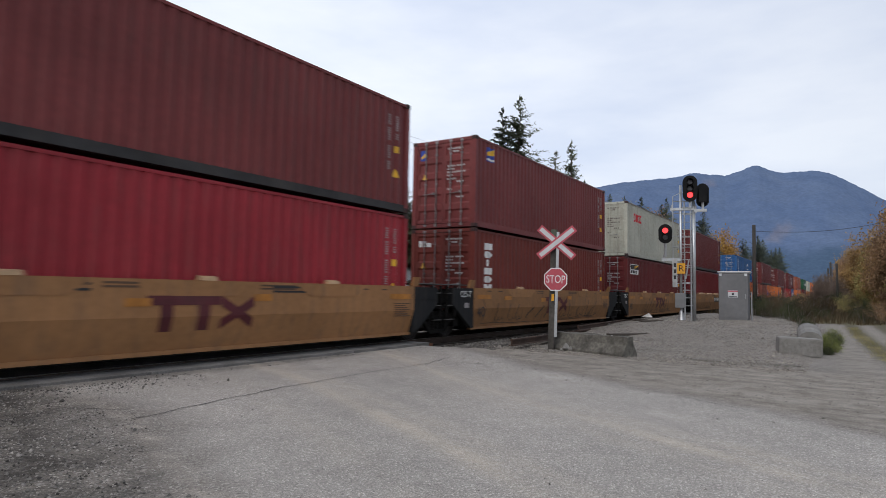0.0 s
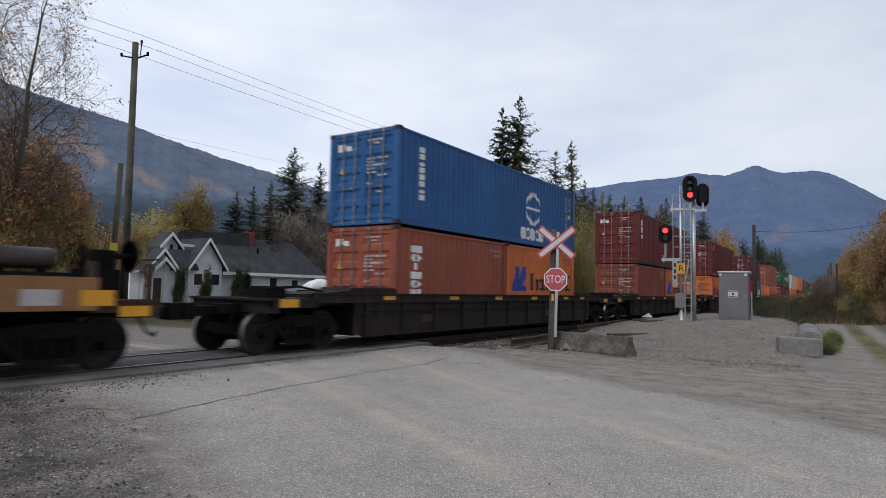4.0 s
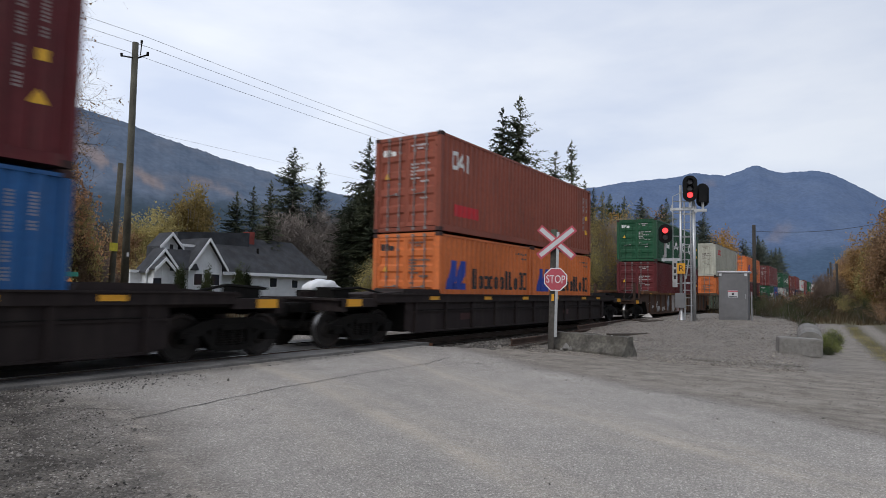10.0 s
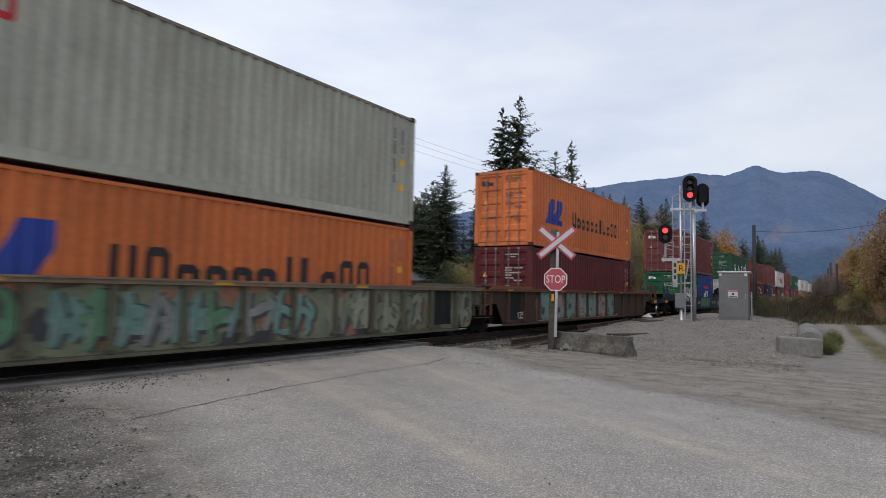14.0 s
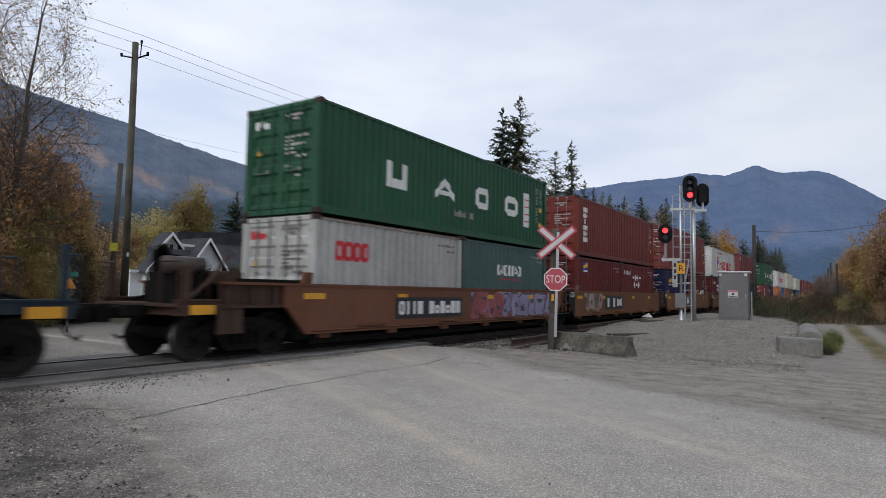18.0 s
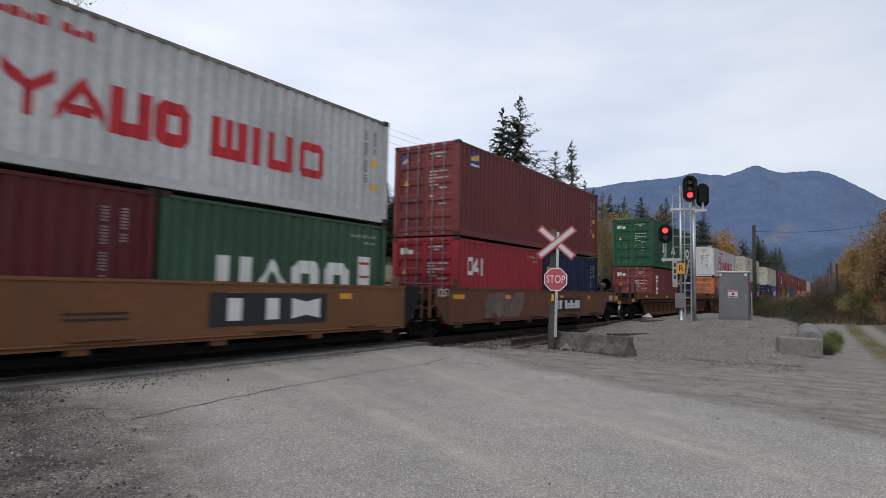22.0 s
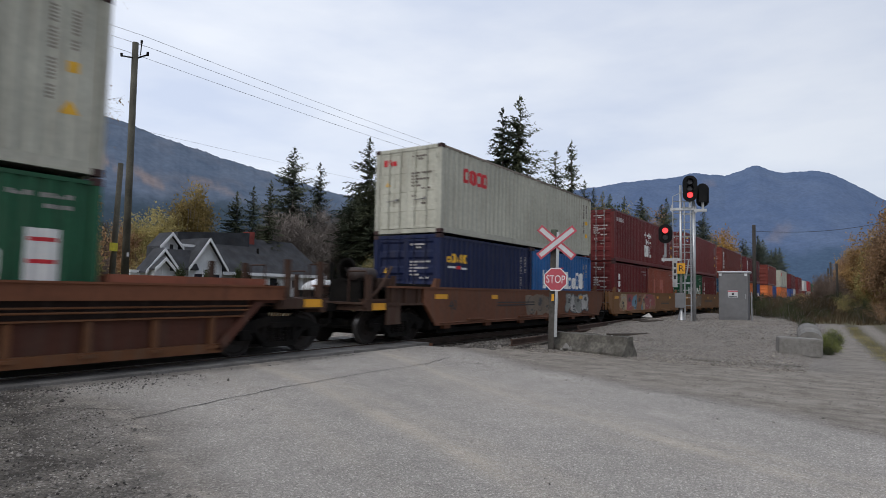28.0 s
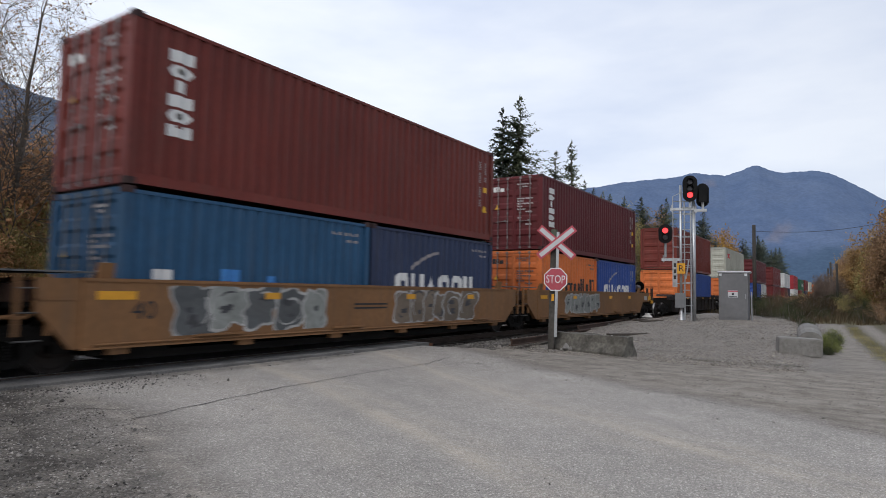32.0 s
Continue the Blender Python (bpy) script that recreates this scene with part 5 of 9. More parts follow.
# ---- the house ----
SIDING = surface("white_board_siding", (0.66, 0.68, 0.70), 0.7, vary=0.06, soil=0.12, bump=0.05)
ROOFM = surface("dark_grey_shingles", (0.040, 0.042, 0.048), 0.9, grain=10, vary=0.25, big=1.0, soil=0.2, bump=0.3)
TRIMM = surface("white_trim", (0.76, 0.77, 0.78), 0.6, vary=0.04, soil=0.08, bump=0)
BRICKR = surface("red_chimney_brick", (0.24, 0.05, 0.04), 0.85, vary=0.2, soil=0.2)
GLASS = surface("dark_window_glass", (0.03, 0.035, 0.045), 0.08, vary=0.05, soil=0, bump=0, spec=0.6)


def gable(house, y, half, z0, z1, zp, x0, x1, over=0.35):
    """A gabled wing whose end faces the track: walls, two roof slopes and white edge boards."""
    s = Shape().plate_x([(y - half, z0), (y + half, z0), (y + half, z1), (y, zp - 0.12), (y - half, z1)], x0, x1)
    part("gable_wall", s, SIDING, house, "white boarded gable wall")
    me = Shape().box(0, 0.03, -0.03, 0.03, z0, z1).mesh("batten")
    n = int(half * 2 / 0.6)
    for i in range(1, n):
        part("batten", me, TRIMM, house, at=Matrix.Translation((x1, y - half + 2 * half * i / n, 0)))
    slope = (zp - z1) / half
    for sy in (-1, 1):
        e = half + over
        a, b = (y, zp + 0.05), (y + sy * e, zp + 0.05 - slope * e)
        part("roof_slope", Shape().plate_x([a, b, (b[0], b[1] - 0.16), (a[0], a[1] - 0.16)], x0, x1 + 0.5), ROOFM, house, "dark shingled slope")
        part("edge_board", Shape().plate_x([(a[0], a[1] + 0.02), (b[0], b[1] + 0.02), (b[0], b[1] - 0.30), (a[0], a[1] - 0.30)], x1 + 0.5, x1 + 0.56), TRIMM, house, "white edge board")


def window(house, x, y, z, w, h):
    f = part("window", Shape().box(x, x + 0.05, y - w / 2 - 0.08, y + w / 2 + 0.08, z - h / 2 - 0.08, z + h / 2 + 0.08), TRIMM, house, "white-framed window")
    part("pane", Shape().box(x + 0.05, x + 0.06, y - w / 2, y + w / 2, z - h / 2, z + h / 2), GLASS, f, "dark glass pane")


def build_house():
    h = thing("house", "white boarded house with steep gables, dark roof and red chimney", "house", Matrix.Translation((-50, 0, 0)))
    part("wall", Shape().box(-9, -0.6, 33.0, 49.5, 0, 3.0), SIDING, h, "white boarded walls")
    prof = [(-10, 2.75), (0.1, 2.75), (0.1, 2.93), (-4.6, 6.75), (-4.8, 6.75), (-10, 2.9)]
    part("main_roof", Shape().loft([(x, 35.2, z) for x, z in prof], [(x, 50.0 if z > 5 else 51.2, z) for x, z in prof]), ROOFM, h, "large dark shingled roof")
    part("eave_board", Shape().box(0.1, 0.16, 37.2, 51.2, 2.62, 2.93), TRIMM, h, "white eave board")
    gable(h, 35.0, 1.75, 0, 3.5, 5.9, -6, 0.6)
    gable(h, 32.25, 0.85, 0, 5.27, 6.22, -2.6, -1.0, 0.3)
    gable(h, 30.4, 1.3, 0, 3.05, 4.65, -0.3, 0.9)
    gable(h, 29.95, 0.7, 0, 3.1, 3.8, 0.95, 1.8, 0.25)
    part("back_roof", Shape().plate_x([(34.6, 6.65), (43.0, 7.25), (43.0, 5.2), (34.6, 5.0)], -6.5, -3.4), ROOFM, h)
    part("wing_roof", Shape().plate_y([(-1.6, 4.75), (-0.45, 4.75), (1.0, 3.05), (1.0, 2.90), (-1.6, 2.90)], 30.5, 34.0), ROOFM, h, "dark shingled slope between the gables")
    part("wing_eave", Shape().box(-0.5, -0.38, 33.0, 34.9, 5.07, 5.3), TRIMM, h, "white eave board")
    part("porch_eave", Shape().box(-0.6, 0.4, 28.0, 29.1, 2.55, 2.75), TRIMM, h)
    part("porch_wall", Shape().box(-0.8, 0.1, 28.2, 30.4, 0, 2.55), SIDING, h)
    part("chimney", Shape().box(-4.6, -3.8, 43.1, 44.0, 5.0, 7.42), BRICKR, h, "red brick chimney", bevel=0.03)
    part("roof_vent", Shape().tube((-2.6, 43.5, 4.5), (-2.6, 43.5, 5.6), 0.12), UNDER, h)
    for y, z, w, hh in ((36.0, 2.1, 0.9, 1.0), (34.2, 2.1, 0.8, 1.0), (44.0, 2.0, 0.9, 0.9), (32.45, 4.95, 0.36, 0.5), (47.0, 1.9, 0.8, 0.8)):
        window(h, 0.6 if 34 < y < 37 else (-1.0 if z > 4 else (-0.6 if y > 40 else 0.0)), y, z, w, hh)
    part("door", Shape().box(1.8, 1.84, 29.2, 29.9, 0, 2.1), GLASS, h, "dark front door")


build_house()
for i, (x, y, h) in enumerate(((-47.2, 31.0, 3.5), (-47.6, 33.9, 3.5), (-48.1, 37.6, 3.8), (-48.1, 38.5, 3.5))):
    shrub(7, x, y, h, "green", 0.6, "narrow dark green cypress before the house", 30 * i, "cypress")


def shed():
    ob = thing("shed", "small grey-roofed outbuilding at the wood's edge", "shed", Matrix.Translation((-46, 60.5, 0)))
    part("wall", Shape().box(-3, 3, -3.2, 3.2, 0, 2.6), SIDING, ob)
    part("roof", Shape().plate_y([(-3.5, 2.5), (3.5, 2.5), (3.5, 2.7), (0, 4.4), (-3.5, 2.7)], -3.6, 3.6), surface("grey_metal_roof", (0.20, 0.21, 0.22), 0.6, soil=0.2), ob, "grey metal roof")


shed()


def covered_trailer():
    """A trailer load under a bulging white tarpaulin."""
    ob = thing("covered_trailer", "parked trailer under a bulging white tarpaulin", "trailer", pose(-44.5, 45.0, -0.12, 0, 0, 0))
    rows = []
    for k in range(19):
        y = -2.1 + 4.2 * k / 18
        f = math.sin(math.pi * (k + 0.8) / 19.6) ** 0.6
        rows.append([])
        for i in range(17):
            a = math.pi * i / 16
            fold = 0.16 * noise.noise(Vector((math.cos(a) * 2.2, y * 1.5, 1))) + 0.07 * noise.noise(Vector((math.cos(a) * 5, y * 4, 7)))
            rows[-1].append(((0.95 + fold) * math.cos(a) * (0.6 + 0.4 * f), y, 1.4 + (0.3 + 0.85 * f) * max(0, math.sin(a)) ** 0.5 + fold * (0.3 + math.sin(a))))
    part("tarpaulin", Shape().skin(rows), surface("white_tarpaulin", (0.80, 0.81, 0.83), 0.5, vary=0.04, soil=0.05, bump=0.1), ob, "white tarpaulin", smooth=True)
    part("trailer_frame", Shape().box(-1.0, 1.0, -2.4, 2.4, 0.55, 1.43), UNDER, ob)
    for x in (-1.05, 0.85):
        part("tyre", Shape().tube((x, 0, 0.33), (x + 0.2, 0, 0.33), 0.33, None, 16), UNDER, ob)


covered_trailer()


# ---- the mountains ----
def mountain(name, label, az0, az1, r0, r1, skyline, low, high, patch, seed, haze_glow, cuts=(), belt=4.0, ragged=0.05, forest=0.72):
    """A long forested slope round the valley: rows of rising ground whose crest follows a smooth function of the bearing."""
    na, nr = 760, 30
    v, clear, shade = [], [], []
    for i in range(na + 1):
        az = az0 + (az1 - az0) * i / na
        a = radians(az)
        crest = skyline(az) + 0.12 * noise.fractal(Vector((az * 0.55, seed, 0)), 1, 2, 4) + 0.05 * noise.noise(Vector((az * 9.0, seed, 4)))
        spire = ragged * abs(noise.noise(Vector((az * 31.0, seed, 7))))
        for j in range(nr + 1):
            k = j / nr
            r = r0 + (r1 - r0) * k
            el = crest * smooth01(k * 0.5 + 0.0) * 2 if k < 1 else crest
            h = math.tan(radians(crest)) * r1 * (k ** 1.25) * (1 + 0.10 * (1 - k) * noise.fractal(Vector((az * 0.35, r * 0.002, seed)), 1, 2, 4))
            z = 1.5 + h - (1 - k) * 6 + (math.tan(radians(spire)) * r1 if j == nr else 0.0)
            v.append((-math.sin(a) * r, math.cos(a) * r, z))
            up = math.degrees(math.atan2(z - 1.5, r))
            c = 0.0
            for caz, cel, along, across, slope, strength in cuts:
                d, e = az - caz, up - cel - slope * (az - caz)
                w = 0.9 * noise.fractal(Vector((az * 1.1, up * 1.8, seed)), 1, 2, 5)
                c = max(c, strength * smooth01(1.6 - math.hypot(d / along, e / across) + w))
            clear.append(c)
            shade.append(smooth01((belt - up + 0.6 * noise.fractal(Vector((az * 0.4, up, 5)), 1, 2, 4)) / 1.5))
    n = nr + 1
    f = [(i * n + j, (i + 1) * n + j, (i + 1) * n + j + 1, i * n + j + 1) for i in range(na) for j in range(nr)]
    me = bpy.data.meshes.new(name)
    me.from_pydata(v, [], f)
    me.polygons.foreach_set("use_smooth", [True] * len(f))
    for key, values in (("clearing", clear), ("dark_forest", shade)):
        me.attributes.new(key, "FLOAT", "POINT")
        me.attributes[key].data.foreach_set("value", values)
    m = bpy.data.materials.new(name)
    m.use_nodes = True
    nt = m.node_tree
    b = nt.nodes["Principled BSDF"]
    b.inputs["Roughness"].default_value = 1.0
    b.inputs["Specular IOR Level"].default_value = 0.0
    co = nt.nodes.new("ShaderNodeTexCoord")

    def nz(s, d):
        t = nt.nodes.new("ShaderNodeTexNoise")
        t.inputs["Scale"].default_value, t.inputs["Detail"].default_value, t.inputs["Roughness"].default_value = s, d, 0.65
        nt.links.new(co.outputs["Object"], t.inputs["Vector"])
        return t.outputs["Fac"]

    def rmp(src, p0, c0, p1, c1):
        r = nt.nodes.new("ShaderNodeValToRGB")
        r.color_ramp.elements[0].position, r.color_ramp.elements[0].color = p0, (*c0, 1)
        r.color_ramp.elements[1].position, r.color_ramp.elements[1].color = p1, (*c1, 1)
        nt.links.new(src, r.inputs[0])
        return r.outputs[0]

    # distance haze is painted into these bluish base colours
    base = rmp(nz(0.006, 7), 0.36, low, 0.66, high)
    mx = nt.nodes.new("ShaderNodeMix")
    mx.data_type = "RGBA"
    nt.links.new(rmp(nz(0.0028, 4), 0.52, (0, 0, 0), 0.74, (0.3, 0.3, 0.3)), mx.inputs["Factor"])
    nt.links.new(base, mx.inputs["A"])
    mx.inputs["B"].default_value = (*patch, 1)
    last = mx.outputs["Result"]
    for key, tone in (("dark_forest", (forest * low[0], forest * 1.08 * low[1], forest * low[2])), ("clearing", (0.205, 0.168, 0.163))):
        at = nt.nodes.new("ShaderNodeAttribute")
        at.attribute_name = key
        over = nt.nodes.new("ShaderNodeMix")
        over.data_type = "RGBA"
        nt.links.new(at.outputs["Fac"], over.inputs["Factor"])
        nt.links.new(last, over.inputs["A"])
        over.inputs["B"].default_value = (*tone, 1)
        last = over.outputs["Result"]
    trees = rmp(nz(0.05, 2), 0.32, (0.90, 0.90, 0.905), 0.68, (1.10, 1.10, 1.095))
    ml = nt.nodes.new("ShaderNodeMix")
    ml.data_type, ml.blend_type = "RGBA", "MULTIPLY"
    ml.inputs["Factor"].default_value = 1.0
    nt.links.new(last, ml.inputs["A"])
    nt.links.new(trees, ml.inputs["B"])
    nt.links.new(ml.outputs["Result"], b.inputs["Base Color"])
    # a faint glow of the same colour lifts the slope like haze
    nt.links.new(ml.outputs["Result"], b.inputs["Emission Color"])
    b.inputs["Emission Strength"].default_value = haze_glow
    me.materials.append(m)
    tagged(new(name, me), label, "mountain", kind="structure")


def bump_at(az, c, w, h):
    return h * math.exp(-((az - c) / w) ** 2)


def right_ridge(az):
    return 9.1 + bump_at(az, 9.0, 9.0, 1.2) + bump_at(az, 6.4, 1.1, 0.62) - bump_at(az, 8.6, 0.5, 0.16) + bump_at(az, 11.2, 1.2, 0.25) + bump_at(az, 1.8, 2.4, 0.36) + bump_at(az, 17, 4, 0.3) - 10.0 * smooth01((2.6 - az) / 18.0) + bump_at(az, 26, 6, 0.1) - 3.4 * smooth01((az - 20) / 22)


def left_ridge(az):
    return 15.3 - 0.235 * max(0.0, 71 - az) - bump_at(az, 71, 5, 0.0) + bump_at(az, 62, 3, 0.25) - bump_at(az, 45, 4, 0.15) - 4.0 * smooth01((40 - az) / 14)


mountain("backdrop_blue_mountain", "distant forested mountain tinted haze blue under the clouds", -24, 72, 2600, 4300, right_ridge, (0.074, 0.107, 0.183), (0.092, 0.127, 0.203), (0.106, 0.134, 0.195), 3.0, 0.28, ((4.6, 5.2, 0.7, 0.45, -0.5, 0.3), (10.0, 9.6, 0.5, 0.2, 0.1, 0.25)), 4.5)
mountain("backdrop_valley_slope", "forested valley slope tinted haze blue-grey with brown autumn patches", 24, 118, 1500, 2600, left_ridge, (0.074, 0.100, 0.145), (0.108, 0.134, 0.182), (0.19, 0.162, 0.155), 8.0, 0.27, ((64.3, 10.8, 1.9, 0.55, 0.48, 0.85), (59.7, 9.0, 1.1, 0.35, 0.5, 0.8), (64.3, 12.6, 0.7, 0.5, 0.75, 0.4), (54.0, 8.6, 2.0, 0.3, 0.3, 0.45), (68.5, 9.0, 2.0, 0.5, 0.3, 0.5)), 8.0, 0.16, 0.52)
# ---- the train: containers ----
TRACK_X, RAIL_Z = -10.875, 0.13
L40, L20, HIGH, STD, HALF = 12.192, 6.058, 2.896, 2.591, 1.219
MESH = {}
WAVE, RIDGE, VALLEY = 0.278, 1.212, 1.168


def cached(key, make):
    if key not in MESH:
        MESH[key] = make()
    return MESH[key]


def wave_breaks(length):
    """The bends of a corrugated side wall along y, each with its distance from the middle."""
    pts, y = [(0.15, VALLEY)], 0.22
    while y < length - 0.15 - WAVE:
        pts += [(y, VALLEY), (y + 0.068, RIDGE), (y + 0.140, RIDGE), (y + 0.208, VALLEY)]
        y += WAVE
    return pts + [(length - 0.15, VALLEY)]


def wave_x(pts, y):
    for (a, xa), (b, xb) in zip(pts, pts[1:]):
        if a <= y <= b:
            return xa + (xb - xa) * (y - a) / max(b - a, 1e-6)
    return RIDGE


def side_mesh(length, height):
    s, pts = Shape(), wave_breaks(length)
    z0, z1 = 0.19, height - 0.075
    v = [(x, y, z) for y, x in pts for z in (z0, z1)]
    s.add(v, [(2 * i, 2 * i + 2, 2 * i + 3, 2 * i + 1) for i in range(len(pts) - 1)])
    s.box(1.08, 1.14, 0.15, length - 0.15, z0, z1)
    return s.mesh("side_panel")


def rail_mesh(length, height, top, drop=0.035):
    z0, z1, x0 = (height - 0.06 - drop, height - drop, 1.13) if top else (0.018, 0.195, 1.09)
    return Shape().box(x0, 1.216 if top else 1.206, 0.165, length - 0.165, z0, z1).mesh("top_rail" if top else "bottom_rail")


def frame_mesh(length, height, far):
    s = Shape()
    for sx in (-1, 1):
        for y0, y1 in ((0.01, 0.16), (length - 0.16, length - 0.01)):
            s.box(*sorted((sx * 1.06, sx * 1.214)), y0, y1, 0.1, height - 0.1)
        if sx < 0 or far:
            s.box(*sorted((sx * 1.09, sx * 1.206)), 0.16, length - 0.16, 0.03, 0.195)
            s.box(*sorted((sx * 1.13, sx * 1.214)), 0.16, length - 0.16, height - 0.085, height - 0.02)
    for y0, y1 in ((0.02, 0.12), (length - 0.12, length - 0.02)):
        s.box(-1.06, 1.06, y0, y1, 0.015, 0.14)
        s.box(-1.06, 1.06, y0, y1, height - 0.12, height - 0.012)
    s.box(-1.12, 1.12, 0.12, length - 0.12, 0.05, 0.14)
    s.box(-1.12, 1.12, length - 0.1, length - 0.05, 0.14, height - 0.1)
    return s.mesh("frame")


def roof_mesh(length, height):
    s = Shape()
    n = int(length / 0.42)
    pts = []
    for i in range(n):
        y = 0.13 + (length - 0.26) * i / n
        pts += [(y, height - 0.035), (y + 0.1, height - 0.018), (y + 0.2, height - 0.018), (y + 0.3, height - 0.035)]
    pts.append((length - 0.13, height - 0.035))
    s.add([(x, y, z) for y, z in pts for x in (-1.13, 1.13)], [(2 * i, 2 * i + 1, 2 * i + 3, 2 * i + 2) for i in range(len(pts) - 1)])
    return s.mesh("roof_panel")


def door_mesh(height, flat):
    """One door leaf, hinge at x = 0, closing edge at x = 1.05; pressed in five bands, or in flat framed fields."""
    z0, z1, w = 0.16, height - 0.13, 1.045
    n = 4 if flat else 5
    h = (z1 - z0) / n
    lip, ease, deep = (0.06, 0.02, 0.05) if flat else (0.16 * h, 0.06, 0.075)
    plain, pressed = [], []
    for i in range(n):
        a, b = z0 + i * h, z0 + (i + 1) * h
        for y, z in ((0.037, a), (0.037, a + lip), (deep, a + lip + ease), (deep, b - lip - ease), (0.037, b - lip), (0.037, b - 0.001)):
            plain.append((0.035, z))
            pressed.append((y, z))
    back = [(0.088, z1), (0.088, z0)]
    mid = [(w / 2 - 0.034, pressed), (w / 2 - 0.03, plain), (w / 2 + 0.03, plain), (w / 2 + 0.034, pressed)] if flat else []
    rows = [(0.0, plain), (0.088, plain), (0.094, pressed)] + mid + [(w - 0.094, pressed), (w - 0.088, plain), (w, plain)]
    return Shape().skin([[(x, y, z) for y, z in prof + back] for x, prof in rows]).mesh("door")


def hinge_mesh():
    s = Shape()
    s.box(-0.03, 0.06, 0.018, 0.05, -0.05, 0.05)
    s.tube((-0.012, 0.018, -0.06), (-0.012, 0.018, 0.06), 0.016, 0.016, 8)
    return s.mesh("hinge")


def rod_mesh(height):
    s = Shape().tube((0, 0.005, 0.06), (0, 0.005, height - 0.05), 0.018, None, 8)
    for z in (0.09, height - 0.08):
        s.box(-0.045, 0.045, -0.008, 0.03, z - 0.04, z + 0.04)
    for z in (0.5, height * 0.5, height - 0.5):
        s.box(-0.035, 0.035, -0.006, 0.032, z - 0.025, z + 0.025)
    return s.mesh("lock_rod")


def handle_mesh():
    return Shape().tube((-0.02, -0.015, 0.0), (0.40, -0.012, 0.03), 0.013, None, 6).box(0.33, 0.41, -0.02, 0.03, 0.0, 0.07).mesh("handle")


def casting_mesh():
    s = Shape().box(-0.081, 0.081, -0.089, 0.089, -0.059, 0.059)
    s.box(-0.035, 0.035, -0.0895, -0.075, -0.025, 0.025)
    return s.mesh("corner_casting", bevel=0.008)


def strips(quads, pts, lift=0.004):
    """Paint on a corrugated wall: trapezoids (y0, low, high, y1, low, high), bent over the waves."""
    s = Shape()
    bends = [y for y, _ in pts]
    for ya, la, ha, yb, lb, hb in quads:
        cuts = [ya] + [y for y in bends if ya + 1e-4 < y < yb - 1e-4] + [yb]
        v = []
        for y in cuts:
            k = (y - ya) / (yb - ya)
            x = wave_x(pts, y) + lift
            v += [(x, y, la + (lb - la) * k), (x, y, ha + (hb - ha) * k)]
        s.add(v, [(2 * i, 2 * i + 2, 2 * i + 3, 2 * i + 1) for i in range(len(cuts) - 1)])
    return s


def bar(y0, y1, z0, z1):
    return [(y0, z0, z1, y1, z0, z1)]


def hollow(y0, y1, z0, z1, t):
    """An open block: a rectangular ring with cut corners."""
    c = t * 0.6
    return [(y0, z0 + c, z1 - c, y0 + c, z0, z1), (y0 + c, z0, z1, y0 + t, z0, z1), (y0 + t, z0, z0 + t, y1 - t, z0, z0 + t), (y0 + t, z1 - t, z1, y1 - t, z1 - t, z1),
            (y1 - t, z0, z1, y1 - c, z0, z1), (y1 - c, z0, z1, y1, z0 + c, z1 - c)]


def gate(y0, y1, z0, z1, t):
    """A block open at the top."""
    return bar(y0, y0 + t, z0, z1) + bar(y1 - t, y1, z0, z1) + bar(y0 + t, y1 - t, z0, z0 + t)


def peak(y0, y1, z0, z1, t):
    """Two slanting bars that lean together."""
    m = (y0 + y1) / 2
    return [(y0, z0, z0 + t, m, z1 - t, z1), (m, z1 - t, z1, y1, z0, z0 + t), (m - 0.25 * (y1 - y0), z0 + 0.2 * (z1 - z0), z0 + 0.2 * (z1 - z0) + t * 0.6, m + 0.25 * (y1 - y0), z0 + 0.2 * (z1 - z0), z0 + 0.2 * (z1 - z0) + t * 0.6)]


def word(y0, y1, z0, z1, forms, gap=0.18):
    """A row of plain blocks as wide as a line of lettering. o hollow, i bar, u open block, a peak, x solid, s short hollow, . space"""
    n, q = len(forms), []
    step = (y1 - y0) / n
    for i, f in enumerate(forms):
        a, b = y0 + i * step, y0 + (i + 1 - gap) * step
        t = 0.34 * (b - a)
        if f == "o":
            q += hollow(a, b, z0, z1, t)
        elif f == "s":
            q += hollow(a, b, z0, z0 + 0.68 * (z1 - z0), t)
        elif f == "i":
            q += bar(a + 0.3 * (b - a), a + 0.7 * (b - a), z0, z1)
        elif f == "u":
            q += gate(a, b, z0, z1, t)
        elif f == "a":
            q += peak(a, b, z0, z1, 0.3 * (z1 - z0))
        elif f == "x":
            q += bar(a, b, z0, z1)
        elif f == "l":
            q += bar(a, a + t, z0, z1) + bar(a + t, b, z0, z0 + t)
        elif f == "d":
            q += [(a, z1 - t, z1, b, z0, z0 + t), (a, z0, z0 + t, b, z1 - t, z1)]
    return q


def column(y0, y1, z0, z1, forms):
    """The same blocks one under another, down a wall."""
    n, q = len(forms), []
    step = (z1 - z0) / n
    for i, f in enumerate(forms):
        b = z1 - i * step
        a = b - 0.8 * step
        q += word(y0, y1, a, b, f, 0.0) if f != "." else []
    return q


def ticks(y0, z0, z1, rows, w=0.07, gap=0.35):
    """A column of small marks like a number painted downwards."""
    step = (z1 - z0) / rows
    return [q for i in range(rows) for q in bar(y0, y0 + w, z0 + i * step, z0 + (i + 1 - gap) * step)]


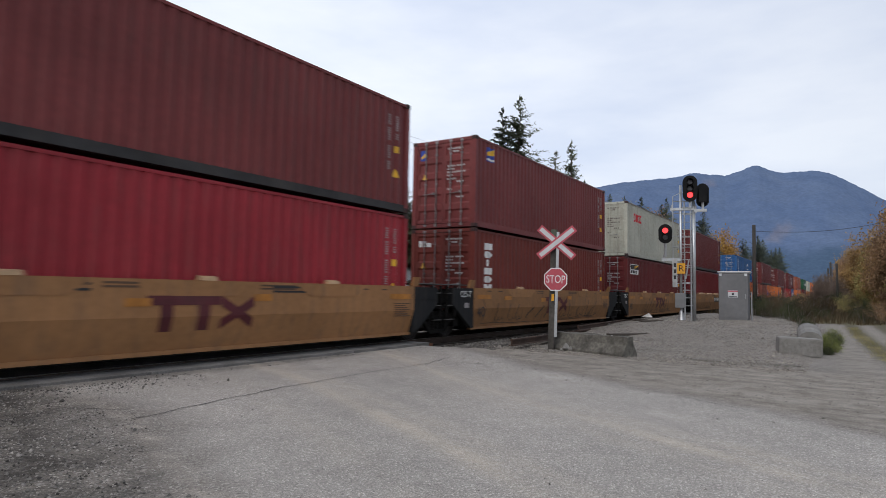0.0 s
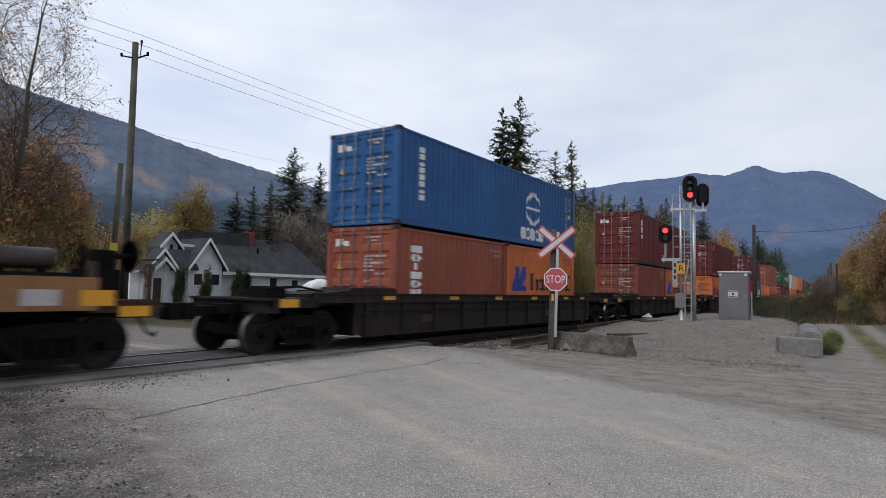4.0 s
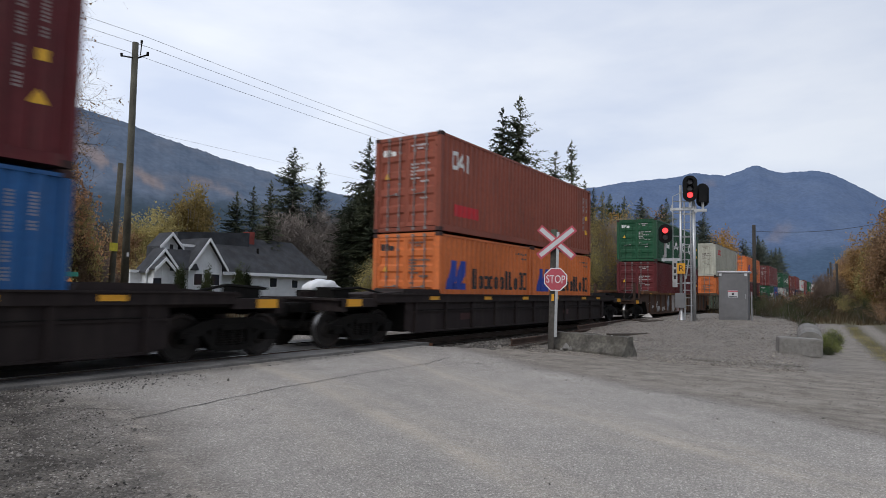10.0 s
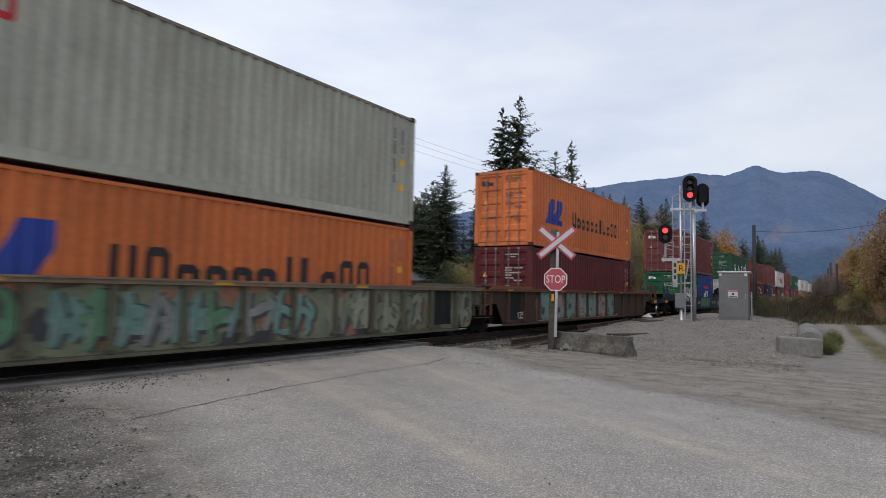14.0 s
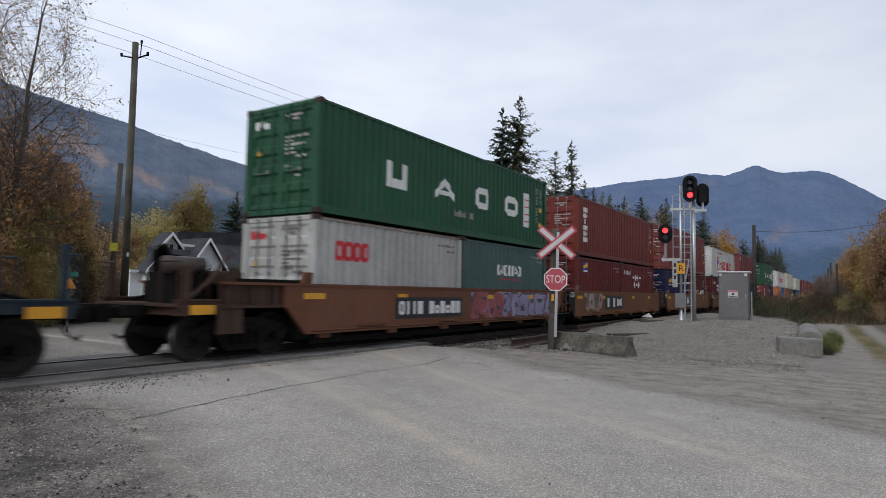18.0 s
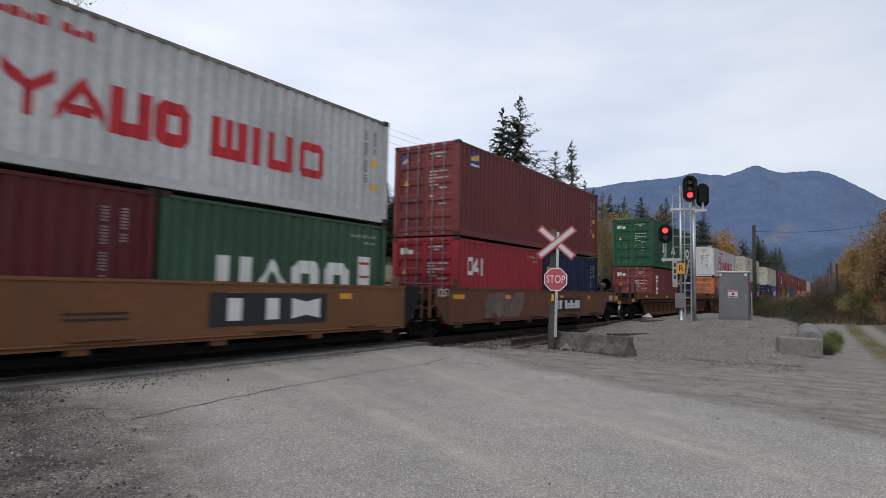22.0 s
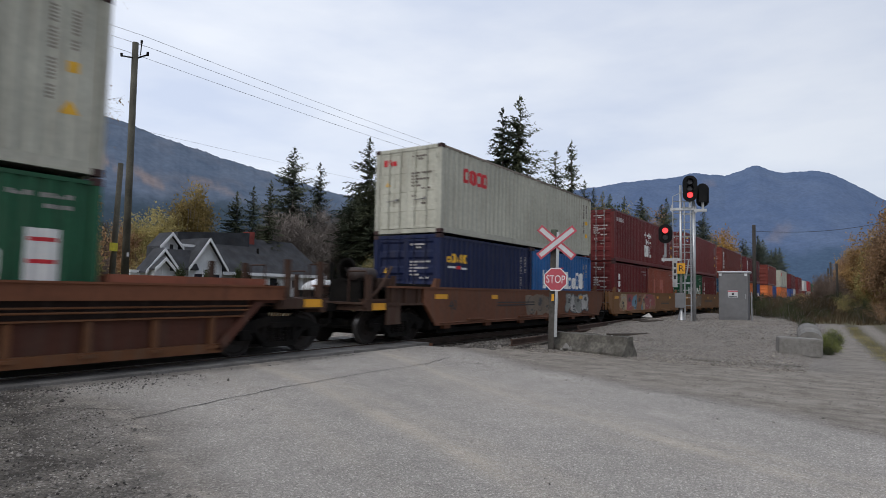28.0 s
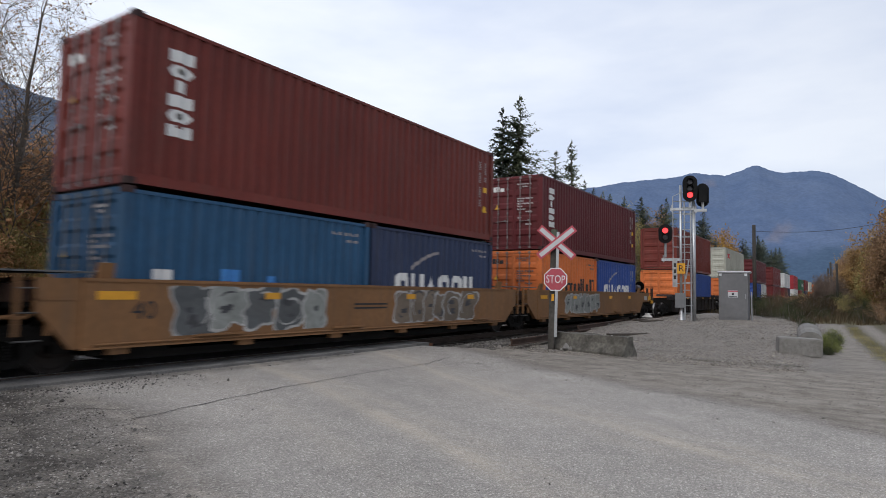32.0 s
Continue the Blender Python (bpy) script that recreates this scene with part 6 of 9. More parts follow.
def disc(yc, zc, ry, rz, n=10, hole=0.0):
    q = []
    for i in range(n):
        a, b = -1 + 2 * i / n, -1 + 2 * (i + 1) / n
        ha, hb = math.sqrt(max(0, 1 - a * a)), math.sqrt(max(0, 1 - b * b))
        if hole:
            ia, ib = (math.sqrt(max(0, hole * hole - t * t)) for t in (a, b))
            q += [(yc + a * ry, zc + ia * rz, zc + ha * rz, yc + b * ry, zc + ib * rz, zc + hb * rz), (yc + a * ry, zc - ha * rz, zc - ia * rz, yc + b * ry, zc - hb * rz, zc - ib * rz)]
        else:
            q.append((yc + a * ry, zc - ha * rz, zc + ha * rz, yc + b * ry, zc - hb * rz, zc + hb * rz))
    return q


def star(yc, zc, r):
    return bar(yc - r, yc - r * 0.35, zc - r * 0.35, zc + r * 0.35) + bar(yc - r * 0.35, yc + r * 0.35, zc - r, zc + r) + bar(yc + r * 0.35, yc + r, zc - r * 0.35, zc + r * 0.35)


def emblem(y, z, w, h):
    """Two leaning blocks side by side on a foot."""
    return [(y, z, z + 0.02, y + 0.24 * w, z, z + h), (y + 0.24 * w, z, z + h, y + 0.34 * w, z, z + h), (y + 0.34 * w, z, z + h, y + 0.52 * w, z + 0.62 * h, z + h), (y + 0.34 * w, z, z + 0.22 * h, y + 0.52 * w, z, z + 0.22 * h),
            (y + 0.46 * w, z, z + 0.22 * h, y + 0.66 * w, z, z + h), (y + 0.66 * w, z, z + h, y + 0.72 * w, z, z + h), (y + 0.72 * w, z, z + h, y + 0.92 * w, z + 0.62 * h, z + h), (y + 0.72 * w, z, z + 0.22 * h, y + w, z, z + 0.22 * h)]


def liveries(kind, length, height=HIGH):
    """Painted marks of a livery on the near wall: lists of (material, shapes)."""
    big = length > 8
    out = []
    if kind == "spaced":
        q = gate(2.45, 3.3, 0.95, 1.62, 0.24) + peak(4.65, 5.6, 0.95, 1.62, 0.22) + hollow(6.9, 7.7, 0.95, 1.62, 0.2) + hollow(8.85, 9.75, 0.95, 1.62, 0.22)
        out += [(WHITE, q + bar(10.25, 10.72, 0.68, 1.9)), (REDP, [r for i in range(4) for r in bar(10.3, 10.66, 0.86 + 0.26 * i, 0.90 + 0.26 * i)]), (FAINTP, word(5.6, 6.7, 0.55, 0.74, "xsxxsx.xx"))]
    elif kind == "bold_green":
        out += [(WHITE, word(1.14, 4.85, 0.74, 1.56, "uaoo", 0.14) + bar(5.02, 5.5, 0.42, 1.75)), (REDP, [r for i in range(4) for r in bar(5.06, 5.46, 0.6 + 0.32 * i, 0.66 + 0.32 * i)])]
    elif kind == "stars":
        y, z = (5.45, height - 1.36) if big else (1.9, 1.35)
        q = [r for i in range(4) for r in star(y + 0.17 + 0.38 * i, z + 0.52, 0.15)] + [r for i in range(3) for r in star(y + 0.35 + 0.38 * i, z + 0.14, 0.15)]
        q += word(y - 0.03, y + 1.47, z - 0.72, z - 0.06, "oiu", 0.06) if big else []
        out += [(WHITE, q), (DOORP, word(0.45, 1.5, height - 0.56 if big else 2.0, height - 0.36 if big else 2.2, "xsxxsxxsx", 0.16))]
    elif kind == "mono":
        z = 1.88 if big else 1.45
        out += [(WHITE, hollow(0.62, 0.98, z, z + 0.55, 0.12) + peak(0.98, 1.34, z, z + 0.55, 0.2) + bar(1.42, 1.6, z, z + 0.55))]
        if big:
            out += [(REDP, bar(0.8, 2.2, 0.5, 0.85))]
    elif kind == "column":
        out += [(WHITE, column(0.68, 1.14, height - 2.02 if big else 0.7, height - 0.44 if big else 2.1, "xoixou"))]
    elif kind == "script":
        out += [(WHITE, column(0.58, 1.02, 1.3 if big else 0.9, 2.46 if big else 2.0, "iod"))]
    elif kind == "gold":
        out += [(GOLDP, column(0.45, 0.85, 0.55, 2.05, "uolo"))]
    elif kind == "badge":
        z = height - 0.70
        out += [(BLUEP, bar(0.76, 1.22, z, z + 0.46)), (YELP, [(0.78, z + 0.18, z + 0.30, 1.2, z + 0.24, z + 0.44)]), (WHITE, bar(0.78, 1.2, z + 0.03, z + 0.1))]
    elif kind == "loops":
        y, z, w, h = (1.25, height - 0.97, 1.5, 0.45) if big else (0.66, 1.6, 1.2, 0.45)
        out += [(REDP, [r for i in range(4) for r in hollow(y + w * i / 4, y + w * (i + 0.93) / 4, z, z + h, 0.11)])]
    elif kind == "hooks":
        if big:
            out += [(BLUEP, emblem(1.7, 0.75, 1.85, 1.08)), (BLACKP, word(4.2, 10.6, 0.72, 1.55, "uossssilsoo", 0.2))]
        else:
            out += [(BLUEP, emblem(0.42, 0.95, 1.12, 0.85)), (BLACKP, word(1.9, 5.75, 0.98, 1.6, "usssssilsoo", 0.2))]
    elif kind == "hooks_high":
        out += [(BLUEP, emblem(1.3, 0.95, 1.7, 1.0)), (BLACKP, word(4.0, 10.0, 1.05, 1.7, "usssssilsoo", 0.2))]
    elif kind == "dutch":
        out += [(WHITE, word(0.95, 5.1, 1.12, 1.82, "ussioussoo", 0.13) + word(1.9, 4.0, 0.86, 1.0, "xsxxxsxxsx")), (REDP, [(1.8, 1.86, 1.94, 2.9, 1.94, 1.98)])]
    elif kind == "arc":
        q = word(1.0, 4.95, 0.45, 1.42, "ouaoou", 0.12)
        arc = [(1.65 + 0.15 * i, 1.5 + 0.5 * math.sin(0.16 * i), 1.62 + 0.46 * math.sin(0.16 * i), 1.80 + 0.15 * i, 1.5 + 0.5 * math.sin(0.16 * i + 0.16), 1.62 + 0.46 * math.sin(0.16 * i + 0.16)) for i in range(9)]
        out += [(WHITE, q), (FAINTP, arc)]
    elif kind == "globe":
        y, z, r = (8.2, 1.35, 0.62) if big else (3.1, 1.35, 0.5)
        out += [(WHITE, disc(y, z, r, r, 14, 0.86) + disc(y, z, r * 0.55, r, 10, 0.82) + bar(y - r * 0.9, y + r * 0.9, z - 0.04, z + 0.05) + word(y - 1.0, y + 1.0, z - r - 0.55, z - r - 0.1, "ooooo"))]
        if big:
            out += [(WHITE, column(1.0, 1.2, 0.7, 2.2, "xxsxxxsx"))]
    elif kind == "sea":
        out += [(YELP, word(0.42, 1.55, 1.78, 2.05, "soaoo", 0.08)), (WHITE, bar(0.5, 0.85, 1.62, 1.68) + bar(1.15, 1.55, 1.60, 1.66)), (REDP, bar(0.88, 1.12, 1.60, 1.70))]
    elif kind == "api":
        out += [(WHITE, word(2.1, 3.95, 0.62, 1.35, "aoi", 0.1)), (REDP, [(2.05, 1.66, 1.74, 2.4, 1.5, 1.74), (2.4, 1.5, 1.74, 3.8, 1.5, 1.74), (3.8, 1.5, 1.74, 4.15, 1.66, 1.74)])]
    elif kind == "capital":
        out += [(WHITE, word(2.2, 3.95, 1.5, 1.86, "oaoiiao", 0.12)), (REDP, bar(2.3, 3.9, 1.36, 1.39))]
    elif kind == "factor":
        out += [(WHITE, word(0.75, 2.1, 0.98, 1.42, "ilo", 0.1) + word(3.15, 5.6, 0.94, 1.4, "oasooo", 0.14) + word(0.8, 1.7, 2.02, 2.16, "oiu.xx") + bar(1.2, 1.7, 1.62, 1.85)), (SKYP, bar(2.35, 2.6, 1.3, 1.6)), (YELP, bar(2.65, 2.9, 1.05, 1.35)), (REDP, bar(2.35, 2.62, 0.98, 1.26)), (C["green"], bar(2.66, 2.9, 1.38, 1.6))]
    elif kind == "wordmark":
        y = [(3.66, 1.0), (4.45, 1.0), (5.2, 1.0), (5.95, 1.0)]
        q = [(3.68, 1.32, 1.52, 4.05, 1.05, 1.25), (4.05, 1.05, 1.25, 4.4, 1.32, 1.52)] + bar(3.98, 4.12, 0.75, 1.1) + peak(4.42, 5.15, 0.75, 1.52, 0.26) + word(5.22, 6.7, 0.75, 1.52, "uo", 0.1)
        q += gate(7.05, 7.85, 0.75, 1.5, 0.2) + bar(7.38, 7.52, 0.95, 1.5) + bar(8.0, 8.2, 0.75, 1.5) + gate(8.35, 9.05, 0.75, 1.5, 0.2) + hollow(9.2, 9.95, 0.75, 1.5, 0.18)
        q += word(2.55, 4.95, 2.1, 2.25, "xxs.xssxsx.xsx")
        out += [(REDP, q + bar(2.45, 2.6, 0.68, 1.80) + bar(3.24, 3.38, 0.68, 1.80) + bar(2.6, 3.24, 0.68, 0.76) + bar(2.6, 3.24, 1.73, 1.80)), (SKYP, [(2.6, 1.3, 1.72, 2.92, 0.95, 1.3), (2.92, 0.95, 1.3, 3.24, 1.3, 1.72)] + bar(2.82, 3.02, 0.76, 1.1)), (WHITE, bar(2.6, 2.8, 0.78, 1.2) + bar(3.04, 3.24, 0.78, 1.2))]
    elif kind == "placard":
        out += [(WHITE, bar(0.55, 2.05, 1.98, 2.52)), (BLACKP, bar(0.58, 2.02, 2.24, 2.49) + word(0.75, 1.9, 2.03, 2.19, "xsxxsxs")), (YELP, [(1.2, 2.27, 2.31, 1.98, 2.40, 2.45), (1.3, 2.36, 2.39, 1.98, 2.45, 2.48)])]
    elif kind == "patches":
        out += [(PATCHP, bar(1.2, 1.6, 0.7, 1.9) + bar(2.6, 3.4, 1.3, 1.9) + bar(3.1, 3.45, 0.7, 1.3))]
    elif kind == "sticker":
        out += [(WHITE, bar(0.55, 0.9, 1.0, 1.25)), (SKYP, bar(1.9, 2.3, 0.5, 1.3) + bar(3.0, 3.2, 0.6, 1.2))]
    return out


def pieces(quads):
    """Sorts touching trapezoids into separate painted shapes."""
    groups = []
    for q in quads:
        box = [q[0] - 0.004, q[3] + 0.004, min(q[1], q[4]) - 0.004, max(q[2], q[5]) + 0.004]
        hit = [g for g in groups if g[0][0] <= box[1] and box[0] <= g[0][1] and g[0][2] <= box[3] and box[2] <= g[0][3]]
        items = [q]
        for g in hit:
            items = g[1] + items
            box = [min(box[0], g[0][0]), max(box[1], g[0][1]), min(box[2], g[0][2]), max(box[3], g[0][3])]
            groups.remove(g)
        groups.append((box, items))
    return [g[1] for g in groups]


def box_container(color, length, height, kind, at, label, far=False, flat=False, loaded=False):
    """A freight container on its own origin: middle of the front end, at its base. The doors face the front."""
    mat = C[color]
    ob = thing("shipping_container", label, "container", at, group="containers on the train")
    size = (length, height)
    part("frame", cached(("frame", size, far), lambda: frame_mesh(*size, far)), mat, ob)
    if not far:
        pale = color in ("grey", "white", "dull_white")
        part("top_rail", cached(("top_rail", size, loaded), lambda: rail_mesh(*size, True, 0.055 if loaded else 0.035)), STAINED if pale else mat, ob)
        part("bottom_rail", cached(("bottom_rail", size), lambda: rail_mesh(*size, False)), TARRED if (color, kind) in (("brick", "plain"), ("maroon", "script")) else mat, ob)
    side = cached(("side", size), lambda: side_mesh(*size))
    part("side_panel", side, mat, ob)
    if not far:
        part("side_panel", side, mat, ob, at=Matrix.Translation((0, length, 0)) @ pose(0, 0, 0, 0, 0, 180))
    part("roof_panel", cached(("roof", size), lambda: roof_mesh(*size)), mat, ob)
    dm = cached(("door", height, flat), lambda: door_mesh(height, flat))
    for sx in (-1, 1):
        m = Matrix.Translation((-1.05, 0, 0)) if sx < 0 else Matrix.Translation((0.005, 0, 0))
        door = part("door", dm, mat, ob, at=m)
        if far:
            continue
        for x in ((0.36, 0.78) if sx < 0 else (0.27, 0.69)):
            part("lock_rod", cached(("rod", height), lambda: rod_mesh(height)), mat if flat or color in ("green", "teal", "navy") else ROD, door, "galvanised locking rod", Matrix.Translation((x, 0, 0)))
        for z in (0.35, height * 0.36, height * 0.64, height - 0.35):
            part("hinge", cached("hinge", hinge_mesh), mat, door, at=Matrix.Translation((0, 0, z)) if sx < 0 else pose(1.045, 0, z) @ Matrix.Diagonal((-1, 1, 1, 1)))
        part("handle", cached("handle", handle_mesh), ROD, door, at=Matrix.Translation((0.30 if sx < 0 else 0.28, 0, height * 0.38)))
    if not far:
        cm = cached("casting", casting_mesh)
        for x in (-1.14, 1.14):
            for y in (0.088, length - 0.088):
                for z in (0.059, height - 0.059):
                    part("corner_casting", cm, CASTING, ob, at=Matrix.Translation((x, y, z)))
    pts = wave_breaks(length)
    for i, (m, q) in enumerate(liveries(kind, length, height)):
        for k, piece in enumerate(pieces(q)):
            part("livery_mark", cached((kind, size, i, k), lambda: strips(piece, pts, 0.004 + 0.002 * i).mesh("livery_mark")), m, ob)
    if far:
        return ob
    tail = FAINTP if color not in ("grey", "white", "dull_white", "orange", "faded_orange") else surface("faded_dark_marks", (0.13, 0.10, 0.09), 0.6, soil=0.2, bump=0)
    q = [t for k, t in enumerate(ticks(length - 0.86, height * 0.36, height * 0.86, 25, 0.06, 0.38) + ticks(length - 0.55, height * 0.64, height * 0.86, 11, 0.055, 0.38)) if k not in (4, 11, 12, 19, 28)]
    if length < 8 and color not in ("navy", "blue", "royal", "wine"):
        size = (length, height, "short")
        q = word(length - 1.3, length - 0.4, height * 0.85, height * 0.85 + 0.07, "xsx.xxsx", 0.3) + word(length - 0.8, length - 0.4, height * 0.79, height * 0.79 + 0.06, "xxx", 0.3)
    part("number_block", cached(("ticks", size), lambda: strips(q, pts).mesh("number_block")), tail, ob, "column of small painted marks")["kind"] = "stuff"
    if length > 8:
        part("sticker", cached(("sticker", size), lambda: strips([(length - 0.68, height * 0.30, height * 0.305, length - 0.55, height * 0.30, height * 0.375), (length - 0.55, height * 0.30, height * 0.375, length - 0.42, height * 0.30, height * 0.305)], pts).mesh("sticker")), YELP, ob, "yellow sticker")
        part("square_sticker", cached(("square", size), lambda: strips(bar(length - 0.60, length - 0.45, height * 0.52, height * 0.58), pts).mesh("square_sticker")), YELP, ob, "square yellow sticker")
    dark = color in ("grey", "white", "dull_white", "orange", "faded_orange")
    s = Shape()
    rnd = random.Random(int(height * 1000))
    for z, x0, x1 in ((0.875, 0.14, 0.66), (0.84, 0.36, 0.52), (0.68, 0.14, 0.40), (0.68, 0.50, 0.80), (0.645, 0.14, 0.36), (0.61, 0.14, 0.42), (0.61, 0.50, 0.74), (0.575, 0.14, 0.34), (0.535, 0.14, 0.44), (0.50, 0.50, 0.78), (0.42, 0.16, 0.30), (0.33, 0.50, 0.66)):
        x = x0
        while x < x1:
            w = rnd.uniform(0.04, 0.10)
            s.box(x, x + w, 0.031, 0.0345, height * z, height * z + 0.052)
            x += w + 0.022
    part("door_block", cached(("door_block", height), lambda: s.mesh("door_block")), DOORP if not dark else surface("faded_dark_marks", (0.13, 0.10, 0.09), 0.6, soil=0.2, bump=0), ob, "rows of small painted marks on the door")["kind"] = "stuff"
    s = Shape().plate_y([(-0.84, height * 0.56), (-0.64, height * 0.56), (-0.74, height * 0.56 + 0.18)], 0.031, 0.0345)
    part("door_sticker", cached(("dst", height), lambda: s.mesh("door_sticker")), YELP, ob, "yellow warning sticker")
    logo = {"script": WHITE, "stars": WHITE, "mono": WHITE, "loops": REDP, "spaced": WHITE, "bold_green": WHITE, "column": WHITE, "badge": BLUEP, "hooks": BLACKP, "hooks_high": BLACKP, "wordmark": REDP, "globe": WHITE}.get(kind)
    if logo:
        s = Shape()
        if kind == "badge":
            s.box(-0.93, -0.68, 0.031, 0.0345, height * 0.78, height * 0.78 + 0.34)
        else:
            s.box(-0.92, -0.80, 0.031, 0.0345, height * 0.80, height * 0.80 + 0.2).box(-0.77, -0.64, 0.031, 0.0345, height * 0.80, height * 0.80 + 0.2).box(-0.61, -0.44, 0.031, 0.0345, height * 0.80, height * 0.80 + 0.14)
        em = part("door_emblem", cached(("emb", height, kind == "badge"), lambda: s.mesh("door_emblem")), logo, ob, "small emblem on the door")
        if kind == "wordmark":
            part("emblem_field", cached(("field", height), lambda: Shape().box(-0.84, -0.60, 0.0275, 0.0305, height * 0.82, height * 0.82 + 0.22).mesh("emblem_field")), BLUEP, part("emblem_square", cached(("square_emblem", height), lambda: Shape().box(-0.90, -0.54, 0.0305, 0.0340, height * 0.80, height * 0.80 + 0.36).mesh("emblem_square")), REDP, ob, "red and blue emblem on the door"))
            for x, z, m, w in ((-0.30, 0.76, YELP, "yellow warning triangle"), (0.38, 0.78, YELP, "yellow warning triangle"), (-0.76, 0.47, surface("grey_label", (0.16, 0.17, 0.18), 0.6), "grey square label"), (-0.36, 0.49, surface("pink_label", (0.50, 0.22, 0.28), 0.6), "pink square label")):
                s = Shape().plate_y([(x - 0.14, height * z), (x + 0.14, height * z), (x, height * z + 0.28)], 0.029, 0.0335) if m is YELP else Shape().box(x - 0.12, x + 0.12, 0.029, 0.0335, height * z, height * z + 0.28)
                part("door_label", s, m, ob, w)
        if kind == "badge":
            part("emblem_stripe", cached(("stripe", height), lambda: Shape().plate_y([(-0.91, height * 0.78 + 0.06), (-0.70, height * 0.78 + 0.14), (-0.70, height * 0.78 + 0.26), (-0.91, height * 0.78 + 0.12)], 0.0285, 0.0305).mesh("emblem_stripe")), YELP, em)
    return ob


# ---- the train: well cars ----
WHEEL_R = 0.43
FLOOR_Z = 0.46
FLOORS = {"brown": 0.39, "blue": 0.40, "ochre": 0.39, "ribbed": 0.48, "rusty": 0.41, "rust": 0.41}


def wheelset_mesh():
    s = Shape().rings([(-0.76, 0.08), (0.76, 0.08)], 10)
    for sx in (-1, 1):
        a = [(0.69, 0.20), (0.69, 0.39), (0.70, WHEEL_R + 0.025), (0.725, WHEEL_R + 0.025), (0.735, WHEEL_R), (0.825, WHEEL_R - 0.006), (0.83, 0.37), (0.79, 0.34), (0.78, 0.20), (0.83, 0.17), (0.83, 0.09), (0.93, 0.085), (0.93, 0.02)]
        s.rings([(sx * x, r) for x, r in a], 28)
    me = s.mesh("wheelset")
    me.materials.append(WHEELM)
    me.materials.append(TREAD)
    for p in me.polygons:
        c = p.center
        if abs(math.hypot(c.y, c.z) - WHEEL_R) < 0.014 and 0.735 < abs(c.x) < 0.826:
            p.material_index = 1
    return me


def sideframe_mesh():
    s = Shape()
    top = [(-1.12, 0.43), (-1.12, 0.56), (-0.75, 0.70), (-0.35, 0.78), (0.35, 0.78), (0.75, 0.70), (1.12, 0.56), (1.12, 0.43), (0.72, 0.47), (0.42, 0.60), (-0.42, 0.60), (-0.72, 0.47)]
    s.plate_x(top, 0.98, 1.11)
    s.plate_x([(-0.70, 0.50), (-0.36, 0.16), (0.36, 0.16), (0.70, 0.50), (0.58, 0.56), (0.30, 0.27), (-0.30, 0.27), (-0.58, 0.56)], 0.99, 1.10)
    for y in (-0.40, 0.40):
        s.box(0.985, 1.105, y - 0.06, y + 0.06, 0.22, 0.66)
    for y in (-0.89, 0.89):
        s.box(0.92, 1.15, y - 0.13, y + 0.13, 0.33, 0.53)
    s.box(0.94, 1.14, -0.28, 0.28, 0.55, 0.66)
    return s.mesh("side_frame", bevel=0.012)


def spring_mesh():
    prof = [(0.27 + 0.022 * k, 0.085 if k % 2 else 0.07) for k in range(14)]
    return Shape().rings(prof, 10, "z").mesh("spring")


TURNING = []


def truck(car, y, turn=True):
    """A two-axle truck under a car, its middle at y."""
    t = part("truck", cached("bolster", lambda: Shape().box(-1.0, 1.0, -0.22, 0.22, 0.5, 0.74).tube((0, 0, 0.7), (0, 0, 0.86), 0.3, None, 14).mesh("truck", bevel=0.01)), UNDER, car, "black steel two-axle truck", Matrix.Translation((0, y, 0)))
    for r in (0, 180):
        part("side_frame", cached("sideframe", sideframe_mesh), UNDER, t, at=pose(0, 0, 0, 0, 0, r))
        for y in (-0.2, 0.0, 0.2):
            part("spring", cached("springs", spring_mesh), UNDER, t, at=Matrix.Translation((1.04 if r == 0 else -1.04, y, 0)))
    part("brake_rigging", cached("rigging", lambda: Shape().box(-0.62, 0.62, -0.44, 0.44, 0.20, 0.55).box(-0.5, 0.5, -1.25, 1.25, 0.46, 0.60).mesh("brake_rigging")), UNDER, t, "sooty brake beams between the wheels")
    for a in (-0.89, 0.89):
        w = part("wheelset", cached("wheelset", wheelset_mesh), WHEELM, t, at=Matrix.Translation((0, a, WHEEL_R)), smooth=False)
        if turn:
            TURNING.append((w, a))
    return t


def two_sides(name, make, mat, car, label=""):
    """The near part and its twin on the other side."""
    s = Shape()
    make(s, 1)
    part(name, s, mat, car, label)
    s = Shape()
    make(s, -1)
    part(name, s, mat, car, label)


def sx_plate(s, side, poly, x0, x1):
    s.plate_x(poly, *((x0, x1) if side > 0 else (-x1, -x0)))


def sx_box(s, side, x0, x1, y0, y1, z0, z1):
    s.box(*((x0, x1) if side > 0 else (-x1, -x0)), y0, y1, z0, z1)


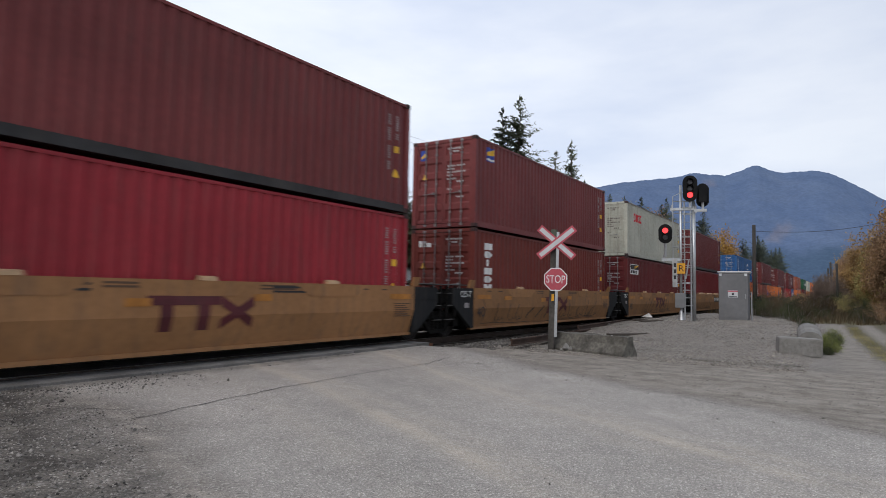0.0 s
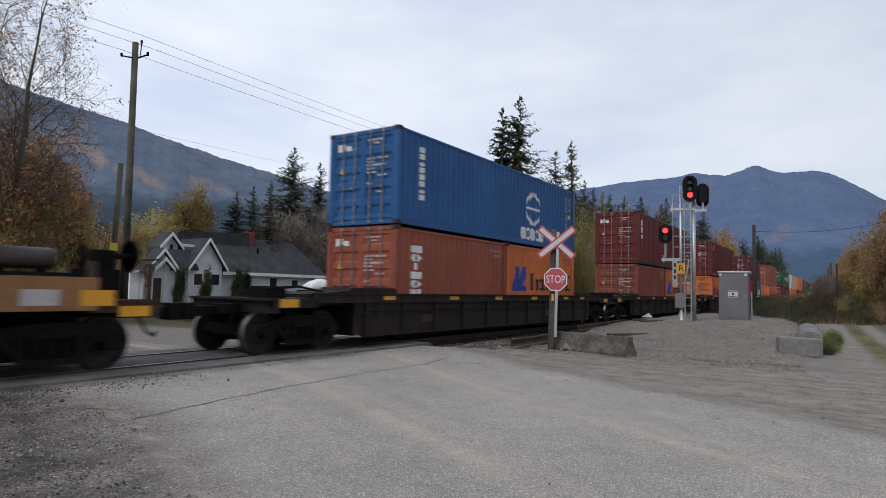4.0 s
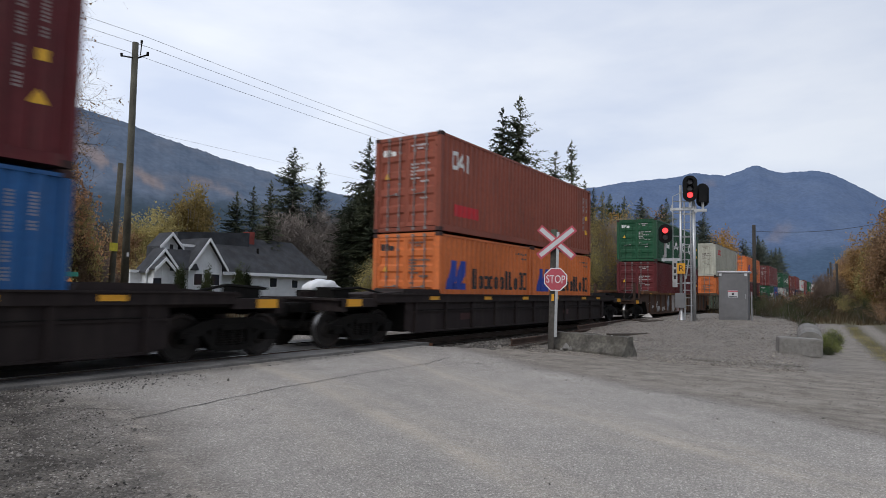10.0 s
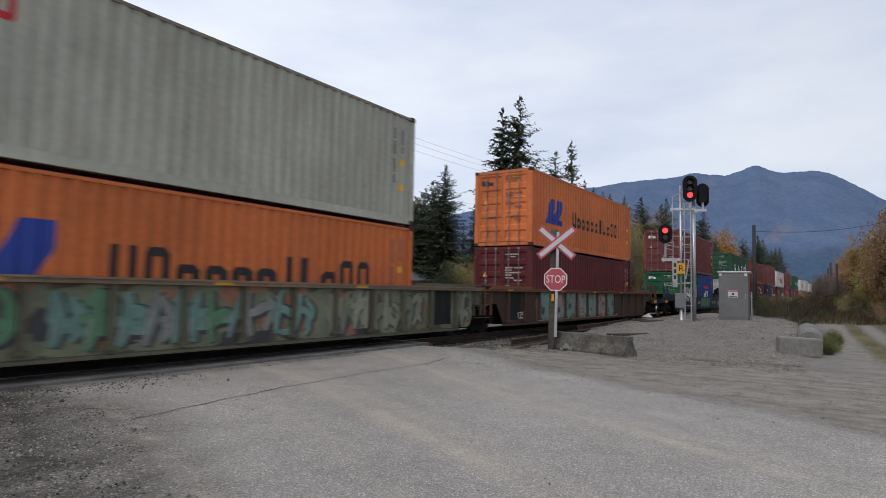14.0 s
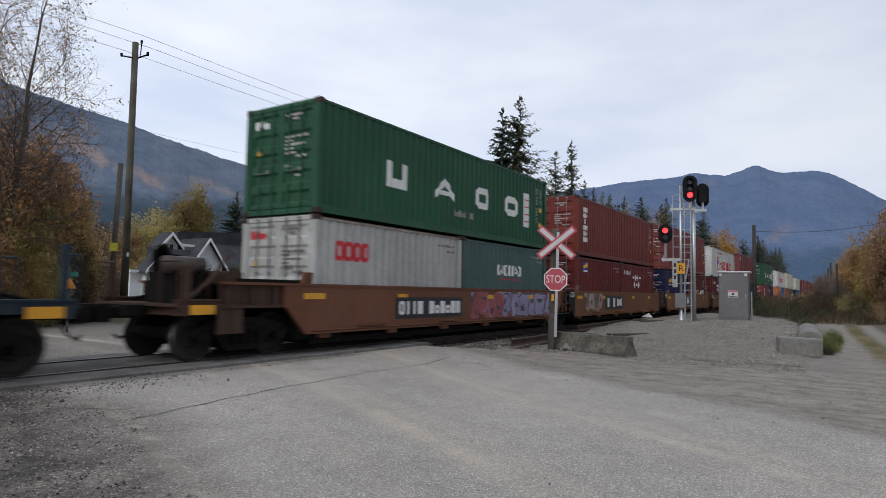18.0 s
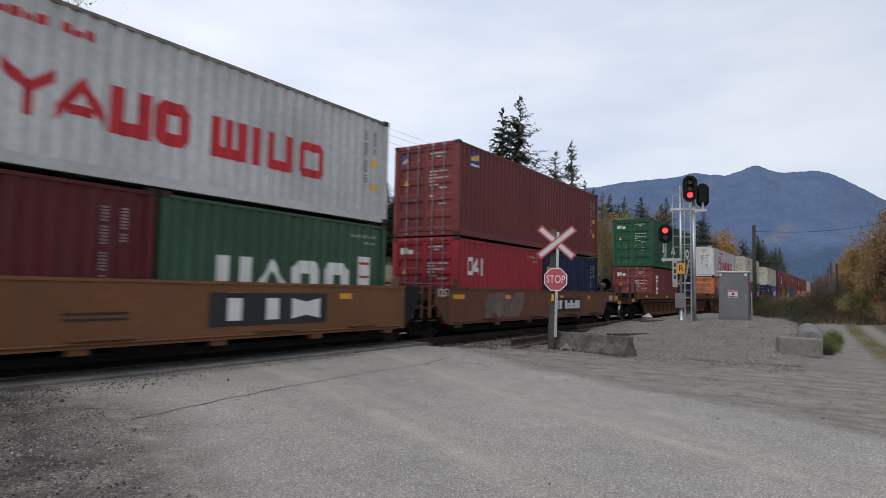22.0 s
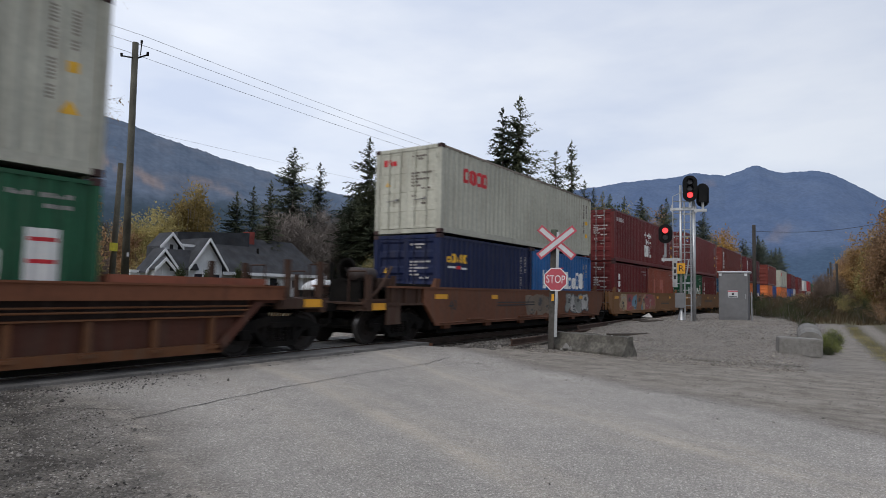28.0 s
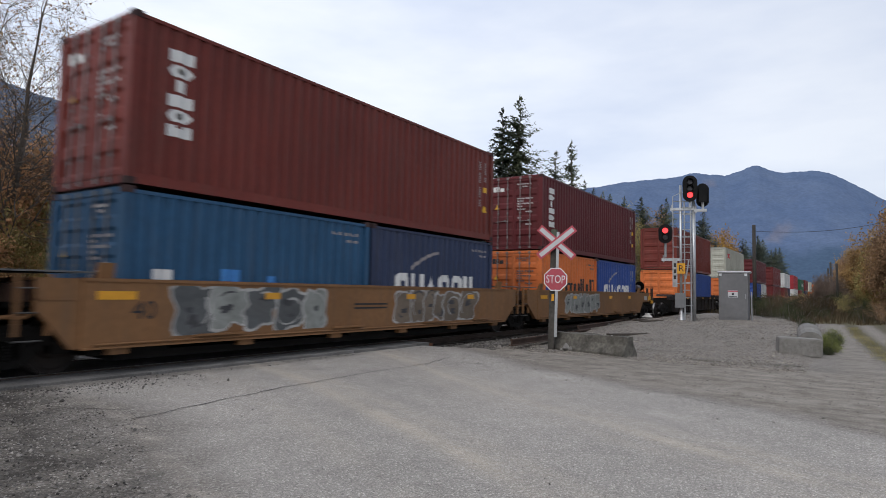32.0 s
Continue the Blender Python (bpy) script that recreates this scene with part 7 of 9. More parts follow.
REACH = {"black": (3.05, 4.6), "blue": (3.3, 5.3), "ribbed": (3.8, 5.45), "olive": (3.8, 5.45), "rust": (3.8, 5.4)}
SHORT_END = (1.7, 3.75)
STYLE = {
    "tan": dict(paint=paint("tan_yellow_car_paint", (0.300, 0.150, 0.064), 0.65, 0.5), top=1.47, low=0.24, smooth=True, dark_end=True),
    "brown": dict(paint=paint("orange_brown_car_paint", (0.185, 0.080, 0.034), 0.65, 0.55), top=1.46, low=0.40, smooth=True, dark_end=True),
    "ochre": dict(paint=paint("ochre_brown_car_paint", (0.225, 0.112, 0.048), 0.6, 0.4), top=1.46, low=0.38, smooth=True, dark_end=False),
    "rusty": dict(paint=paint("rusty_brown_car_paint", (0.146, 0.060, 0.033), 0.7, 0.5), top=1.46, low=0.40, smooth=True, dark_end=False),
    "black": dict(paint=paint("sooty_black_car_paint", (0.0185, 0.0125, 0.012), 0.75, 0.25), top=1.27, low=0.24),
    "ribbed": dict(paint=paint("dull_brown_car_paint", (0.19, 0.085, 0.042), 0.75, 0.5), top=1.48, low=0.25),
    "olive": dict(paint=paint("olive_grey_car_paint", (0.11, 0.10, 0.07), 0.75, 0.5), top=1.48, low=0.25),
    "blue": dict(paint=paint("dark_blue_car_paint", (0.0125, 0.0255, 0.042), 0.55, 0.3), top=1.25, low=0.34, smooth=True, dark_end=False),
    "rust": dict(paint=paint("rust_red_car_paint", (0.22, 0.074, 0.044), 0.7, 0.5), top=1.40, low=0.20),
}
CAR_WORDS = {"tan": "tan yellow smooth-sided well car with dark ends", "brown": "orange-brown smooth-sided well car with black ends", "ochre": "ochre-brown smooth-sided well car", "rusty": "rusty brown smooth-sided well car",
             "black": "sooty black low well car with yellow reflectors", "ribbed": "dull brown ribbed well car with graffiti", "olive": "olive-grey ribbed well car covered in graffiti", "blue": "dark blue smooth-sided well car", "rust": "rust-red ribbed well car with a wide top sill"}
ENDBROWN = paint("sooty_brown_end_paint", (0.060, 0.032, 0.022), 0.75, 0.5)
BLACKEND = paint("black_end_paint", (0.0135, 0.014, 0.015), 0.75, 0.25)


def reflectors(car, x, z, ys, w=0.42, h=0.12, mat=REFL):
    me = cached(("refl", w, h), lambda: Shape().box(0, 0.006, -w / 2, w / 2, -h / 2, h / 2).mesh("reflector"))
    for y in ys:
        part("reflector", me, mat, car, at=Matrix.Translation((x, y, z)))


def stencil(car, body, size, x, y, z, mat):
    me = cached(("text", body, size), lambda: text_mesh(body, size))
    m = Matrix.Translation((x, y, z)) @ Matrix(((0, 0, 1, 0), (1, 0, 0, 0), (0, 1, 0, 0), (0, 0, 0, 1)))
    part("stencil", me, mat, car, "stencilled lettering", m)


GRAF = {n: surface("spray_" + n, c, 0.5, vary=0.2, soil=0.25, bump=0) for n, c in {"violet": (0.22, 0.17, 0.42), "pale": (0.40, 0.385, 0.37), "pink": (0.55, 0.16, 0.14), "dark": (0.045, 0.045, 0.05), "sage": (0.165, 0.18, 0.112),
        "mint": (0.15, 0.27, 0.23), "grey": (0.23, 0.24, 0.22), "sky": (0.12, 0.24, 0.32), "scarlet": (0.40, 0.06, 0.05), "leaf": (0.10, 0.22, 0.12), "silver": (0.40, 0.39, 0.37), "lime": (0.025, 0.17, 0.105), "plum": (0.16, 0.06, 0.10), "rosy": (0.36, 0.25, 0.235), "berry": (0.30, 0.075, 0.08), "lilac": (0.27, 0.235, 0.36), "sand": (0.40, 0.31, 0.19), "cream": (0.25, 0.255, 0.18), "clay": (0.28, 0.13, 0.07), "char": (0.085, 0.09, 0.092), "faded": (0.165, 0.125, 0.09), "mist": (0.22, 0.25, 0.28)}.items()}


def plank_mark(car, x, y0, y1, z0, z1, forms):
    """A black panel with pale blocks where the owner's marks are."""
    part("name_panel", Shape().box(x, x + 0.004, y0, y1, z0, z1), BLACKP, car, "black panel")
    for piece in pieces(word(y0 + 0.15, y1 - 0.1, z0 + 0.1, z1 - 0.1, forms, 0.12)):
        s = Shape()
        for ya, la, ha, yb, lb, hb in piece:
            s.add([(x + 0.007, ya, la), (x + 0.007, yb, lb), (x + 0.007, yb, hb), (x + 0.007, ya, ha)], [(0, 1, 2, 3)])
        part("panel_mark", s, WHITE, car, "pale block on the panel")


def end_gear(car, y, s, style, lone):
    """Platform, rails, hoses and coupler beyond the container at one end. y: the coupling plane; s: the way inwards along y."""
    mat = STYLE[style]["paint"] if style in ("black", "blue") or not lone else ENDBROWN
    if style in ("tan", "brown") and not lone:
        mat = BLACKEND
    e = 1.0 if not lone else REACH.get(style, SHORT_END)[1] - 0.5

    def yy(a, b):
        return sorted((y + s * a, y + s * b))

    p = Shape().box(-0.35, 0.35, *yy(0.12, e), 0.82, 1.02)
    part("center_sill", p, UNDER, car)
    if lone:
        part("air_hose", Shape().path([(0.35, y + s * 0.35, 0.85), (0.42, y + s * 0.2, 0.55), (0.38, y + s * 0.02, 0.45), (0.30, y - s * 0.05, 0.52)], 0.025), UNDER, car, "rubber air hose")
        top = 1.15 if style in ("black", "rust") else 1.05
        part("end_platform", Shape().box(-1.30, 1.30, *yy(0.45, 1.05), top - 0.05, top).box(-1.32, 1.32, *yy(0.55, 0.72), 0.85, top - 0.05).box(-0.95, 0.95, *yy(1.05, e), 0.98, top - 0.02), mat, car)
        if style in ("black", "ribbed", "olive", "rust"):
            for sd in (-1, 1):
                q = Shape()
                sx_box(q, sd, 1.20, 1.34, *yy(0.55, 1.75 if style == "black" else 1.8), top - 0.20, top)
                part("end_sill", q, mat, car)
        reflectors(car, 1.342, top - 0.10, [y + s * 0.95], 0.5, 0.17)
        for sd in (-1, 1):
            q = Shape()
            for x in (0.75, 1.28):
                q.tube((sd * x, y + s * 0.5, top), (sd * x, y + s * 0.5, top + 0.75), 0.018)
            q.tube((sd * 0.75, y + s * 0.5, top + 0.75), (sd * 1.28, y + s * 0.5, top + 0.75), 0.018)
            if style not in ("black",):
                part("hand_rail", q, mat, car)
        if style in ("brown", "rusty", "ochre", "tan"):
            t0, t1 = (0.5, 1.25) if s > 0 else (2.0, 2.85)
            tank = part("air_tank", Shape().tube((0.85, y + s * t0, 1.74), (0.85, y + s * t1, 1.74), 0.16, None, 16), surface("dark_tank_steel", (0.055, 0.040, 0.036), 0.5, soil=0.3), car, "round air reservoir", smooth=True)
            for d in (t0 + 0.1, t1 - 0.2):
                part("tank_cradle", Shape().box(0.7, 1.0, *yy(d, d + 0.08), 1.05 if s > 0 else 1.49, 1.64), UNDER, tank)
            if s > 0:
                part("valve_box", Shape().box(-0.2, 0.95, *yy(1.35, 2.1), 1.05, 1.66), ENDBROWN, car, "sooty red-brown equipment box", bevel=0.03)
                part("side_brace", Shape().path([(1.26, y + s * 0.7, 1.15), (1.27, y + s * 1.1, 1.45), (1.27, y + s * 1.5, 1.95)], 0.035), ENDBROWN, car)
                part("step_panel", Shape().box(1.26, 1.31, *yy(1.3, 1.85), 0.55, 1.05).box(1.27, 1.33, *yy(1.28, 1.87), 0.50, 0.56), ENDBROWN, car, "brown step panel")
            else:
                reflectors(car, 1.364, 1.16, [y + s * 1.55], 0.5, 0.24)
                part("vent_frame", Shape().box(1.362, 1.372, *yy(2.1, 2.6), 1.05, 1.28), DOORP, car, "small pale framed plate")
            part("walkway", Shape().box(-1.1, 1.2, *yy(1.9, 3.6), 1.49, 1.53).box(1.05, 1.2, *yy(1.9, 3.6), 1.40, 1.49), UNDER, car, "dark grating walkway")
            part("brake_wheel", Shape().rings([(y + s * 0.62, 0.28), (y + s * 0.66, 0.28), (y + s * 0.66, 0.24), (y + s * 0.62, 0.24)], 18, "y").tube((0, y + s * 0.6, 0), (0, y + s * 0.9, 0), 0.05), UNDER, car, "round hand-brake wheel", Matrix.Translation((0.55, 0, 1.85)))
            part("valve_stand", Shape().box(-0.1, 0.55, *yy(0.75, 1.3), 1.05, 1.62).box(0.1, 0.4, *yy(0.8, 1.1), 1.62, 1.95).tube((-0.3, y + s * 1.0, 1.0), (-0.3, y + s * 1.0, 2.05), 0.05), UNDER, car)
        if style == "black":
            part("ramp_plate", Shape().plate_x([(y + s * 1.5, 1.18), (y + s * 1.5, 1.24), (y + s * 3.4, 1.36), (y + s * 3.4, 1.18)], 0.2, 1.25), mat, car)
            part("brake_rod", Shape().path([(0.9, y + s * 0.6, 1.34), (0.9, y + s * 1.6, 1.40), (1.1, y + s * 2.6, 1.22)], 0.03).box(0.3, 0.9, *yy(0.75, 1.25), 1.15, 1.40), UNDER, car)
    else:
        q = Shape()
        q.box(-0.9, 1.15, *yy(0.0, 0.95), 1.02, 1.10)
        q.box(0.2, 0.75, *yy(0.12, 0.55), 1.10, 1.38)
        q.path([(1.0, y + s * 0.9, 1.35), (1.1, y + s * 0.5, 1.0), (1.15, y, 0.86)], 0.03)
        part("joint_gear", q, UNDER, car, "hoses and castings at the joint")
        post = UNDER if style in ("tan", "rust") else mat if style != "brown" else RUST
        for k, x in enumerate((1.28, 1.28)):
            part("joint_post", Shape().box(x - 0.03, x + 0.03, *yy(0.16 + 0.42 * k, 0.22 + 0.42 * k), 0.62, 1.50), post, car)
        part("brake_cylinder", Shape().tube((0.55, y + s * 0.15, 1.22), (1.05, y + s * 0.15, 1.22), 0.14, None, 12), UNDER, car)
        part("air_pipe", Shape().path([(1.22, y + s * 0.85, 1.40), (1.27, y + s * 0.6, 1.05), (1.24, y + s * 0.3, 0.88), (1.2, y - s * 0.1, 0.9)], 0.028), post, car, "bent air pipe")
        part("walkway", Shape().box(-1.25, 1.28, *yy(0.02, 1.30), 1.535, 1.56), surface("dull_grating_steel", (0.13, 0.13, 0.13), 0.6, metal=0.3, soil=0.3, bump=0), car, "thin grating walkway")
        gear_mat = ENDBROWN if style in ("brown", "ochre", "rusty") else UNDER
        part("joint_casting", Shape().plate_x([(y + s * 0.05, 1.10), (y + s * 0.10, 1.36), (y + s * 0.55, 1.42), (y + s * 1.05, 1.30), (y + s * 1.05, 1.10)], 0.78, 1.16), gear_mat, car, "bulky casting at the joint", bevel=0.02)
        for z in (0.55, 0.95, 1.3):
            part("rung", cached("rung", lambda: Shape().tube((1.30, -0.17, 0), (1.30, 0.17, 0), 0.013).tube((1.30, -0.16, 0), (1.2, -0.16, 0), 0.012).tube((1.30, 0.16, 0), (1.2, 0.16, 0), 0.012).mesh("rung")), surface("worn_rung_steel", (0.10, 0.095, 0.09), 0.6, metal=0.3, soil=0.3, bump=0), car, at=Matrix.Translation((0, y + s * 0.34, z)))


def raise_sill(car, spans, x0, x1, top, h, mat):
    for y0, y1 in spans:
        if y1 > y0:
            two_sides("raised_sill", lambda s, sd: sx_box(s, sd, x0, x1, y0, y1, top, top + h), mat, car)


def open_end(car, y, s, style, ww):
    """The open frame over the truck at a single end: a low sill, posts, a thin top rail and the braces behind."""
    mat = STYLE[style]["paint"] if style == "blue" else ENDBROWN

    def yy(a, b):
        return sorted((y + s * a, y + s * b))

    lo, hi = sorted((y + s * 0.5, ww + s * 0.05))
    tall = 1.95 if style in ("blue", "ribbed", "olive", "rust") else 1.72
    for sd in (-1, 1):
        q = Shape()
        sx_plate(q, sd, [(lo, 0.93), (lo, 1.13), (hi, 1.13), (hi, 0.93)], 1.14, 1.30)
        sx_box(q, sd, 1.12, 1.325, lo, hi, 1.10, 1.135)
        part("end_sill", q, mat, car, "low sill over the truck")
        for k, d in enumerate((0.62, 1.55)):
            q = Shape()
            sx_box(q, sd, 1.20, 1.30, *yy(d, d + 0.11), 1.135, tall)
            part("end_post", q, mat, car)
        if tall < 1.6:
            q = Shape()
            sx_box(q, sd, 1.215, 1.285, *sorted((y + s * 0.62, ww)), 1.50, 1.545)
            part("top_rail", q, mat, car)
        q = Shape()
        q.tube((sd * 1.25, y + s * 1.6, 1.14), (sd * 1.25, ww + s * 0.1, 1.48), 0.03)
        q.tube((sd * 0.8, y + s * 0.9, 1.1), (sd * 0.8, y + s * 2.2, 1.42), 0.03)
        part("brace", q, UNDER, car)
    part("end_hopper", Shape().plate_x([(y + s * 1.2, 1.0), (ww, 1.0), (ww + s * 0.6, 1.42), (ww, 1.42), (y + s * 1.9, 1.14)], -1.0, 1.0), UNDER, car, "sloping dark end plate")


def splash(car, x, spots, mat, seed):
    """Burst-shaped blots of silver paint."""
    r = random.Random(seed)
    for yc, zc, rad in spots:
        n = 26
        v = [(x, yc, zc)]
        for i in range(n):
            a = 2 * math.pi * i / n
            d = 0.8 * rad * (0.75 + 0.9 * noise.noise(Vector((1.4 * math.cos(a), 1.4 * math.sin(a), yc * 3.0))) + r.uniform(-0.14, 0.14))
            v.append((x, yc + 1.5 * d * math.cos(a), max(0.36, zc + 0.8 * d * math.sin(a))))
        part("paint_blot", Shape().add(v, [(0, i + 1, (i + 1) % n + 1) for i in range(n)]), mat, car, "burst-shaped silver paint blot")


def lobed(r, yc, zc, ry, rz, lean, z0, z1, square=3.0, rough=0.2):
    """A rounded, uneven outline in y and z, kept between two heights."""
    ph, out = r.uniform(0, 50), []
    for i in range(30):
        a = 2 * math.pi * i / 30
        c, d = math.cos(a), math.sin(a)
        k = (abs(c) ** square + abs(d) ** square) ** (-1 / square) * (1 + rough * noise.noise(Vector((1.7 * c, 1.7 * d, ph))))
        out.append((yc + ry * k * c + lean * rz * k * d, min(z1, max(z0, zc + rz * k * d))))
    return out


def fan(s, x, ring):
    n = len(ring)
    my, mz = sum(p[0] for p in ring) / n, sum(p[1] for p in ring) / n
    s.add([(x, my, mz)] + [(x, y, z) for y, z in ring], [(0, i + 1, (i + 1) % n + 1) for i in range(n)])


def stroke(s, x, pts, w):
    """A brush line through points of y and z."""
    side = []
    for i, (y, z) in enumerate(pts):
        (ya, za), (yb, zb) = pts[max(i - 1, 0)], pts[min(i + 1, len(pts) - 1)]
        d = math.hypot(yb - ya, zb - za) or 1.0
        k = w * (0.45 + 0.55 * math.sin(math.pi * (i + 0.5) / len(pts)))
        side.append(((y - k * (zb - za) / d, z + k * (yb - ya) / d), (y + k * (zb - za) / d, z - k * (yb - ya) / d)))
    for (a, b), (c, d) in zip(side, side[1:]):
        s.add([(x, *a), (x, *b), (x, *d), (x, *c)], [(0, 1, 2, 3)])


def mural(car, x, y0, y1, z0, z1, seed, cols=("sage", "mint", "pale", "leaf", "mint"), edge="dark", shine="pale", width=0.8, patches=()):
    """Spray paint: a blotched ground, then a row of rounded swelling forms with outlines, hollows and highlight strokes."""
    r = random.Random(seed)
    layers, lift = {}, [x]

    def layer(name):
        lift[0] += 0.00012
        return layers.setdefault(name, Shape())

    if cols[0]:
        y = y0 + 0.2
        while y < y1:
            fan(layer(cols[0]), lift[0], lobed(r, y, (z0 + z1) / 2, r.uniform(0.45, 0.8), (z1 - z0) * r.uniform(0.5, 0.62), 0.1, z0, z1, 3.5, 0.25))
            y += r.uniform(0.5, 0.8)
    for name in patches:
        for _ in range(int((y1 - y0) * 1.2)):
            fan(layer(name), lift[0], lobed(r, r.uniform(y0, y1), r.uniform(z0, z1), r.uniform(0.15, 0.45), r.uniform(0.1, 0.35), r.uniform(-0.5, 0.8), z0, z1, 2.2, 0.7))
    y, k, h = y0 + width * 0.45, 0, z1 - z0
    while y < y1 - width * 0.35:
        w = width * r.uniform(0.75, 1.2)
        zc, rz, lean, sq = (z0 + z1) / 2 + r.uniform(-0.06, 0.06) * h, h * r.uniform(0.40, 0.52), r.uniform(-0.1, 0.35), r.uniform(2.2, 4.5)
        state = r.getstate()
        for name, grow in ((edge, 0.055), (cols[1 + k % (len(cols) - 1)], 0.0)):
            if name:
                r.setstate(state)
                fan(layer(name), lift[0], lobed(r, y, zc, w * 0.5 + grow, rz + grow, lean, z0, z1, sq, 0.5))
        hollow_col = edge if edge and edge not in ("pale", "silver") else "dark"
        for _ in range(r.randint(1, 2)):
            fan(layer(hollow_col), lift[0], lobed(r, y + r.uniform(-0.15, 0.15) * w, zc + r.uniform(-0.5, 0.5) * rz, w * r.uniform(0.08, 0.20), rz * r.uniform(0.08, 0.28), lean, z0, z1, 2.4, 0.6))
        for _ in range(2):
            a0, a1, q = r.uniform(0, 6.28), r.uniform(1.0, 3.0), r.uniform(0.55, 0.95)
            pts = [(y + q * w * 0.5 * math.cos(a0 + a1 * t / 9) + lean * rz * q * math.sin(a0 + a1 * t / 9), min(z1, max(z0, zc + q * rz * math.sin(a0 + a1 * t / 9)))) for t in range(10)]
            stroke(layer(shine if r.random() < 0.6 else hollow_col), lift[0], pts, r.uniform(0.012, 0.028))
        y += w * 0.86
        k += 1
    for name, shape in layers.items():
        part("graffiti", shape, GRAF[name], car, "spray-painted graffiti")["kind"] = "stuff"


def ribbons(car, x, y0, y1, z0, z1, seed, fills, width, ground="sage", blots=("clay", "dark")):
    """Spray paint: a blotched ground under rows of thick bent strokes, each with a dark shadow and a thin highlight, none of them a letter."""
    r = random.Random(seed)
    layers, lift = {}, [x]

    def layer(name):
        lift[0] += 0.00010
        return layers.setdefault(name, Shape())

    y = y0
    while y < y1:
        fan(layer(ground), lift[0], lobed(r, y, (z0 + z1) / 2, r.uniform(0.35, 0.7), (z1 - z0) * r.uniform(0.45, 0.62), 0.1, z0, z1, 3.5, 0.3))
        y += r.uniform(0.55, 0.9)
    for name in blots:
        for _ in range(int((y1 - y0) * 2.0)):
            fan(layer(name), lift[0], lobed(r, r.uniform(y0, y1), r.uniform(z0, z1), r.uniform(0.10, 0.32), r.uniform(0.05, 0.22), r.uniform(-0.5, 0.8), z0, z1, 2.4, 0.7))
    h, y, k = z1 - z0, y0 + 0.1, 0
    while y < y1 - width:
        w, lean, t = width * r.uniform(0.75, 1.15), r.uniform(-0.1, 0.3), r.uniform(0.07, 0.115)
        lo, hi = z0 + h * r.uniform(0.05, 0.14), z1 - h * r.uniform(0.03, 0.12)
        bow, ph = r.uniform(-0.12, 0.12), r.uniform(0, 6.28)
        forms = [[(y + lean * q / 8 + bow * math.sin(math.pi * q / 8), lo + (hi - lo) * q / 8) for q in range(9)]]
        for kind in (r.randint(0, 2), r.randint(0, 2)):
            zc, rz, a0, span = lo + (hi - lo) * r.uniform(0.25, 0.75), (hi - lo) * r.uniform(0.16, 0.42), r.uniform(0, 6.28), r.uniform(2.2, 4.6)
            if kind == 0:
                forms.append([(y + w * 0.3 + w * r.uniform(0.30, 0.36) * math.sin(a), zc + rz * math.cos(a)) for a in (a0 + span * q / 12 for q in range(13))])
            elif kind == 1:
                forms.append([(y + w * (-0.2 + 1.1 * q / 9), zc + rz * 0.35 * math.sin(ph + 0.6 * q)) for q in range(10)])
            else:
                forms.append([(y + w * 0.6 + 0.10 * math.sin(ph + 0.7 * q), lo + (hi - lo) * (0.1 + 0.8 * q / 9)) for q in range(10)])
        fill = fills[k % len(fills)]
        for pts in forms:
            stroke(layer("dark"), lift[0], [(a + 0.035, min(z1, max(z0, b - 0.025))) for a, b in pts], t + 0.055)
        for pts in forms:
            stroke(layer(fill), lift[0], [(a, min(z1 - t * 0.3, max(z0 + t * 0.3, b))) for a, b in pts], t)
        stroke(layer("pale"), lift[0], [(a - t * 0.6, b) for a, b in forms[0][1:5]], 0.010)
        y += w * r.uniform(0.6, 0.85)
        k += 1
    for name, shape in layers.items():
        part("graffiti", shape, GRAF[name], car, "spray-painted graffiti")["kind"] = "stuff"


def fold_x(z):
    """How far out the folded tan side stands at height z."""
    return 1.37 if z > 0.84 else 1.365 - (0.84 - z) * 0.2917


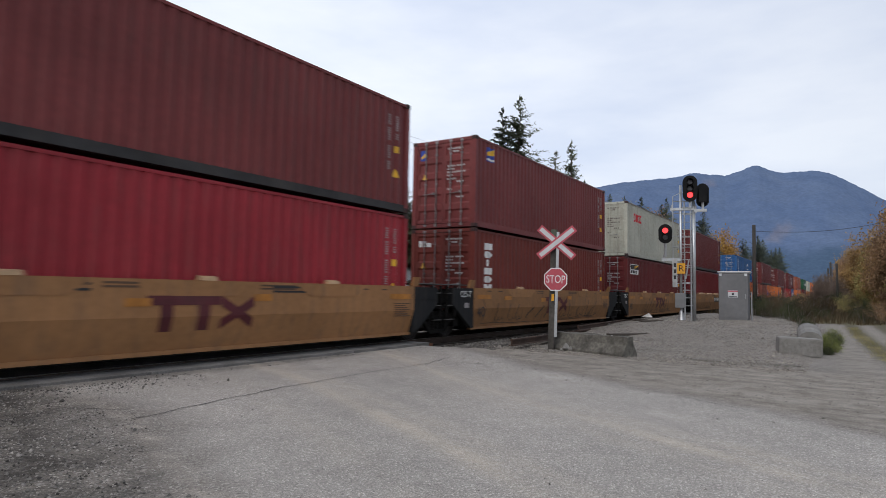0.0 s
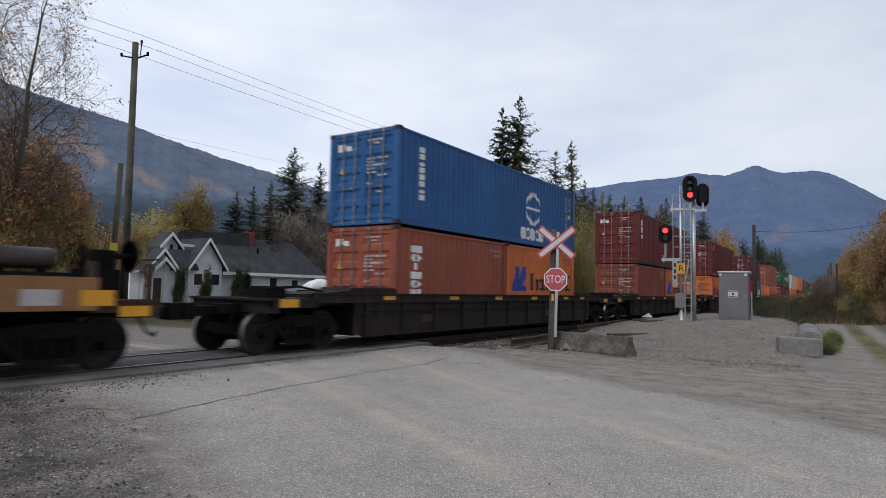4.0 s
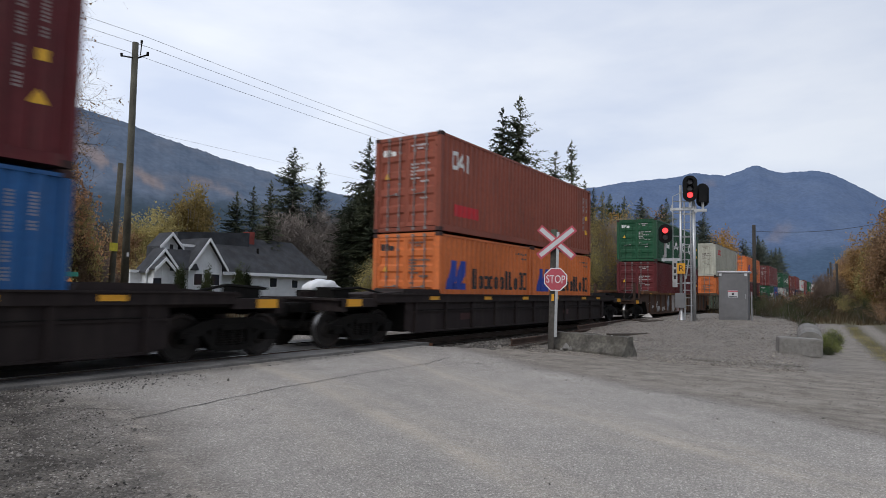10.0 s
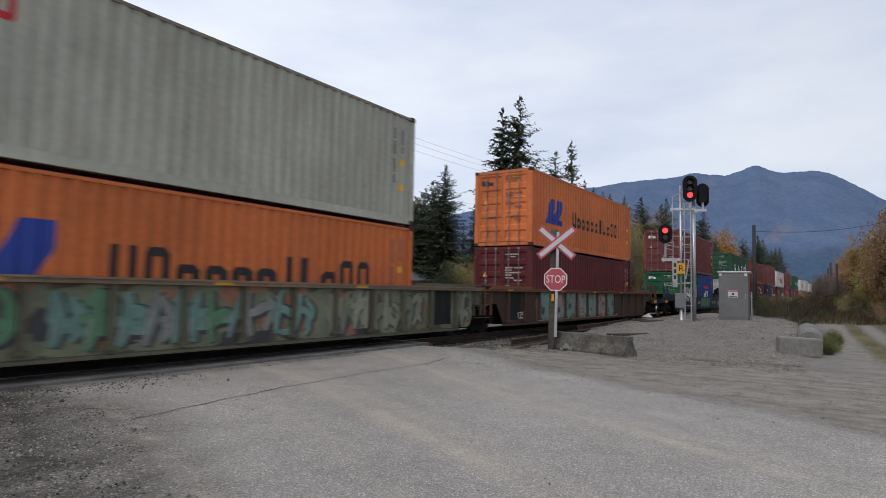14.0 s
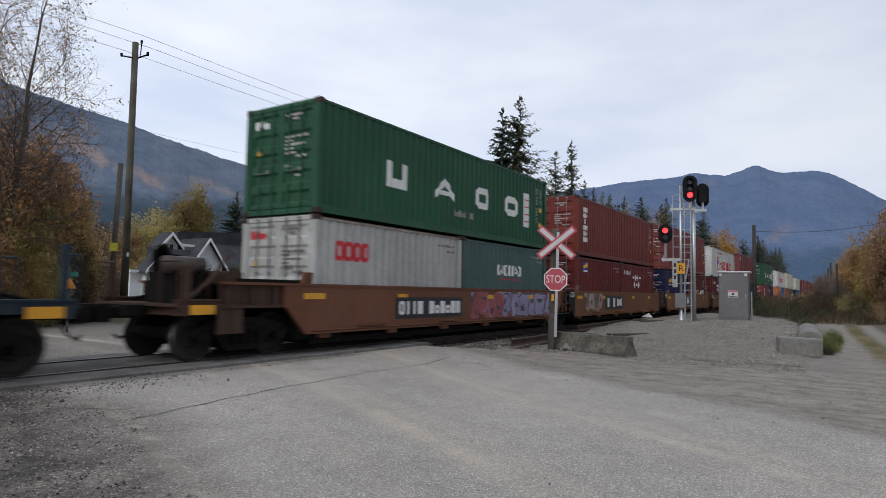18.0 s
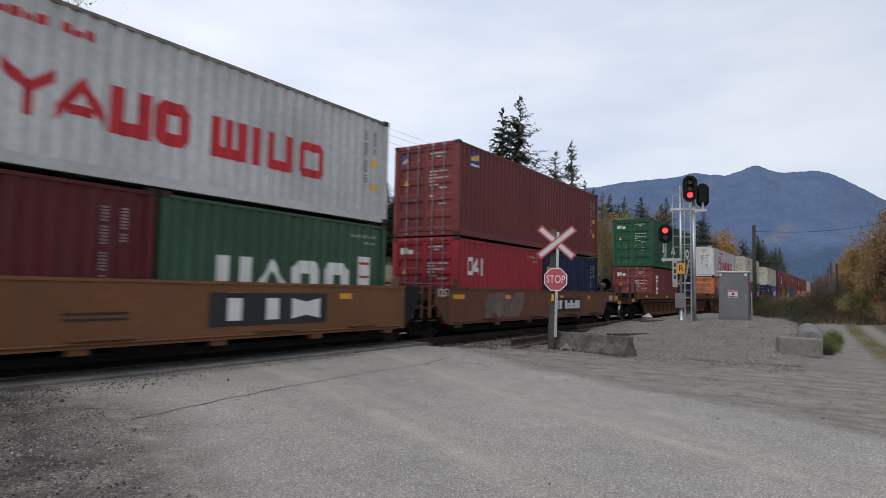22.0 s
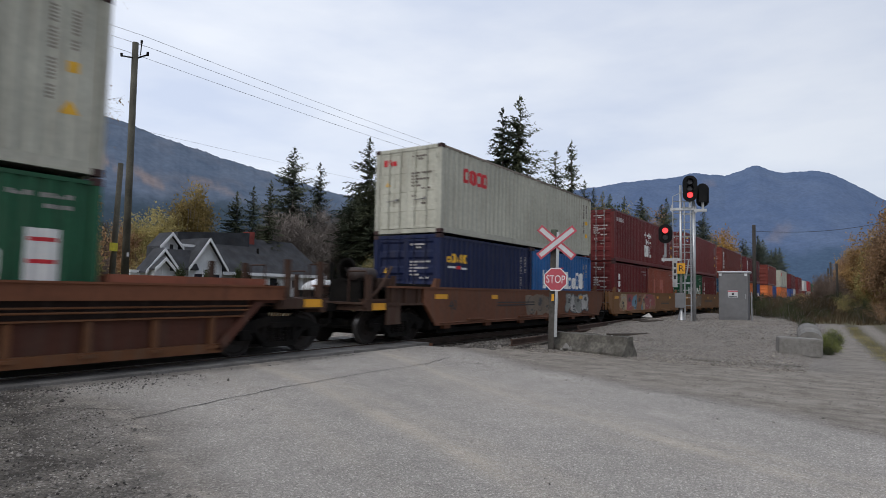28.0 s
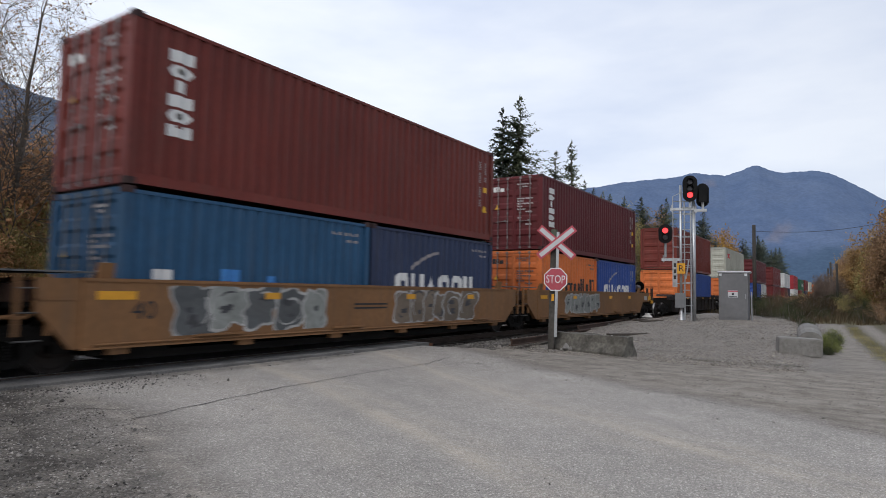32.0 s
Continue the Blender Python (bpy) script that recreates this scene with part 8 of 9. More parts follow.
def scrawl(car, y0, y1, seed):
    """Thin dark sprayed strokes over the fold of a tan side: leaning strokes, loops near the bottom and a long wavering line."""
    r = random.Random(seed)
    mat = surface("faded_dark_spray", (0.062, 0.043, 0.032), 0.7, vary=0.3, soil=0.2, bump=0)

    def stroke_of(pts, w):
        s = Shape()
        for (ya, za), (yb, zb) in zip(pts, pts[1:]):
            d = math.hypot(yb - ya, zb - za) or 1.0
            ny, nz = -(zb - za) / d * w, (yb - ya) / d * w
            s.add([(fold_x(z) + 0.006, y, z) for y, z in ((ya - ny, za - nz), (yb - ny, zb - nz), (yb + ny, zb + nz), (ya + ny, za + nz))], [(0, 1, 2, 3)])
        part("graffiti", s, mat, car, "dark sprayed stroke")["kind"] = "stuff"

    y = y0
    while y < y1:
        z0, z1 = r.uniform(0.34, 0.5), r.uniform(0.75, 1.15)
        lean, w = r.uniform(-0.1, 0.45), r.uniform(0.016, 0.034)
        bow = r.uniform(0.05, 0.16)
        stroke_of([(y + lean * t + bow * math.sin(3.0 * t + y), z0 + (z1 - z0) * t) for t in (i / 10 for i in range(11))], w)
        if r.random() < 0.6:
            length, turns = r.uniform(0.4, 0.8), r.uniform(12, 19)
            stroke_of([(y + 0.1 + length * t + 0.05 * math.cos(turns * t), 0.46 + 0.05 * t + 0.085 * (1 - 0.5 * t) * math.sin(turns * t)) for t in (i / 26 for i in range(27))], 0.014)
        y += r.uniform(0.35, 0.95)
    for k in range(2):
        stroke_of([(y0 + (y1 - y0) * t, 0.335 + 0.05 * k + 0.028 * math.sin(5 * t + seed) + 0.012 * math.sin(23 * t + k)) for t in (0.55 * k + (1 - 0.55 * k) * i / 40 for i in range(41))], 0.010)


def cut_side(y0, y1, top, low, c0, c1, hi=0.97, run=0.55):
    """Outline of a side plate cut away over the wheels at its ends, up to c0 and c1 along y."""
    pts = [(y0, top)]
    pts += [(y0, hi), (c0 - run, hi), (c0, low)] if c0 - run > y0 else [(y0, low)]
    pts += [(c1, low), (c1 + run, hi), (y1, hi)] if c1 + run < y1 else [(y1, low)]
    return pts + [(y1, top)]


def well_car(style, ef, er, lone_f, lone_r, at, turn=True, far=False, shared=False, deco=()):
    """One well unit with its container front at y = 0. ef, er: from the container to the coupling plane in front and behind."""
    st = STYLE[style]
    mat, top, low = st["paint"], st["top"], st["low"]
    car = thing("well_car", CAR_WORDS[style] + " on rails", "rail car", at, group="cars of the freight train")
    a, b = -ef, L40 + er
    w0 = -0.62 if (not lone_f and ef < 2) else (-1.5 if ef > 3 else -0.62)
    w1 = L40 + 0.62 if (not lone_r and er < 2) else L40 + (1.5 if er > 3 else 0.62)
    if style in ("ribbed", "olive", "rust") and not lone_f:
        w0 = a + 0.25
    if style in ("ribbed", "olive", "rust") and not lone_r:
        w1 = b - 0.25
    if style in ("ribbed", "olive", "rust"):
        w0, w1 = (w0 if not lone_f else -3.6), (w1 if not lone_r else L40 + 3.6)
    if style in ("blue",):
        w0, w1 = -4.2, L40 + 3.4
    if style in ("brown", "ochre", "rusty", "tan"):
        w0, w1 = (w0 if not lone_f else -2.4), (w1 if not lone_r else L40 + 2.2)
    if style == "tan":
        w0, w1 = (w0 if lone_f else -0.2), (w1 if lone_r else L40 + 0.15)
    cut0, cut1 = w0 < -0.9, w1 > L40 + 0.9
    if st.get("smooth"):
        step = 1.9 if style == "blue" else 0.32
        lo0, lo1 = (-step if cut0 else w0), (L40 + step if cut1 else w1)
        poly = cut_side(w0, w1, top, low, lo0, lo1)
        if style == "tan":
            def mk(s, sd):
                if cut0 or cut1:
                    prof = [(1.25, 0.97), (1.365, 0.97), (1.37, top), (1.25, top)]
                    for ya, yb in ((w0, lo0 - 0.5),) * cut0 + ((lo1 + 0.5, w1),) * cut1:
                        s.loft([(sd * x, ya, z) for x, z in prof], [(sd * x, yb, z) for x, z in prof])
                prof = [(1.12, low), (1.19, low), (1.365, 0.84), (1.37, top - 0.05), (1.37, top), (1.25, top), (1.25, 0.9)]
                s.loft([(sd * x, lo0 - (0.5 if cut0 else 0), z) for x, z in prof[2:5] + [(1.25, top), (1.25, 0.84)]], [(sd * x, lo0, z) for x, z in prof[2:5] + [(1.25, top), (1.25, 0.84)]]) if cut0 else None
                s.loft([(sd * x, lo1, z) for x, z in prof[2:5] + [(1.25, top), (1.25, 0.84)]], [(sd * x, lo1 + 0.5, z) for x, z in prof[2:5] + [(1.25, top), (1.25, 0.84)]]) if cut1 else None
                s.loft([(sd * x, lo0, z) for x, z in prof], [(sd * x, lo1, z) for x, z in prof])
                sx_box(s, sd, 1.12, 1.24, lo0, lo1, low - 0.04, low + 0.03)
        else:
            web0, web1 = (lo0 - 0.62 if cut0 and style != "blue" else w0), w1
            poly = cut_side(web0, web1, top, low, lo0, lo1)
            for ya, yb in ((w0, web0),):
                if yb > ya:
                    two_sides("end_web", lambda s, sd: (sx_box(s, sd, 1.22, 1.27, ya, yb, 0.97, top - 0.05), sx_box(s, sd, 1.27, 1.345, ya, yb, 0.97, 1.03)), ENDBROWN, car, "sooty set-back end panel")
                    for k in range(3):
                        part("end_stay", cached("end_stay", lambda: Shape().box(1.27, 1.335, -0.035, 0.035, 1.035, 1.405).mesh("end_stay")), ENDBROWN, car, at=Matrix.Translation((0, ya + (yb - ya) * (0.1 + 0.38 * k), 0)))

            def mk(s, sd):
                sx_plate(s, sd, poly, 1.27, 1.36)
            two_sides("top_edge", lambda s, sd: sx_box(s, sd, 1.25, 1.38, w0, w1, top - 0.05, top + 0.003), mat, car)
            two_sides("bottom_edge", lambda s, sd: sx_box(s, sd, 1.30, 1.385, lo0, lo1, low, low + 0.03), mat, car)
        two_sides("side_sill", mk, mat, car)
        if style != "tan":
            n = 6
            me = cached("lug", lambda: Shape().box(1.20, 1.33, -0.16, 0.16, -0.1, 0.0).mesh("lug"))
            for i in range(n):
                part("lug", me, mat, car, at=Matrix.Translation((0, lo0 + 0.6 + (lo1 - lo0 - 1.2) * i / (n - 1), low)))
            me = cached("step_strip", lambda: Shape().box(1.36, 1.43, -0.5, 0.5, 0.0, 0.035).mesh("step_strip"))
            for y in (1.8, 5.2, 8.6, 11.2):
                part("step_strip", me, mat, car, at=Matrix.Translation((0, y, low + 0.12)))
            part("side_rod", Shape().tube((1.375, lo0 + 0.2, low + 0.07), (1.375, lo1 - 0.2, low + 0.07), 0.018), mat, car)
        for i, y in enumerate((0.4, 2.02, 4.86, 7.37, 11.75) if style == "tan" else (-0.1, 3.0, 7.6, 10.6)):
            reflectors(car, 1.372 if style == "tan" else 1.362, (1.20, 1.16, 1.09, 1.17, 1.20)[i] if style == "tan" else 1.20, [y], (0.85, 0.5, 0.44, 0.42, 0.85)[i] if style == "tan" else 0.62 if i == 0 else 0.38, 0.13, AMBER if style == "tan" else REFL)
        if style == "tan":
            me = cached("sill_pad", lambda: Shape().plate_y([(1.22, 0), (1.38, 0), (1.36, 0.07), (1.24, 0.09)], -0.14, 0.14).mesh("sill_pad"))
            for y in (3.02, 6.15, 9.33):
                part("stiffener", cached("stiffener", lambda: Shape().plate_x([(-1.15, 0.0), (-0.71, -0.27), (0.71, -0.27), (1.15, 0.0)], 1.362, 1.378).mesh("stiffener")), mat, car, "welded stiffening plate", Matrix.Translation((0, y, top - 0.005)))
                part("sill_pad", me, surface("pale_pad", (0.46, 0.30, 0.17), 0.7), car, at=Matrix.Translation((0, y, top)) @ Matrix.Diagonal((1, 7.35 if lone_r else 1.2, 1.25 if lone_r else 0.95, 1)))
            marks = Shape()
            for y0, y1, z in ((4.28, 4.85, 1.385), (4.28, 4.85, 1.325), (7.3, 8.2, 1.385), (7.3, 8.2, 1.325), (1.3, 1.6, 1.36), (0.62, 0.85, 1.36), (10.2, 10.5, 1.35), (11.0, 11.2, 1.35)):
                marks.box(1.3695, 1.374, y0, y1, z, z + 0.035)
            for k in range(7):
                marks.box(1.3695, 1.374, 11.5 + 0.02 * (k % 2), 12.15 - 0.09 * (k % 3), 0.70 + 0.052 * k, 0.722 + 0.052 * k)
            part("small_marks", marks, surface("worn_brown_lettering", (0.10, 0.055, 0.032), 0.7, vary=0.2, soil=0.3, bump=0), car, "lines of small worn marks")["kind"] = "stuff"
        for y, s, lone, ww in ((a, 1, lone_f, w0), (b, -1, lone_r, w1)):
            if not lone:
                em = BLACKEND if st["dark_end"] else mat
                lo, hi = sorted((y + s * 0.42, ww))
                inner, outer = (hi, lo) if s > 0 else (lo, hi)

                def mk2(q, sd):
                    sx_plate(q, sd, [(outer, 0.98), (outer, 1.45), (inner, 1.45), (inner, low + 0.02), (inner - s * 0.12, low + 0.02)], 1.20, 1.335)
                    sx_box(q, sd, 1.20, 1.345, lo, hi, 1.13, 1.16)
                two_sides("end_panel", mk2, em, car)
                if style == "tan" and s > 0 and not far:
                    part("data_plate", Shape().box(1.335, 1.339, -0.72, -0.48, 0.87, 1.02), FAINTP, car, "pale square plate")
            else:
                far_end = REACH.get(style, SHORT_END)[1]
                open_end(car, -far_end if s > 0 else L40 + far_end, s, style, ww)
        if style == "blue":
            raise_sill(car, [(w0, -0.12), (L40 + 0.12, w1)], 1.24, 1.365, top, 0.16, mat)
        me = cached("guide", lambda: Shape().plate_y([(0, 0), (0.13, 0), (0.17, 0.32), (0.10, 0.32)], -0.16, 0.16).mesh("corner_guide"))
        for y in (-0.28, L40 + 0.28):
            part("corner_guide", me, mat if style != "brown" else surface("rusty_guide", (0.17, 0.10, 0.075), 0.8, soil=0.4), car, at=Matrix.Translation((1.20, y, top)) @ Matrix.Diagonal((1, 0.75, 0.75, 1)))
    elif style == "black":
        w0, w1 = -1.6, L40 + 1.6
        two_sides("top_channel", lambda s, sd: (sx_box(s, sd, 1.24, 1.36, -2.9, L40 + 2.9, 1.05, top), sx_box(s, sd, 1.24, 1.40, -2.9, L40 + 2.9, top - 0.03, top + 0.004)), mat, car)
        two_sides("well_side", lambda s, sd: (sx_plate(s, sd, [(w0, 1.05), (w0, low + 0.1), (w0 + 0.35, low), (w1 - 0.35, low), (w1, low + 0.1), (w1, 1.05)], 1.235, 1.275), sx_box(s, sd, 1.27, 1.31, w0, w1, 0.78, 0.82), sx_box(s, sd, 1.22, 1.32, w0 + 0.35, w1 - 0.35, low, low + 0.04)), mat, car)
        rib = cached("black_rib", lambda: Shape().box(1.275, 1.345, -0.045, 0.045, 0.28, 1.05).mesh("rib"))
        for i in range(11):
            part("rib", rib, mat, car, at=Matrix.Translation((0, w0 + 0.4 + (w1 - w0 - 0.8) * i / 10, 0)))
        for y in (1.1, 8.9):
            part("faded_patch", Shape().box(1.276, 1.279, y, y + 0.55, 0.52, 0.72), surface("faded_red_patch", (0.045, 0.014, 0.013), 0.7, soil=0.3), car, "faded red painted patch")
        part("brake_pipe", Shape().tube((1.325, w0 + 0.3, 0.84), (1.325, w1 - 0.3, 0.84), 0.010), UNDER, car, "thin steel pipe")
        reflectors(car, 1.362, 1.16, [-0.4, 2.6, 5.3, 8.0, 11.0, L40 + 0.6], 0.45, 0.10)
        for sy in (-1, 1):
            yc = -0.9 if sy < 0 else L40 + 0.9
            part("ramp_box", Shape().plate_x([(yc - 0.9, 1.27), (yc - 0.8, 1.40), (yc + 0.8, 1.40), (yc + 0.9, 1.27)], 0.3, 1.30), mat, car)
    else:
        wide = style == "rust"
        lip = 0.28 if wide else 0.10
        lo0, lo1 = -2.2, L40 + 2.2
        cutp = cut_side(w0, w1, top - lip, low, lo0, lo1, *((1.06, 0.9) if wide else ()))
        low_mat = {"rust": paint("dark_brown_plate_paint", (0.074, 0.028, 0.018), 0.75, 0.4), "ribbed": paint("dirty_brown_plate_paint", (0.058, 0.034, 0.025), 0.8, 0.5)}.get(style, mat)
        edge_mat = {"rust": paint("ochre_flange_paint", (0.135, 0.057, 0.025), 0.75, 0.5), "ribbed": paint("brown_rib_paint", (0.095, 0.05, 0.032), 0.8, 0.5)}.get(style, mat)
        top_mat = {"olive": paint("brown_grey_flange_paint", (0.25, 0.185, 0.125), 0.75, 0.5), "rust": paint("rusty_ochre_flange_paint", (0.165, 0.064, 0.033), 0.75, 0.6, (0.05, 0.022, 0.016))}.get(style, mat)
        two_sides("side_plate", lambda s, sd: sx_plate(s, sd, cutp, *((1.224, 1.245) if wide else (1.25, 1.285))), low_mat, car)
        two_sides("top_flange", lambda s, sd: (sx_box(s, sd, 1.23, 1.40, w0, w1, top - lip, top), sx_box(s, sd, 1.23, 1.43, w0, w1, top - 0.03, top + 0.004)), top_mat, car)
        two_sides("bottom_flange", lambda s, sd: sx_box(s, sd, 1.22, 1.36, lo0, lo1, low - 0.02, low + (0.14 if wide else 0.03)), edge_mat, car)
        rib = cached(("rib", wide), lambda: Shape().box(1.24 if wide else 1.28, 1.34 if wide else 1.37, -0.05, 0.05, 0.26 if wide else 0.36, 0.80 if wide else 1.38).box(1.28, 1.39, -0.12, 0.12, 0.26 if wide else 0.36, 0.31 if wide else 0.42).mesh("rib"))
        n = int((lo1 - lo0 - 0.4) / (1.03 if wide else 1.22))
        for i in range(n + 1):
            part("rib", rib, edge_mat, car, at=Matrix.Translation((0, lo0 + 0.2 + (lo1 - lo0 - 0.4) * i / n, 0)))
        if wide:
            # the overhanging flange's shade on the web, painted as a dark strip
            web_shade = paint("flange_shade_paint", (0.022, 0.014, 0.012), 0.85, 0.3)
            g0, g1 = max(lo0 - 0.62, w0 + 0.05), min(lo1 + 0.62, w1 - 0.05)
            two_sides("upper_web", lambda s, sd: sx_box(s, sd, 1.246, 1.252, g0, g1, 0.84, top - lip), web_shade, car, "strip painted dark for shade under the flange")
            two_sides("ledge", lambda s, sd: sx_box(s, sd, 1.24, 1.36, lo0 - 0.45, lo1 + 0.45, 0.81, 0.835), edge_mat, car)
            for z in (1.01, 0.935):
                two_sides("pipe_run", lambda s, sd: s.tube((sd * 1.34, g0, z), (sd * 1.34, g1, z), 0.017), edge_mat, car, "long brake pipe")
            for c, out, on in ((lo0, -1, w0 < lo0 - 0.9), (lo1, 1, w1 > lo1 + 0.9)):
                if on:
                    two_sides("sloped_flange", lambda s, sd: s.loft([(sd * x, c + dy, low + dz) for x, dy, dz in ((1.23, 0, 0), (1.36, 0, 0), (1.36, -out * 0.16, 0.05), (1.23, -out * 0.16, 0.05))], [(sd * x, c + out * 0.9 + dy, 1.06 + dz) for x, dy, dz in ((1.23, 0, 0), (1.36, 0, 0), (1.36, -out * 0.16, 0.05), (1.23, -out * 0.16, 0.05))]), low_mat, car, "sloping flange over the wheels")
            raise_sill(car, [(w0 + 0.4, -0.15), (L40 + 0.15, w1 - 0.4)], 1.05, 1.30, top, 0.13, mat)
        else:
            raise_sill(car, [(w0 + 0.4, -0.15), (L40 + 0.15, w1 - 0.4)], 1.05, 1.34, top, 0.09, mat)
            for y in [q for q, lone in ((-1.4, lone_f), (L40 + 1.4, lone_r)) if not lone]:
                part("dark_panel", Shape().box(1.288, 1.292, y - 0.42, y + 0.42, 0.42, 1.36), BLACKEND, car, "black painted panel")
        reflectors(car, 1.402, top - lip / 2, [w0 + 1.5, 2.5, 6.2, 10.0], 0.4, min(0.11, lip * 0.7))
    part("well_floor", cached("well_floor", lambda: Shape().box(-1.16, 1.16, 0.0, L40, 0.17, 0.30).mesh("well_floor")), UNDER, car, "dark floor of the well")
    beam = cached("beam", lambda: Shape().box(-1.2, 1.2, -0.65, 0.65, 0.34, 0.455).mesh("cross_beam"))
    for y in (0.25, L40 / 2, L40 - 0.25):
        part("cross_beam", beam, UNDER, car, "cross beam that carries the containers", Matrix.Translation((0, y, FLOORS.get(style, FLOOR_Z) - 0.46)))
    wall = cached(("bulkhead", top > 1.3), lambda: Shape().box(-1.23, 1.23, -0.04, 0.04, 0.28, 1.30 if top > 1.3 else 1.15).mesh("bulkhead"))
    ends = [-0.42, L40 + 0.42]
    if style == "black":
        ends += [w0 + 0.06, w1 - 0.06]
    elif not st.get("smooth"):
        ends += [-2.15] * (w0 < -2.2) + [L40 + 2.15] * (w1 > L40 + 2.2)
    for y in ends:
        part("bulkhead", wall, UNDER, car, "dark end wall of the well", Matrix.Translation((0, y, 0)))
    truck_at, reach = REACH.get(style, SHORT_END)
    for y, s, lone in ((a, 1, lone_f), (b, -1, lone_r)):
        plane = y
        if lone:
            y = -reach if s > 0 else L40 + reach
        if not far:
            end_gear(car, y, s, style, lone)
            if lone:
                part("coupler", Shape().box(-0.12, 0.12, *sorted((plane + s * 0.02, y + s * 0.6)), 0.78, 0.98).box(-0.2, 0.2, *sorted((plane + s * 0.04, plane + s * 0.28)), 0.72, 1.04), UNDER, car, "cast steel coupler", bevel=0.02)
        if lone and style in ("ribbed", "olive", "rust") and not far:
            open_end(car, y, s, style, w0 if s > 0 else w1)
        if lone:
            truck(car, -truck_at if s > 0 else L40 + truck_at, turn)
    if shared:
        truck(car, a, turn)
    for d in deco:
        if d[0] == "panel":
            plank_mark(car, 1.374 if style == "tan" else 1.364, d[1], d[2], 0.64 if style != "tan" else 0.86, 1.26 if d[2] - d[1] < 3 and style != "tan" else (1.18 if style != "tan" else 1.28), d[3])
        elif d[0] == "sten":
            stencil(car, d[1], d[2], d[3], d[4], d[5], WHITE if d[6] == "w" else BLACKP)
        elif d[0] == "blocks":
            n = (d[2] - d[1]) / 3.0
            q = bar(d[1], d[1] + 1.98 * n, 1.04, 1.20) + bar(d[1] + 0.34 * n, d[1] + 0.66 * n, 0.59, 1.04) + bar(d[1] + 1.34 * n, d[1] + 1.66 * n, 0.59, 1.04)
            q += [(d[1] + 2.0 * n, 0.59, 0.78, d[1] + 3.0 * n, 1.01, 1.20), (d[1] + 2.0 * n, 1.01, 1.20, d[1] + 3.0 * n, 0.59, 0.78)]
            for piece in pieces(q):
                s = Shape()
                for n, (ya, la, ha, yb, lb, hb) in enumerate(piece):
                    x = 0.006 + 0.0004 * n
                    for k in range(6):
                        u, v = k / 6, (k + 1) / 6
                        y0, l0, h0 = ya + (yb - ya) * u, la + (lb - la) * u, ha + (hb - ha) * u
                        y1, l1, h1 = ya + (yb - ya) * v, la + (lb - la) * v, ha + (hb - ha) * v
                        f0, f1 = min(max(0.84, l0), h0), min(max(0.84, l1), h1)
                        s.add([(fold_x(z) + x, y, z) for y, z in ((y0, l0), (y1, l1), (y1, f1), (y0, f0), (y1, h1), (y0, h0))], [(0, 1, 2, 3), (3, 2, 4, 5)])
                part("side_mark", s.mesh("side_mark", weld=True), surface("dark_maroon_lettering", (0.085, 0.012, 0.017), 0.6, soil=0.2, bump=0), car, "large maroon painted block")
        elif d[0] == "scrawl":
            scrawl(car, d[1], d[2], d[3])
        elif d[0] == "mural":
            mural(car, 1.364 if st.get("smooth") else 1.289, d[1], d[2], 0.30 if not st.get("smooth") else low + 0.14, min(1.37, top - 0.06), d[3], *d[4:])
        elif d[0] == "ribbons":
            ribbons(car, 1.364 if st.get("smooth") else 1.289, d[1], d[2], 0.30 if not st.get("smooth") else low + 0.14, min(1.37, top - 0.06), *d[3:])
        elif d[0] == "bars":
            sh = Shape()
            for ya, la, ha, yb, lb, hb in word(d[1], d[2], d[3], d[4], d[5], 0.16):
                sh.add([(1.3645, ya, la), (1.3645, yb, lb), (1.3645, yb, hb), (1.3645, ya, ha)], [(0, 1, 2, 3)])
            part("painted_bars", sh, DOORP, car, "row of pale painted bars")["kind"] = "stuff"
        elif d[0] == "splash":
            splash(car, 1.366 if st.get("smooth") else 1.291, d[1], GRAF["silver"], d[2])
        elif d[0] == "lines":
            s = Shape()
            for k in range(d[3]):
                s.box(d[5], d[5] + 0.003, d[1], d[2], d[4] - 0.09 * k, d[4] - 0.09 * k + 0.04)
            part("small_marks", s, FAINTP if len(d) < 7 else BLACKP, car, "lines of small painted marks")["kind"] = "stuff"
    return car


